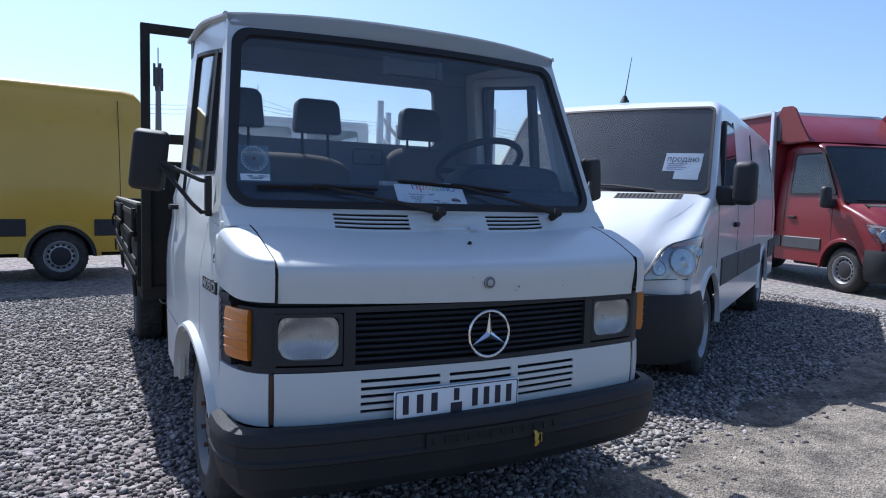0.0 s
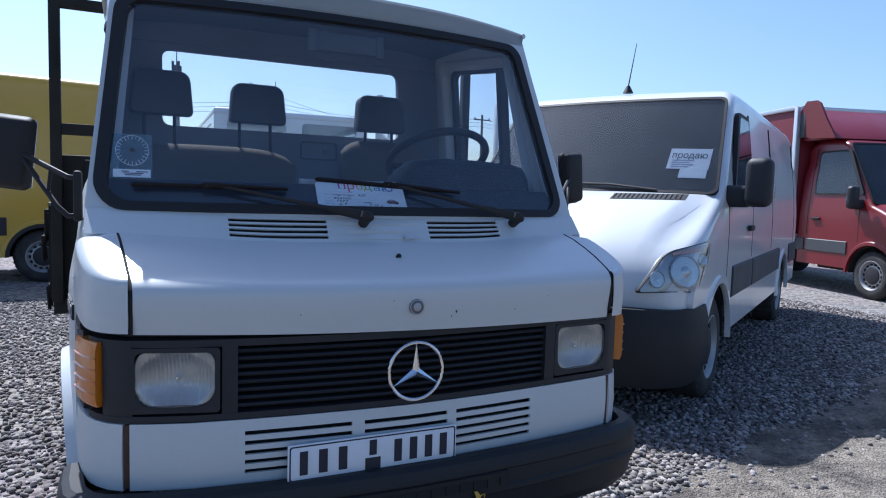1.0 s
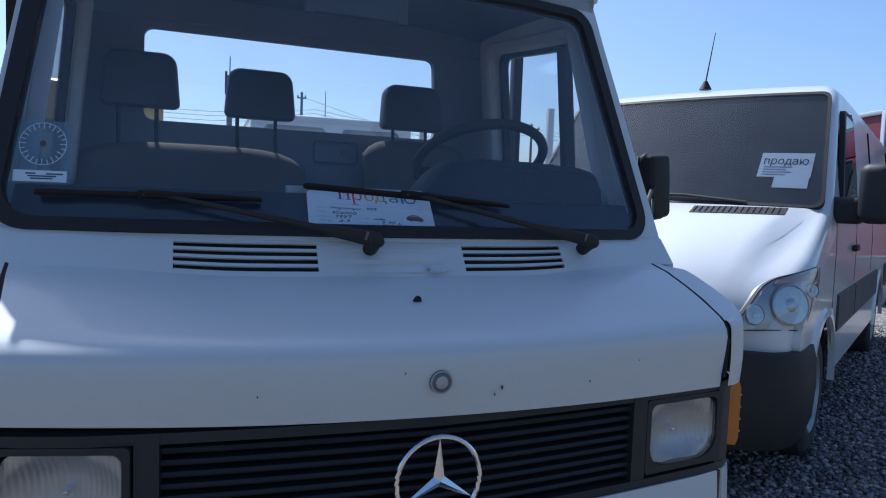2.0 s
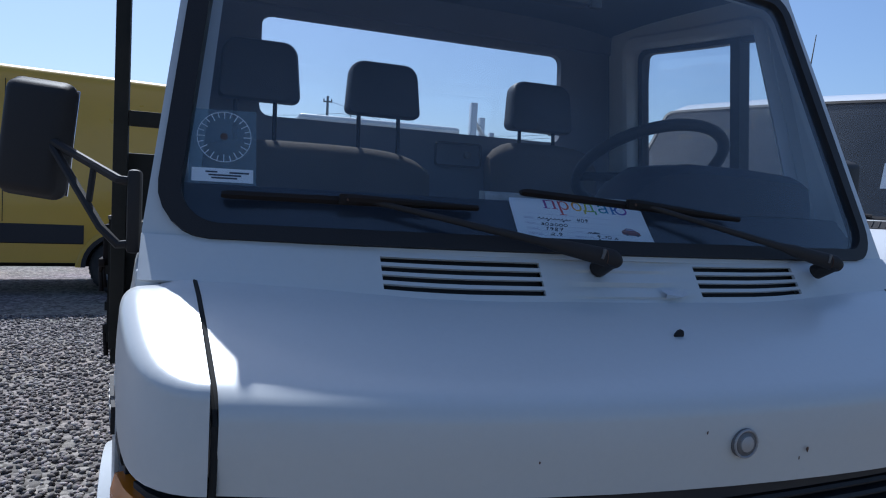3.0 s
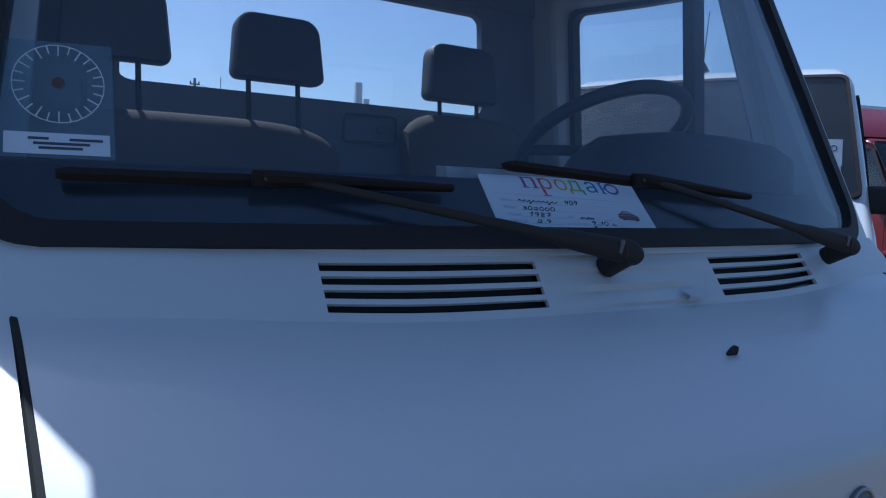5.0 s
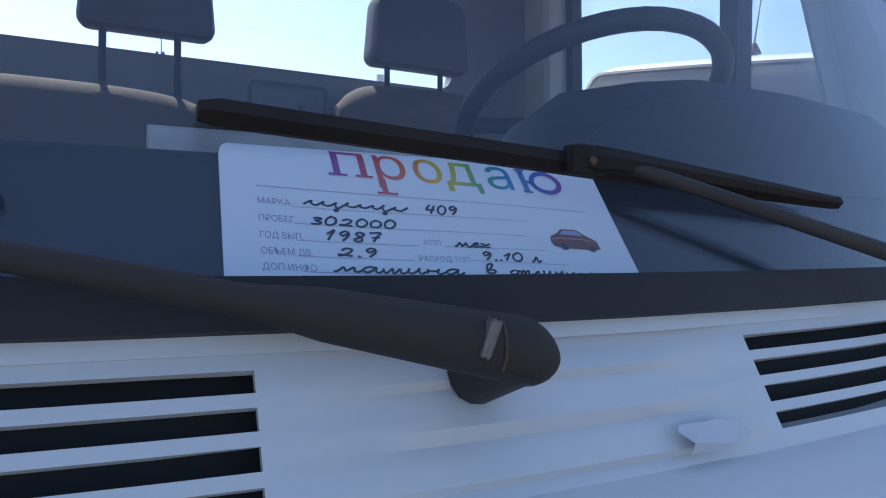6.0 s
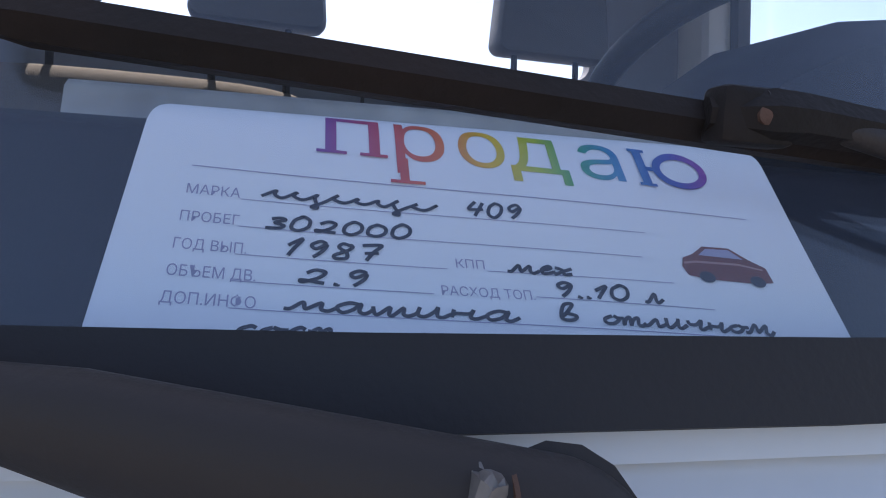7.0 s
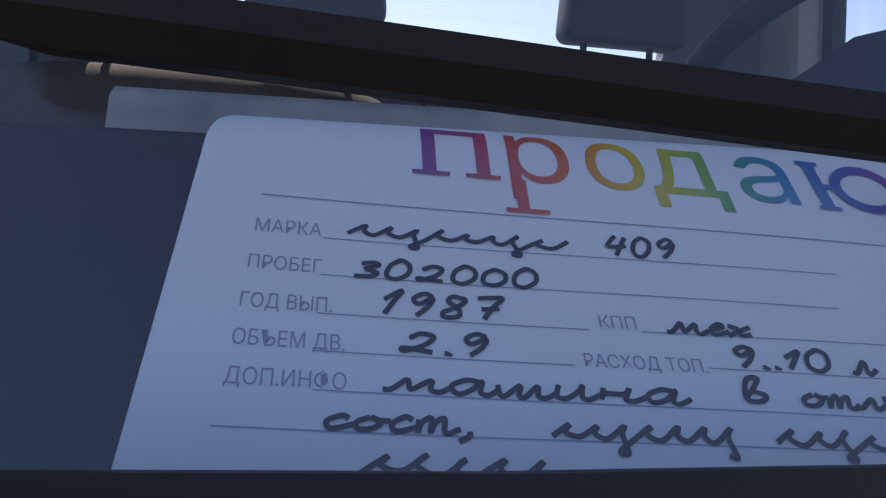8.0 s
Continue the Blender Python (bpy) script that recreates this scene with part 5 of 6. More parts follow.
    # air inlets in the bonnet
    for s in (1, -1):
        def hood(x, y, o):
            return (x, y + bow(x, y), float(np.interp(y, (0.40, 0.60, 0.80, 0.96), (1.140, 1.225, 1.300, 1.355))) + 0.0655 - 0.012 * (x / 0.9) ** 2 + o)
        inlet = part("bonnet_vent", bars(bmesh.new(), [[hood(x, y + 0.06 * abs(x), o) for y, o in ((0.655, -0.02), (0.655, 0.004), (0.755, 0.004), (0.755, -0.02))] for x in np.linspace(s * 0.32, s * 0.79, 8)]), RUBBER, root, "black louvred bonnet vent")
        for j in range(15):
            x = s * (0.335 + 0.0298 * j)
            part("louvre", bars(bmesh.new(), [[hood(x + dx, y + 0.06 * abs(x), o) for dx, o in ((0, 0.002), (s * 0.004, 0.010), (s * 0.009, 0.002))] for y in (0.667, 0.743)]), GRILLE, inlet)
    # lamps, side glass, mirrors
    for s in (-1, 1):
        flank = flank_at(s)
        pa, pb, pc, pd = (Vector((s * x, y, z)) for x, y, z in ((0.71, 0.080, 0.785), (0.965, 0.385, 0.775), (0.972, 0.64, 1.07), (0.775, 0.215, 1.03)))
        away = Vector((s * 0.72, -0.66, 0.20)).normalized()

        def lampface(u, v, d):
            p_ = pa.lerp(pb, u).lerp(pd.lerp(pc, u), v)
            return p_ + away * (d + 0.012 + 0.075 * 4 * u * (1 - u) * (0.75 + 0.25 * v) + 0.02 * 4 * v * (1 - v))
        o2 = fillet([(0.0, 0.0), (1.0, 0.02), (1.0, 1.0), (0.12, 0.88)], [0.06, 0.14, 0.10, 0.25], 5, 5)
        lamp = part("headlight", sheet(bmesh.new(), o2, lambda u, v, d: lampface(u, v, d - 0.01), rings=6, thick=0.09), LAMP_GREY, root, "clear headlight with silver reflector")
        part("lens", sheet(bmesh.new(), o2, lambda u, v, d: lampface(u, v, d + 0.022), rings=6, thick=0.003), LENS, lamp)
        rim_ = ring(bmesh.new(), fillet([(-0.015, -0.015), (1.015, 0.005), (1.015, 1.015), (0.11, 0.90)], [0.06, 0.14, 0.10, 0.25], 5, 5), o2, lampface, thick=0.03, lift=0.002)
        part("lamp_edge", rim_, RUBBER, lamp)
        for u, v, rad in ((0.54, 0.40, 0.098), (0.15, 0.27, 0.050), (0.86, 0.62, 0.036)):
            c = lampface(u, v, -0.002)
            mm = Matrix.Translation(c) @ away.to_track_quat("X", "Z").to_matrix().to_4x4()
            part("bulb_ring", lathe(bmesh.new(), [(0.010, rad), (0.014, rad * 0.93), (0.006, rad * 0.85), (0.002, rad * 0.45), (0.012, rad * 0.30), (0.013, 0.001)], 20, mm), LAMP_BOWL, lamp)
        amber = fillet([(0.22, 0.78), (0.86, 0.80), (0.90, 0.93), (0.24, 0.86)], 0.03, 4, 4)
        part("turn_lens", sheet(bmesh.new(), amber, lambda u, v, d: lampface(u, v, d + 0.006), rings=3, thick=0.006), DULL_AMBER, lamp, "dull amber turn signal strip")
        mir = part("wing_mirror", box(bmesh.new(), (0, 0, 0), (0.17, 0.13, 0.33), 0.055, 5, pose(s * 1.165, 1.20, 1.455, 0, 0, s * -12)), GRILLE, root, "black door mirror")
        part("mirror_foot", box(bmesh.new(), (s * 1.01, 1.30, 1.36), (0.20, 0.18, 0.15), 0.04, 3), GRILLE, mir)
        part("side_repeater", box(bmesh.new(), (s * 1.245, 1.21, 1.40), (0.03, 0.06, 0.10), 0.012, 2), LENS, mir)
        sq = fillet([(glass_front, sill), (2.2, sill), (2.2, top - 0.27), (glass_front + 0.38, top - 0.27)], [0.03, 0.05, 0.05, 0.08], 4, 4)
        part("side_window", sheet(bmesh.new(), sq, lambda a, bb, d: flank(a, bb, d + 0.020), rings=3, thick=0.006), VAN_GLASS, root, "dark side window")
        # same painted darkness of the cab behind the side glass
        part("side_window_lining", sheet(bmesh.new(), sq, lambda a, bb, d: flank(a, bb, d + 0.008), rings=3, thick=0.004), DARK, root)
        part("window_edge", ring(bmesh.new(), fillet([(glass_front - 0.06, sill - 0.025), (2.225, sill - 0.025), (2.225, top - 0.24), (glass_front + 0.34, top - 0.24)], [0.03, 0.05, 0.05, 0.08], 4, 4), sq, lambda a, bb, d: flank(a, bb, d + 0.018), thick=0.03), RUBBER, root)
        part("door_handle", box(bmesh.new(), flank(2.12, 1.12, 0.02), (0.03, 0.18, 0.045), 0.012, 2), RUBBER, root)
        for y in (1.26, 2.32, 3.55, length - 0.35):
            if y < tail - 0.1:
                part("panel_joint", bars(bmesh.new(), [[flank(y + dy, z, d) for dy, d in ((-0.004, -0.01), (-0.004, 0.002), (0.004, 0.002), (0.004, -0.01))] for z in np.linspace(0.88 if y > 1.3 else 0.80, top - 0.20 if y > 1.3 else 1.3, 10)]), DARK, root)
    part("underbody", box(bmesh.new(), (0, tail / 2 + 0.2, 0.40), (1.3, tail - 0.6, 0.16), 0.02), DARK, root)
    return root, scr


white_van, wshape = van("white_van", "white panel van with a dark grey plastic bumper", VAN_WHITE, (1.40, 1.80), -56.6, height=2.235)
bm = bmesh.new()
lathe(bm, [(0, 0.045), (0.03, 0.03), (0.06, 0.014)], 12, pose(0.0, 1.95, 2.215, 0, -90, 0))
part("antenna_foot", bm, RUBBER, white_van)
part("antenna", tube(bmesh.new(), [(0.0, 1.95, 2.27), (0.0, 2.12, 2.66)], [0.006, 0.003], 6), RUBBER, white_van, "thin black roof antenna")
yellow_van, _ = van("yellow_van", "yellow panel van with a black lower stripe, parked side-on", YELLOW, (-6.84, 8.56), -80, height=2.75, axles=(1.0, 4.80))

# red box truck
red, _ = van("red_truck", "red box truck with an aluminium-edged box and roof spoiler", RED, (9.43, 3.26), -14, height=2.42, length=6.6, axles=(1.0, 4.9), category="truck", cab_only=2.55, sill=1.52, glass_front=1.26, strip=(0.60, 0.81))
boxm = part("cargo_box", box(bmesh.new(), (0, 4.75, 1.85), (2.14, 4.3, 2.1), 0.01), RED_BOX, red, "red panelled cargo box")
for sx in (-1, 1):
    for y in (2.60, 6.90):
        part("corner_profile", box(bmesh.new(), (sx * 1.07, y, 1.85), (0.085, 0.085, 2.14), 0.012), ALU, boxm)
    for z in (2.90, 0.82):
        part("edge_profile", box(bmesh.new(), (sx * 1.07, 4.75, z), (0.07, 4.23, 0.07), 0.012), ALU, boxm)
    part("side_skirt", box(bmesh.new(), (sx * 0.95, 4.75, 0.60), (0.05, 4.0, 0.38), 0.01), DARK, boxm)
for z in (2.90, 0.82):
    part("edge_profile", box(bmesh.new(), (0, 2.60, z), (2.07, 0.07, 0.07), 0.012), ALU, boxm)
part("chassis", box(bmesh.new(), (0, 4.8, 0.60), (1.6, 4.6, 0.36), 0.02), DARK, red)
bm = bars(bmesh.new(), [[(x, 1.75 + 0.1 * abs(x), 2.36), (x, 1.80 + 0.12 * abs(x), 2.42), (x, 2.45, 2.86), (x, 2.55, 2.86), (x, 2.55, 2.36)] for x in np.linspace(-0.98, 0.98, 9)])
part("roof_spoiler", bm, RED, red, "red roof spoiler")
for sx in (-1, 1):
    cheek = [(1.78, 2.36), (1.98, 2.66), (2.12, 2.92), (2.20, 2.97), (2.42, 2.98), (2.58, 2.80), (2.62, 2.48), (2.30, 2.38)]
    bm = bars(bmesh.new(), [[(sx * (1.00 + d + 0.05 * (z - 2.36)), y, z) for y, z in cheek] for d in (0.0, 0.035)])
    part("spoiler_cheek", bm, RED, red, "red side fin of the spoiler", smooth=30)
    part("cheek_lining", box(bmesh.new(), (sx * 0.98, 2.50, 2.62), (0.16, 0.13, 0.42), 0.03), GREY_TRIM, red)

# ---- ground ----
def gravel_material(name):
    m = bpy.data.materials.new(name)
    m.use_nodes = True
    n, l = m.node_tree.nodes, m.node_tree.links
    p = n["Principled BSDF"]
    p.inputs["Roughness"].default_value = 0.95
    co, vo, no, cr, mx, bu = n.new("ShaderNodeTexCoord"), n.new("ShaderNodeTexVoronoi"), n.new("ShaderNodeTexNoise"), n.new("ShaderNodeValToRGB"), n.new("ShaderNodeMix"), n.new("ShaderNodeBump")
    vo.inputs["Scale"].default_value = 26
    vo.inputs["Randomness"].default_value = 1
    no.inputs["Scale"].default_value, no.inputs["Detail"].default_value = 0.7, 5
    l.new(co.outputs["Object"], vo.inputs["Vector"]), l.new(co.outputs["Object"], no.inputs["Vector"])
    cr.color_ramp.elements[0].color, cr.color_ramp.elements[1].color = (0.093, 0.082, 0.077, 1), (0.372, 0.328, 0.305, 1)
    sep = n.new("ShaderNodeSeparateColor")
    l.new(vo.outputs["Color"], sep.inputs["Color"]), l.new(sep.outputs["Red"], cr.inputs["Fac"])
    mx.data_type, mx.blend_type = "RGBA", "MULTIPLY"
    mx.inputs["Factor"].default_value = 0.35
    l.new(cr.outputs["Color"], mx.inputs["A"]), l.new(no.outputs["Color"], mx.inputs["B"])
    l.new(mx.outputs["Result"], p.inputs["Base Color"])
    bu.inputs["Strength"].default_value, bu.inputs["Distance"].default_value = 1.0, 0.02
    inv = n.new("ShaderNodeMath")
    inv.operation, inv.inputs[0].default_value = "SUBTRACT", 1.0
    l.new(vo.outputs["Distance"], inv.inputs[1]), l.new(inv.outputs["Value"], bu.inputs["Height"]), l.new(bu.outputs["Normal"], p.inputs["Normal"])
    return m


GRAVEL = gravel_material("grey_gravel")
bm = bmesh.new()
grid(bm, [[(x, y, 0) for x in (-900, -40, -6, 0, 6, 40, 900)] for y in (-900, -40, -6, 0, 8, 40, 900)])
ground = tagged(part("ground", bm, GRAVEL, None, "grey crushed gravel ground", smooth=0), "", "ground", "", "structure")


# ---- the for-sale sheet on the dashboard ----
def paper_point(x, s, d=0.0):
    """x across the truck, s down the slope of the dashboard in metres; the sheet curls over the dashboard's edge at its top."""
    a = radians(46)
    if s < 0.004:
        t = min(1.0, (0.004 - s) / 0.022)
        y, z = 0.4752 + 0.020 * t, 1.2486 + 0.0125 * t * (1.6 - 0.9 * t)
        n = Vector((0, -math.sin(a) * (1 - t) - 0.2 * t, math.cos(a) * (1 - t) + t)).normalized()
    else:
        y, z = 0.478 - math.cos(a) * s, 1.2515 - math.sin(a) * s
        n = Vector((0, -math.sin(a), math.cos(a)))
    wave = 0.0010 * math.sin(x * 21 + 1) * min(1, max(0, s) / 0.05)
    return Vector((x, y, z + TZ)) + n * (d + wave)


SHEET_AT = Vector((-0.03, 0.45, 1.2 + TZ))
sale_sheet = thing("for_sale_sheet", "white printed for-sale sheet with handwriting lying on the dashboard", "paper", at=tuple(SHEET_AT))


def page_x(x, s):
    """The page's sides lean a little, and its top corners are rounded and worn."""
    mid = -0.0275
    pull = 0.012 * max(0.0, (0.006 - s) / 0.024) ** 2
    return x - 0.03 * max(0, s) - (pull if x > mid else -pull) * abs((x - mid) / 0.1565) ** 3


PAGE_S = list(np.linspace(-0.018, 0.006, 9)) + list(np.linspace(0.012, 0.150, 14))
bm = bars(bmesh.new(), [[paper_point(page_x(x, s), s, 0) - SHEET_AT for s in PAGE_S] + [paper_point(page_x(x, s), s, -0.0006) - SHEET_AT for s in PAGE_S[::-1]] for x in np.linspace(-0.184, 0.129, 40)])
part("page", bm, PAPER, sale_sheet, "white page")


def write(name, text, x, s, size, mat, wide=None, slant=0.0, lift=0.0003, label=""):
    """Lettering laid on the sheet: baseline from (x, s), running slightly downhill; wide: its full width."""
    ob = words(name, text, size, mat, sale_sheet, Matrix(), label=label)
    if name == "letter":
        cut = bmesh.new()
        cut.from_mesh(ob.data)
        for k in range(-12, 40):
            bmesh.ops.bisect_plane(cut, geom=cut.verts[:] + cut.edges[:] + cut.faces[:], plane_co=(0, k * size * 0.03, 0), plane_no=(0, 1, 0))
        cut.to_mesh(ob.data)
        cut.free()
    vs_ = ob.data.vertices
    x0, x1 = min(v.co.x for v in vs_), max(v.co.x for v in vs_)
    k = wide / (x1 - x0) if wide else 1.0
    for v in vs_:
        a, b = (v.co.x - (x0 if wide else 0)) * k + slant * v.co.y, v.co.y
        v.co = paper_point(x + a, s + 0.05 * a - b, lift) - SHEET_AT
    return ob


def stroke(name, pts, w, mat, lift=0.0003):
    """A pen or print line on the sheet."""
    b = bmesh.new()
    rows = []
    if len(pts) == 2:
        (xa, sa), (xb, sb) = pts
        pts = [(xa + (xb - xa) * k / 40, sa + (sb - sa) * k / 40) for k in range(41)]
    for i, (x, s) in enumerate(pts):
        a, c = pts[max(0, i - 1)], pts[min(len(pts) - 1, i + 1)]
        d = (Vector(c) - Vector(a)).normalized()
        q = Vector((-d.y, d.x)) * w / 2
        rows.append([paper_point(x + q.x, s + q.y, lift) - SHEET_AT, paper_point(x - q.x, s - q.y, lift) - SHEET_AT])
    grid(b, rows)
    return part(name, b, mat, sale_sheet, smooth=0)


rainbow = bpy.data.materials.new("rainbow_print")
rainbow.use_nodes = True
rn, rl = rainbow.node_tree.nodes, rainbow.node_tree.links
rco, rsep, rmap, rramp = rn.new("ShaderNodeTexCoord"), rn.new("ShaderNodeSeparateXYZ"), rn.new("ShaderNodeMapRange"), rn.new("ShaderNodeValToRGB")
rmap.inputs["From Min"].default_value, rmap.inputs["From Max"].default_value = -0.079, 0.122
stops = ((0.0, (0.20, 0.06, 0.30)), (0.16, (0.55, 0.07, 0.10)), (0.30, (0.68, 0.16, 0.05)), (0.42, (0.72, 0.46, 0.03)), (0.53, (0.40, 0.48, 0.05)), (0.62, (0.04, 0.34, 0.14)), (0.74, (0.04, 0.24, 0.45)), (0.90, (0.10, 0.13, 0.42)), (1.0, (0.30, 0.08, 0.34)))
for k, (at_, c) in enumerate(stops):
    e = rramp.color_ramp.elements[k] if k < 2 else rramp.color_ramp.elements.new(at_)
    e.position, e.color = at_, (*c, 1)
rl.new(rco.outputs["Object"], rsep.inputs["Vector"]), rl.new(rsep.outputs["X"], rmap.inputs["Value"])
rl.new(rmap.outputs["Result"], rramp.inputs["Fac"]), rl.new(rramp.outputs["Color"], rn["Principled BSDF"].inputs["Base Color"])
rn["Principled BSDF"].inputs["Roughness"].default_value = 0.7

for ch, x, w in (("п", -0.1055, 0.0255), ("р", -0.0725, 0.0240), ("о", -0.0416, 0.0233), ("д", -0.0165, 0.0300), ("а", 0.0205, 0.0225)):
    write("letter", ch, x, 0.0172 + 0.05 * (x + 0.109), 0.046, rainbow, wide=w)
stroke("letter", [(-0.0693, 0.0190), (-0.0693, 0.0345)], 0.0042, rainbow, lift=0.0006)
stroke("letter", [(0.0545, 0.0012), (0.0545, 0.0254)], 0.0050, rainbow, lift=0.0006)
stroke("letter", [(0.0560, 0.0142), (0.0625, 0.0145)], 0.0030, rainbow, lift=0.0006)
stroke("letter", [(0.0755 + 0.0130 * math.cos(a), 0.0145 + 0.0108 * math.sin(a)) for a in np.linspace(0, 2 * math.pi, 49)], 0.0044, rainbow, lift=0.0006)
for x0, x1, s in ((0.0500, 0.0592, 0.0256), (0.0500, 0.0592, 0.0010), (-0.1095, -0.0955, 0.0172), (-0.0895, -0.0765, 0.0180), (-0.0760, -0.0600, 0.0340)):
    stroke("serif", [(x0, s), (x1, s + 0.0007)], 0.0020, rainbow, lift=0.0007)


def row(x):
    return 0.05 * (x + 0.163)


for k, (text, w) in enumerate((("МАРКА", 0.0215), ("ПРОБЕГ", 0.0230), ("ГОД ВЫП.", 0.0275), ("ОБЪЕМ ДВ.", 0.0325), ("ДОП.ИНФО", 0.0340))):
    s = (0.0480, 0.0630, 0.0775, 0.0905, 0.1030)[k]
    write("caption", text, -0.162 - 0.0006 * k, s, 0.0075, INK_GREY, wide=w)
    stroke("rule", [(-0.1400, s + row(-0.14) + 0.0005), ((0.042, 0.036, -0.055, -0.062, 0.115)[k], s + row((0.042, 0.036, -0.055, -0.062, 0.115)[k]) + 0.0005)], 0.00045, INK_GREY)
stroke("rule", [(-0.1616, 0.0319), (0.1016, 0.0457)], 0.0006, INK_GREY)
write("caption", "КПП", -0.0511, 0.0825, 0.0065, INK_GREY, wide=0.0122)
write("caption", "РАСХОД ТОП.", -0.0586, 0.0965, 0.0065, INK_GREY, wide=0.0391)
stroke("rule", [(-0.038, 0.0840), (0.047, 0.0875)], 0.00045, INK_GREY)
stroke("rule", [(-0.019, 0.0968), (0.062, 0.1012)], 0.00045, INK_GREY)
stroke("rule", [(-0.166, 0.1155), (0.118, 0.128)], 0.00045, INK_GREY)
# handwriting: each letter a pen path, x-height 1
PEN = {
    "0": [[(0.45, 1.7), (0.1, 1.2), (0.12, 0.3), (0.5, 0.0), (0.85, 0.5), (0.8, 1.3), (0.45, 1.7), (0.3, 1.6)]],
    "1": [[(0.1, 1.0), (0.6, 1.7), (0.45, 0.9), (0.3, 0.0)]],
    "2": [[(0.2, 1.2), (0.5, 1.7), (0.9, 1.4), (0.7, 0.7), (0.2, 0.05), (0.1, 0.3), (0.5, 0.25), (1.0, 0.1)]],
    "3": [[(0.2, 1.5), (0.6, 1.7), (0.85, 1.35), (0.4, 0.95), (0.85, 0.6), (0.7, 0.1), (0.1, 0.1)]],
    "4": [[(0.4, 1.6), (0.1, 0.75), (0.5, 0.7), (1.0, 0.8)], [(0.85, 1.5), (0.7, 0.7), (0.6, 0.0)]],
    "7": [[(0.1, 1.5), (0.5, 1.6), (1.0, 1.6), (0.7, 0.9), (0.5, 0.0)], [(0.35, 0.75), (0.95, 0.85)]],
    "8": [[(0.8, 1.5), (0.4, 1.7), (0.25, 1.3), (0.7, 0.8), (0.75, 0.2), (0.35, 0.0), (0.2, 0.4), (0.6, 0.9), (0.85, 1.4), (0.7, 1.65)]],
    "9": [[(0.85, 1.5), (0.5, 1.7), (0.2, 1.3), (0.45, 0.9), (0.85, 1.4), (0.8, 0.7), (0.5, 0.0)]],
    ".": [[(0.1, 0.1), (0.25, 0.0), (0.3, 0.1)]],
    ",": [[(0.3, 0.2), (0.3, -0.1), (0.1, -0.5)]],
    "м": [[(-0.1, 0.1), (0.1, 0.1), (0.35, 1.0), (0.45, 0.3), (0.55, 0.25), (0.85, 1.0), (0.9, 0.2), (1.1, 0.0), (1.3, 0.4)]],
    "а": [[(0.65, 0.85), (0.35, 1.0), (0.05, 0.5), (0.2, 0.0), (0.5, 0.3), (0.68, 1.0), (0.66, 0.2), (0.85, 0.0), (1.05, 0.4)]],
    "ш": [[(0.0, 1.0), (0.05, 0.1), (0.22, 0.0), (0.45, 1.0), (0.48, 0.1), (0.65, 0.0), (0.88, 1.0), (0.9, 0.15), (1.1, 0.0), (1.3, 0.4)]],
    "и": [[(0.0, 1.0), (0.05, 0.15), (0.25, 0.0), (0.5, 0.6), (0.55, 1.0), (0.58, 0.2), (0.75, 0.0), (1.0, 0.4)]],
    "н": [[(0.05, 1.0), (0.05, 0.1), (0.12, 0.5), (0.5, 0.55), (0.6, 1.0), (0.58, 0.2), (0.75, 0.0), (1.0, 0.4)]],
    "о": [[(0.4, 1.0), (0.08, 0.6), (0.2, 0.05), (0.5, 0.1), (0.65, 0.6), (0.4, 1.0), (0.6, 0.8), (0.9, 0.75)]],
    "т": [[(0.0, 0.9), (0.05, 0.0), (0.1, 0.7), (0.3, 1.0), (0.36, 0.0), (0.42, 0.7), (0.65, 1.0), (0.68, 0.2), (0.85, 0.0), (1.05, 0.4)]],
    "л": [[(-0.1, 0.1), (0.1, 0.1), (0.4, 1.0), (0.5, 0.2), (0.65, 0.0), (0.9, 0.4)]],
    "ч": [[(0.0, 1.0), (0.1, 0.55), (0.4, 0.55), (0.6, 1.0), (0.58, 0.2), (0.75, 0.0), (1.0, 0.4)]],
    "в": [[(0.05, 0.2), (0.25, 0.9), (0.35, 1.8), (0.12, 1.6), (0.1, 0.2), (0.4, 0.0), (0.55, 0.5), (0.2, 0.8)]],
    "с": [[(0.55, 0.8), (0.35, 1.0), (0.08, 0.5), (0.25, 0.0), (0.7, 0.35)]],
    "е": [[(0.05, 0.4), (0.5, 0.7), (0.35, 1.0), (0.1, 0.6), (0.22, 0.0), (0.7, 0.35)]],
    "х": [[(0.0, 0.9), (0.3, 0.7), (0.5, 0.1), (0.8, 0.2)], [(0.75, 0.95), (0.35, 0.5), (0.0, 0.0)]],
}


def smooth_line(pts, n=6):
    """A soft curve through points."""
    q = [Vector(pts[0])] + [Vector(p) for p in pts] + [Vector(pts[-1])]
    out = []
    for a, b, c, d in zip(q, q[1:], q[2:], q[3:]):
        for k in range(n):
            u = k / n
            out.append(0.5 * (2 * b + (c - a) * u + (2 * a - 5 * b + 4 * c - d) * u * u + (3 * b - a - 3 * c + d) * u ** 3))
    return out + [q[-1]]


hand = random.Random(11)


def pen_line(curve, x, s, k, tall, w):
    stroke("pen_stroke", [(x + p.x * k + 0.30 * p.y * tall, s + 0.05 * p.x * k - p.y * tall) for p in curve], w, INK, lift=0.0005)


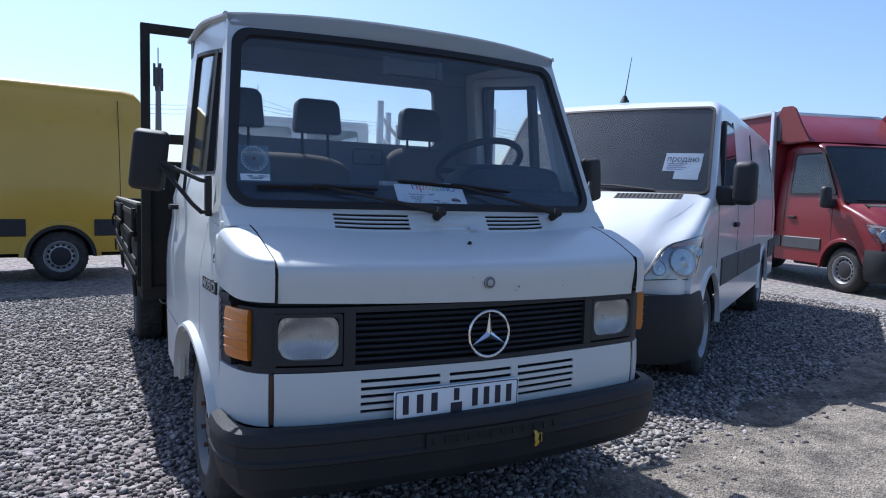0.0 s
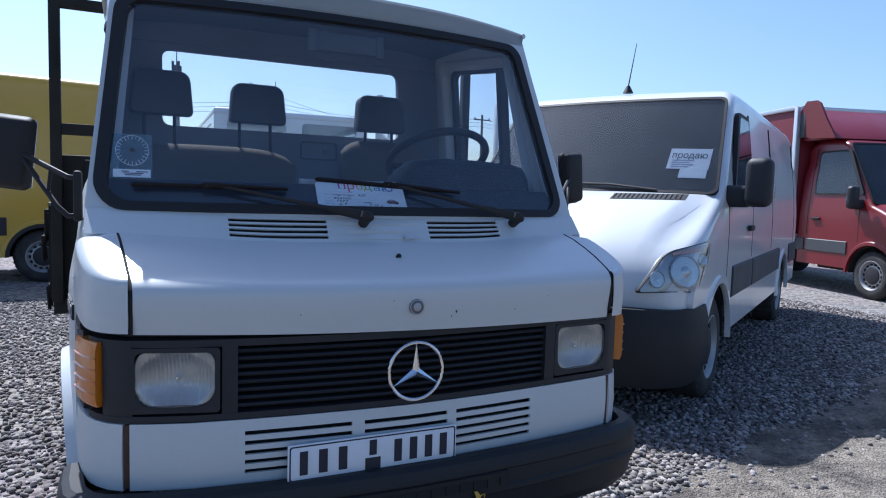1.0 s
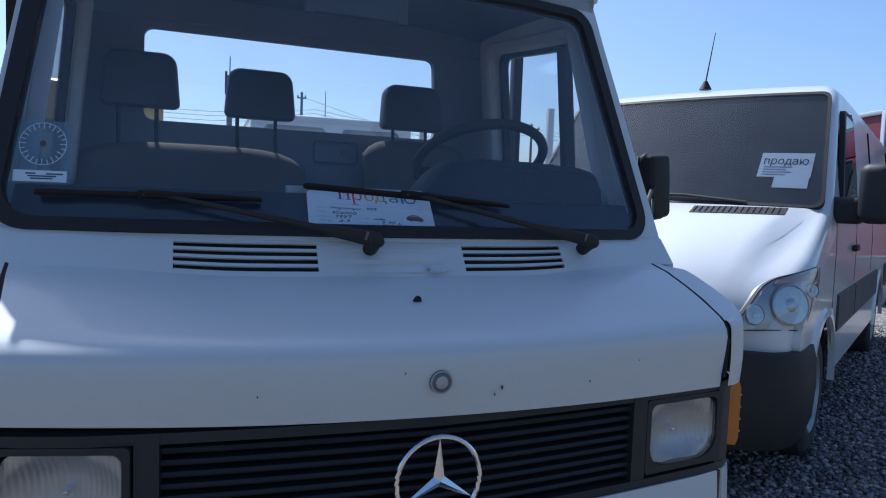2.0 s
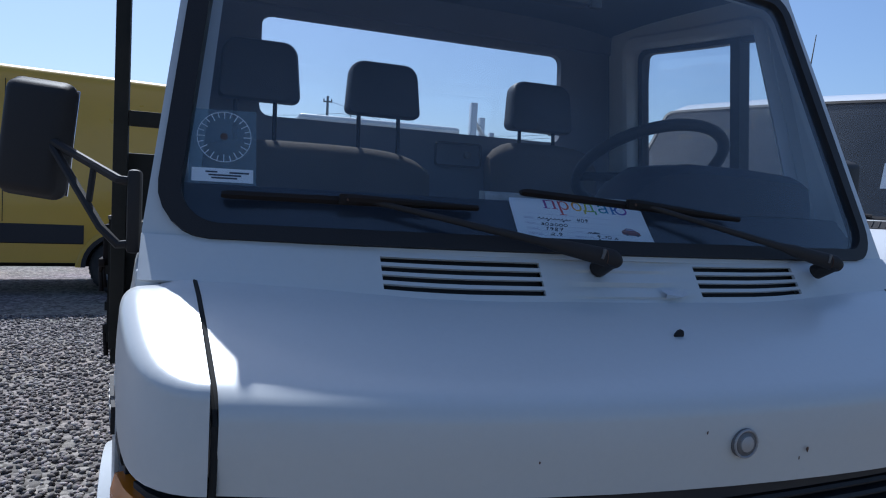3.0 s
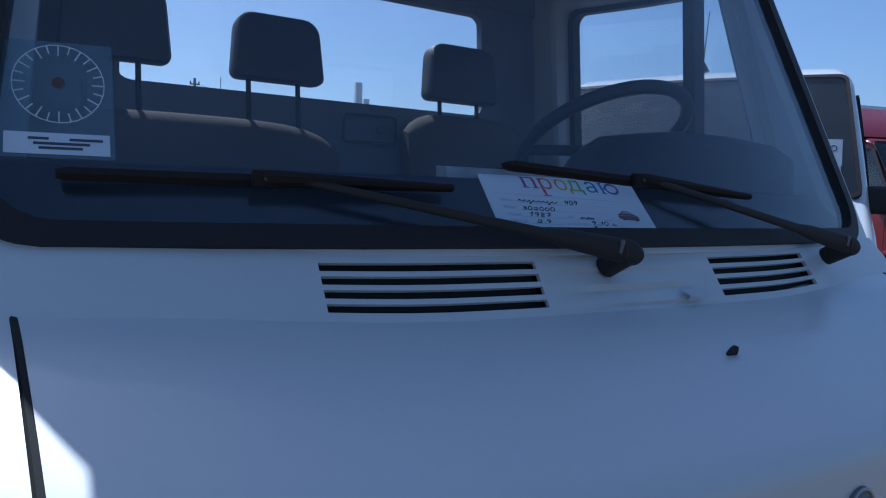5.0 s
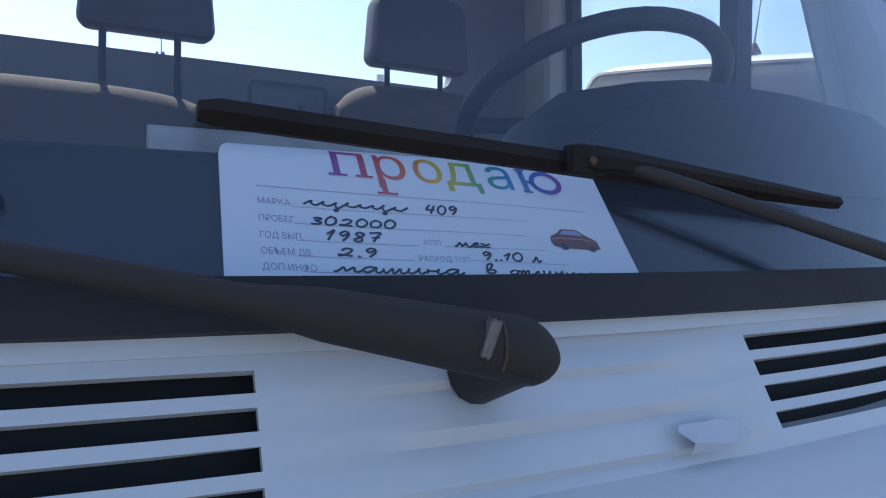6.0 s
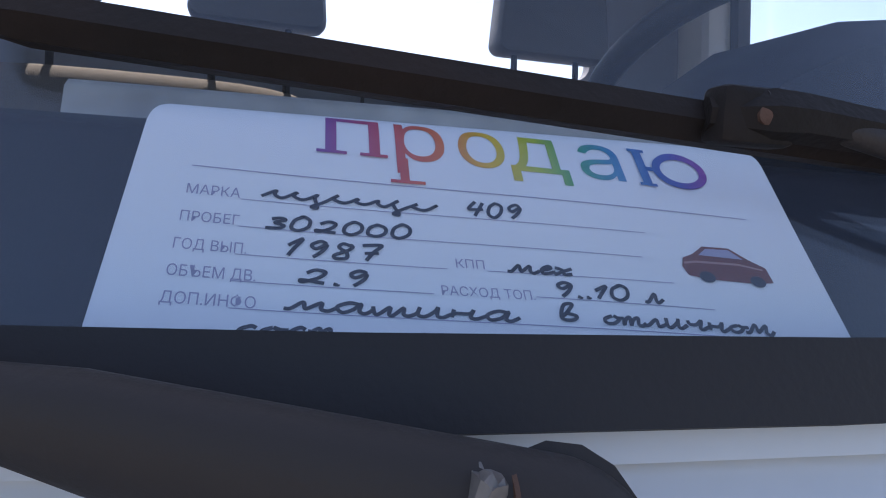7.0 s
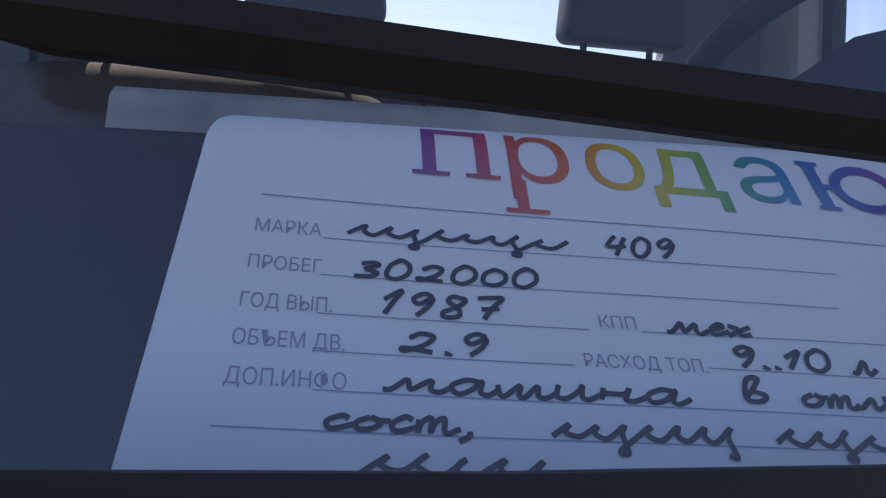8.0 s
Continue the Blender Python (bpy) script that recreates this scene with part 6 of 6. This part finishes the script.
def handwrite(text, x, s, tall, wide):
    """Writes a word in a loose hand: tall is the x-height, wide the whole width."""
    at, runs = 0.0, []
    for ch in text:
        if ch == " ":
            at += 0.7
            continue
        up, right = hand.uniform(0.85, 1.12), 0.0
        for line in PEN[ch]:
            moved = [(at + px + hand.uniform(-0.03, 0.03), py * up + hand.uniform(-0.04, 0.04)) for px, py in line]
            right = max([right] + [px for px, _ in line])
            runs.append(smooth_line(moved))
        at += right + (0.28 if ch in "0123456789" else 0.12 if ch in ".," else -0.02)
    for run in runs:
        pen_line(run, x, s, wide / at, tall, 0.0017)


def scrawl(x, s, tall, wide, n):
    """A word that cannot be read: uneven loops, hooks and a tail or two."""
    pts = []
    for k in range(n):
        u, h = (k + 0.2) / n, hand.uniform(0.75, 1.15)
        pts += [(u, 0.02 + hand.uniform(-0.1, 0.12)), (u + 0.55 / n, h), (u + hand.uniform(0.3, 0.6) / n, 0.45 * h)]
        if k % 4 == 2:
            pts += [(u + 0.8 / n, -0.9), (u + 0.5 / n, -0.8)]
    pen_line(smooth_line(pts), x, s, wide, tall, 0.0017)


scrawl(-0.1337, 0.0475, 0.0042, 0.079, 9)
for text, x, s, tall, w in (("409", -0.0436, 0.0530, 0.0054, 0.0262), ("302000", -0.1303, 0.0650, 0.0040, 0.0620), ("1987", -0.1224, 0.0788, 0.0048, 0.0410), ("2.9", -0.1154, 0.0920, 0.0042, 0.0280), ("мех", -0.0285, 0.0842, 0.0038, 0.0275), ("9..10 л", -0.0120, 0.0962, 0.0045, 0.0500), ("машина", -0.1189, 0.1046, 0.0040, 0.0900), ("в", -0.0121, 0.1080, 0.0048, 0.0080), ("отличном", 0.0071, 0.1095, 0.0042, 0.0790), ("сост,", -0.1367, 0.1160, 0.0040, 0.0420)):
    handwrite(text, x, s, tall, w)
scrawl(-0.0742, 0.1188, 0.0042, 0.056, 7)
scrawl(-0.0073, 0.1213, 0.0042, 0.052, 6)
scrawl(-0.128, 0.1280, 0.0055, 0.053, 5)
# small printed car picture, as plain shapes
CAR_RED = material("printed_dark_red", (0.16, 0.035, 0.03), 0.7)
CAR_PALE = material("printed_pale_red", (0.40, 0.20, 0.18), 0.7)
b = bmesh.new()
cap(b, [b.verts.new(paper_point(x, s, 0.0003) - SHEET_AT) for x, s in ((0.0545, 0.0775), (0.0565, 0.0725), (0.0625, 0.0700), (0.0690, 0.0652), (0.0830, 0.0655), (0.0910, 0.0720), (0.0985, 0.0765), (0.0990, 0.0850), (0.0900, 0.0860), (0.0640, 0.0845), (0.0560, 0.0825))])
part("printed_car", b, CAR_RED, sale_sheet, smooth=0)
b = bmesh.new()
cap(b, [b.verts.new(paper_point(x, s, 0.0006) - SHEET_AT) for x, s in ((0.0650, 0.0708), (0.0700, 0.0668), (0.0820, 0.0668), (0.0880, 0.0722))])
part("printed_car_glass", b, INK_GREY, sale_sheet, smooth=0)
for wx, ws in ((0.0650, 0.0835), (0.0905, 0.0850)):
    b = bmesh.new()
    cap(b, [b.verts.new(paper_point(wx + 0.0040 * math.cos(a), ws + 0.0032 * math.sin(a), 0.0007) - SHEET_AT) for a in np.linspace(0, 2 * math.pi, 15)[:-1]])
    part("printed_wheel", b, INK, sale_sheet, smooth=0)
b = bmesh.new()
cap(b, [b.verts.new(paper_point(x, s, 0.0006) - SHEET_AT) for x, s in ((0.0560, 0.0752), (0.0620, 0.0742), (0.0840, 0.0748), (0.0960, 0.0775), (0.0960, 0.0784), (0.0840, 0.0760), (0.0620, 0.0755), (0.0560, 0.0764))])
part("printed_highlight", b, CAR_PALE, sale_sheet, smooth=0)


# ---- asphalt, loose gravel ----
def asphalt_material():
    """Worn asphalt: pale dust in the hollows, dark bare patches, coarse grit."""
    m = bpy.data.materials.new("old_dusty_asphalt")
    m.use_nodes = True
    n, l = m.node_tree.nodes, m.node_tree.links
    p = n["Principled BSDF"]
    p.inputs["Roughness"].default_value, p.inputs["Specular IOR Level"].default_value = 0.9, 0.2
    co, big, fine, grit = n.new("ShaderNodeTexCoord"), n.new("ShaderNodeTexNoise"), n.new("ShaderNodeTexNoise"), n.new("ShaderNodeTexVoronoi")
    big.inputs["Scale"].default_value, big.inputs["Detail"].default_value, big.inputs["Roughness"].default_value = 3.2, 12, 0.74
    fine.inputs["Scale"].default_value, fine.inputs["Detail"].default_value, fine.inputs["Roughness"].default_value = 45, 6, 0.7
    grit.inputs["Scale"].default_value = 85
    for t in (big, fine, grit):
        l.new(co.outputs["Object"], t.inputs["Vector"])
    ramp = n.new("ShaderNodeValToRGB")
    ramp.color_ramp.elements[0].position, ramp.color_ramp.elements[0].color = 0.40, (0.115, 0.100, 0.086, 1)
    ramp.color_ramp.elements[1].position, ramp.color_ramp.elements[1].color = 0.58, (0.285, 0.245, 0.200, 1)
    l.new(big.outputs["Fac"], ramp.inputs["Fac"])
    span = n.new("ShaderNodeMapRange")
    span.inputs["From Min"].default_value, span.inputs["From Max"].default_value = 0.34, 0.66
    span.inputs["To Min"].default_value, span.inputs["To Max"].default_value = 0.55, 1.30
    l.new(fine.outputs["Fac"], span.inputs["Value"])
    mul = n.new("ShaderNodeMix")
    mul.data_type, mul.blend_type = "RGBA", "MULTIPLY"
    mul.inputs["Factor"].default_value = 1.0
    l.new(ramp.outputs["Color"], mul.inputs["A"]), l.new(span.outputs["Result"], mul.inputs["B"])
    l.new(mul.outputs["Result"], p.inputs["Base Color"])
    add, bump = n.new("ShaderNodeMath"), n.new("ShaderNodeBump")
    add.operation = "ADD"
    l.new(fine.outputs["Fac"], add.inputs[0]), l.new(grit.outputs["Distance"], add.inputs[1])
    bump.inputs["Strength"].default_value, bump.inputs["Distance"].default_value = 1.0, 0.012
    l.new(add.outputs["Value"], bump.inputs["Height"]), l.new(bump.outputs["Normal"], p.inputs["Normal"])
    return m


ASPHALT = asphalt_material()


def kerb_line(x):
    """Where the gravel ends and the asphalt begins."""
    y = 0.30 + (0.45 if x < 0.8 else 0.325) * (x - 0.8)
    y = max(y, -1.6)
    return y + 0.05 * math.sin(3.1 * x) + 0.03 * math.sin(7.7 * x + 1) + 0.015 * math.sin(19 * x)


bm = bmesh.new()
xs_a = [-120, -40, -12, -6] + list(np.linspace(-3, 9, 150)) + [12, 20, 40, 120]
near = [bm.verts.new((x, kerb_line(x), 0.006)) for x in xs_a]
far_ = [bm.verts.new((x, -60, 0.006)) for x in xs_a]
for k in range(len(xs_a) - 1):
    bm.faces.new((near[k], near[k + 1], far_[k + 1], far_[k]))
tagged(part("asphalt_lane", bm, ASPHALT, None, "old grey asphalt lane with dust and dark patches", smooth=0), "", "road", "", "structure")

STONE = bpy.data.materials.new("crushed_stone")
STONE.use_nodes = True
sn, sl = STONE.node_tree.nodes, STONE.node_tree.links
geo, ramp, tex, tco, mixs = sn.new("ShaderNodeNewGeometry"), sn.new("ShaderNodeValToRGB"), sn.new("ShaderNodeTexNoise"), sn.new("ShaderNodeTexCoord"), sn.new("ShaderNodeMix")
ramp.color_ramp.elements[0].color, ramp.color_ramp.elements[1].color = (0.088, 0.077, 0.073, 1), (0.51, 0.455, 0.425, 1)
mid_ = ramp.color_ramp.elements.new(0.55)
mid_.color = (0.236, 0.208, 0.195, 1)
tex.inputs["Scale"].default_value, tex.inputs["Detail"].default_value = 90, 4
mixs.data_type, mixs.blend_type = "RGBA", "MULTIPLY"
mixs.inputs["Factor"].default_value = 0.4
sl.new(geo.outputs["Random Per Island"], ramp.inputs["Fac"]), sl.new(tco.outputs["Object"], tex.inputs["Vector"])
sl.new(ramp.outputs["Color"], mixs.inputs["A"]), sl.new(tex.outputs["Color"], mixs.inputs["B"])
sl.new(mixs.outputs["Result"], sn["Principled BSDF"].inputs["Base Color"])
sn["Principled BSDF"].inputs["Roughness"].default_value = 0.9


def stones(name, spots, label):
    """Angular stones, each a squashed, dented icosahedron, in one mesh."""
    rng = np.random.default_rng(5)
    ico = bmesh.new()
    bmesh.ops.create_icosphere(ico, subdivisions=1, radius=1)
    base = np.array([v.co for v in ico.verts])
    faces = np.array([[v.index for v in f.verts] for f in ico.faces])
    ico.free()
    n = len(spots)
    size = rng.uniform(0.007, 0.0185, (n, 1, 1)) * np.array([1.25, 1.0, 0.7])[None, None, :]
    dent = rng.uniform(0.72, 1.18, (n, len(base), 1))
    ang = rng.uniform(0, 2 * math.pi, n)
    tilt_ = rng.normal(0, 0.45, n)
    pts = base[None] * dent * size
    c, s = np.cos(tilt_)[:, None], np.sin(tilt_)[:, None]
    pts = np.stack([pts[..., 0] * c - pts[..., 2] * s, pts[..., 1], pts[..., 0] * s + pts[..., 2] * c], -1)
    c, s = np.cos(ang)[:, None], np.sin(ang)[:, None]
    pts = np.stack([pts[..., 0] * c - pts[..., 1] * s, pts[..., 0] * s + pts[..., 1] * c, pts[..., 2]], -1)
    lift = size[:, 0, 2] * rng.uniform(0.25, 0.9, n)
    pts[..., 0] += spots[:, 0:1]
    pts[..., 1] += spots[:, 1:2]
    pts[..., 2] += lift[:, None]
    idx = (faces[None] + (np.arange(n) * len(base))[:, None, None]).reshape(-1, 3)
    me = bpy.data.meshes.new(name)
    me.vertices.add(n * len(base))
    me.vertices.foreach_set("co", pts.astype(np.float32).ravel())
    me.loops.add(idx.size)
    me.loops.foreach_set("vertex_index", idx.astype(np.int32).ravel())
    me.polygons.add(len(idx))
    me.polygons.foreach_set("loop_start", np.arange(0, idx.size, 3, dtype=np.int32))
    me.update(calc_edges=True)
    me.materials.append(STONE)
    return tagged(new(name, me), label, "gravel", "", "stuff")


rng = np.random.default_rng(3)
zone_l = np.column_stack([rng.uniform(-3.6, 0.6, 42000), rng.uniform(0.0, 1, 42000) ** 1.35 * 7.0 - 0.1])
zone_r = np.column_stack([rng.uniform(0.5, 7.5, 42000), rng.uniform(0, 1, 42000)])
zone_r[:, 1] = np.array([kerb_line(x) for x in zone_r[:, 0]]) - 0.06 + zone_r[:, 1] ** 1.2 * 4.2
spots = np.concatenate([zone_l, zone_r])
spots = spots[[y > kerb_line(x) - 0.07 * (i % 7 == 0) for i, (x, y) in enumerate(spots)]]
stones("gravel", spots, "loose grey crushed stones")
loose = np.column_stack([rng.uniform(0.4, 6, 500), np.zeros(500)])
loose[:, 1] = np.array([kerb_line(x) for x in loose[:, 0]]) - rng.uniform(0, 1, 500) ** 2 * 0.5
stones("scattered_stones", loose, "single stones strewn over the asphalt edge")

# ---- vehicles and poles behind ----
bus = thing("white_minibus", "white minibus with see-through windows behind the flatbed", "minibus", "parked vans", at=(0, 0, 0))
BX0, BX1, BY0, BY1, BTOP = 0.20, 2.52, 8.6, 13.2, 2.50


def wall_with_windows(parent, place, a0, a1, z0, z1, wins, thick):
    """A wall split at its windows into frames, each with its pane."""
    cuts = [a0] + [(u[1] + v[0]) / 2 for u, v in zip(wins, wins[1:])] + [a1]
    for (w0, w1, wz0, wz1), c0, c1 in zip(wins, cuts, cuts[1:]):
        o = fillet([(c0, z0), (c1, z0), (c1, z1), (c0, z1)], 0.01, 3, 3)
        i = fillet([(w0, wz0), (w1, wz0), (w1, wz1), (w0, wz1)], 0.07, 3, 3)
        part("wall_panel", ring(bmesh.new(), o, i, place, thick=thick), VAN_WHITE, parent)
        part("window_pane", sheet(bmesh.new(), i, lambda a, b_, d: place(a, b_, d - 0.015), rings=2), VAN_GLASS, parent)


mid_x = (BX0 + BX1) / 2
wall_with_windows(bus, lambda a, b_, d: (a, BY0 - d, b_), BX0, BX1, 0.45, BTOP - 0.10, [(BX0 + 0.18, mid_x - 0.12, 1.62, 2.34), (mid_x + 0.12, BX1 - 0.18, 1.62, 2.34)], 0.05)
wall_with_windows(bus, lambda a, b_, d: (a, BY1 + d, b_), BX0, BX1, 0.45, BTOP - 0.10, [(BX0 + 0.14, BX1 - 0.14, 1.40, 2.30)], 0.05)
for sx, xx in ((-1, BX0), (1, BX1)):
    wall_with_windows(bus, lambda a, b_, d: (xx + sx * d, a, b_), BY0 + 0.06, BY1 - 0.06, 0.45, BTOP - 0.10, [(9.0, 10.2, 1.55, 2.30), (10.45, 11.6, 1.55, 2.30), (11.85, 12.8, 1.45, 2.30)], 0.05)
part("roof", box(bmesh.new(), (mid_x, (BY0 + BY1) / 2, BTOP - 0.06), (BX1 - BX0 + 0.02, BY1 - BY0 + 0.02, 0.12), 0.055, 4), VAN_WHITE, bus)
part("floor", box(bmesh.new(), (mid_x, (BY0 + BY1) / 2, 0.5), (BX1 - BX0 - 0.1, BY1 - BY0 - 0.2, 0.1), 0.02), DARK, bus)
for sx in (BX0 + 0.16, BX1 - 0.16):
    for yy in (BY0 + 1.0, BY1 - 1.0):
        wheel("wheel", bus, pose(sx, yy, 0.345) @ pose(0, 0, 0, 0, 0, 0 if sx < mid_x else 180), r=0.345)

rack = thing("stake_trailer", "white stake trailer with tall posts and rails", "trailer")
for xx, yy in ((2.68, 8.5), (3.35, 9.9), (4.3, 11.8), (4.7, 8.3)):
    part("post", box(bmesh.new(), (xx, yy, 1.72), (0.10, 0.10, 2.28), 0.012), VAN_WHITE, rack)
for z in (2.60, 2.25, 1.9):
    part("rail", tube(bmesh.new(), [(2.70, 8.5, z), (4.3, 11.8, z - 0.02)], 0.035, 8), VAN_WHITE, rack)
part("deck", bars(bmesh.new(), [[(x, y, 0.62), (x, y, 0.74), (x + 2.0, y - 0.1, 0.74), (x + 2.0, y - 0.1, 0.62)] for x, y in ((2.62, 8.45), (4.4, 12.0))]), BED, rack)
for xx, yy in ((3.1, 9.5), (4.9, 9.5)):
    wheel("wheel", rack, pose(xx + 0.2, yy + 0.6, 0.345), r=0.345)

POLE = material("weathered_pole", (0.16, 0.15, 0.14), 0.85, grain=0.4, grain_scale=20, stain=0.4, stain_scale=2)
mast = thing("telecom_mast", "grey telecom mast with antenna panels", "mast", at=(1.7, 60, 0))
part("shaft", tube(bmesh.new(), [(0, 0, 0), (0, 0, 11.0)], [0.32, 0.20], 12), STEEL, mast)
for k in range(6):
    a = k * math.pi / 3
    part("antenna_panel", box(bmesh.new(), (0.30 * math.cos(a), 0.30 * math.sin(a), 10.6 + 0.35 * (k % 2)), (0.20, 0.14, 1.9), 0.03), GREY_TRIM, mast)
part("spike", tube(bmesh.new(), [(0, 0, 11.0), (0, 0, 13.2)], 0.05, 6), STEEL, mast)
poles = ((7.8, 60.0, 10.7, 0.8), (30.6, 60.0, 9.6, 1.9), (52.0, 60.0, 9.6, 1.9), (-14.0, 60.0, 9.6, 1.9))
for px, py, ph, arm in poles:
    pole = thing("utility_pole", "weathered utility pole with a crossarm", "pole", "utility poles", at=(px, py, 0))
    part("shaft", tube(bmesh.new(), [(0, 0, 0), (0, 0, ph)], [0.17, 0.11], 10), POLE, pole)
    part("crossarm", box(bmesh.new(), (0, 0, ph - 0.5), (arm, 0.12, 0.12), 0.02), POLE, pole)
    for dx in (-0.42 * arm, 0, 0.42 * arm):
        part("insulator", lathe(bmesh.new(), [(0, 0.05), (0.12, 0.07), (0.2, 0.03)], 8, pose(dx, 0, ph - 0.44, 0, -90, 0)), POLE, pole)
rod = thing("antenna_pole", "thin grey rod aerial on a mast", "pole", at=(9.9, 60, 0))
part("shaft", tube(bmesh.new(), [(0, 0, 0), (0, 0, 8.2)], 0.09, 8), POLE, rod)
part("rod", tube(bmesh.new(), [(0, 0, 8.2), (0, 0, 11.0)], [0.05, 0.03], 6), STEEL, rod)
for k, dz in enumerate((0.0, 0.35, 0.75)):
    wire = tube(bmesh.new(), [(-60 + 3 * j, 60.13, 9.3 - dz - 0.9 * (1 - ((-60 + 3 * j - 9) / 21.6 % 1 * 2 - 1) ** 2)) for j in range(54)], 0.017, 5)
    tagged(part("power_line", wire, RUBBER, None, "thin black power line between the poles"), "", "cable", "power lines")
wire = tube(bmesh.new(), [(7.8 + 0.75 * j, 59.9, 10.3 - 0.16 * j - 0.35 * math.sin(j / 22 * math.pi)) for j in range(23)], 0.014, 5)
tagged(part("power_line", wire, RUBBER, None, "thin black cable sloping down towards a building"), "", "cable", "power lines")

# far parked cars and a low hedge of trees close the lot
FAR_GREEN = material("far_foliage", (0.05, 0.075, 0.035), 0.95, grain=0.5, grain_scale=1.5, stain=0.6, stain_scale=0.2, spec=0.1)
rng2 = random.Random(4)
bm = bmesh.new()
for k in range(900):
    a = rng2.uniform(0, 2 * math.pi)
    d = rng2.uniform(150, 185)
    r = rng2.uniform(1.0, 2.6)
    m = Matrix.Translation((d * math.sin(a), d * math.cos(a), rng2.uniform(0.2, 3.4))) @ Matrix.Diagonal((r * 1.5, r, r * rng2.uniform(0.7, 1.4), 1)) @ pose(0, 0, 0, rng2.uniform(0, 360), rng2.uniform(0, 360), 0)
    bmesh.ops.create_icosphere(bm, subdivisions=1, radius=1, matrix=m)
tagged(part("far_woods", bm, FAR_GREEN, None, "far dark green belt of trees", smooth=0), "", "woods", "", "stuff")

# for-sale sheets behind the van's windscreen
vs_sheet = thing("van_sale_sheet", "white printed for-sale sheet behind the van windscreen", "paper")
vroot = turned((1.40, 1.80), -56.6)


def van_glass_point(x, t, d):
    return vroot @ Vector(wshape(x, t, d))


for name, x0, x1, t0, t1, d in (("page", 0.555, 0.835, 0.235, 0.445, -0.016), ("slip", 0.65, 0.83, 0.145, 0.245, -0.015)):
    part(name, bars(bmesh.new(), [[van_glass_point(x, t, dd) for t, dd in ((t0, d), (t1, d), (t1, d + 0.001), (t0, d + 0.001))] for x in np.linspace(x0, x1, 4)]), PAPER, vs_sheet)
head_ob = words("heading", "продаю", 0.085, INK, vs_sheet, Matrix())
xs_h = [v.co.x for v in head_ob.data.vertices]
for v in head_ob.data.vertices:
    v.co = van_glass_point(0.575 + 0.235 * (v.co.x - min(xs_h)) / (max(xs_h) - min(xs_h)), 0.345 + v.co.y / 0.95, -0.0135)
for k in range(4):
    t = 0.252 + 0.022 * k
    part("text_bar", bars(bmesh.new(), [[van_glass_point(x, t + dt, dd) for dt, dd in ((0, -0.0138), (0.008, -0.0138), (0.008, -0.0132), (0, -0.0132))] for x in (0.58, 0.70 + 0.03 * (k % 2))]), INK_GREY, vs_sheet)
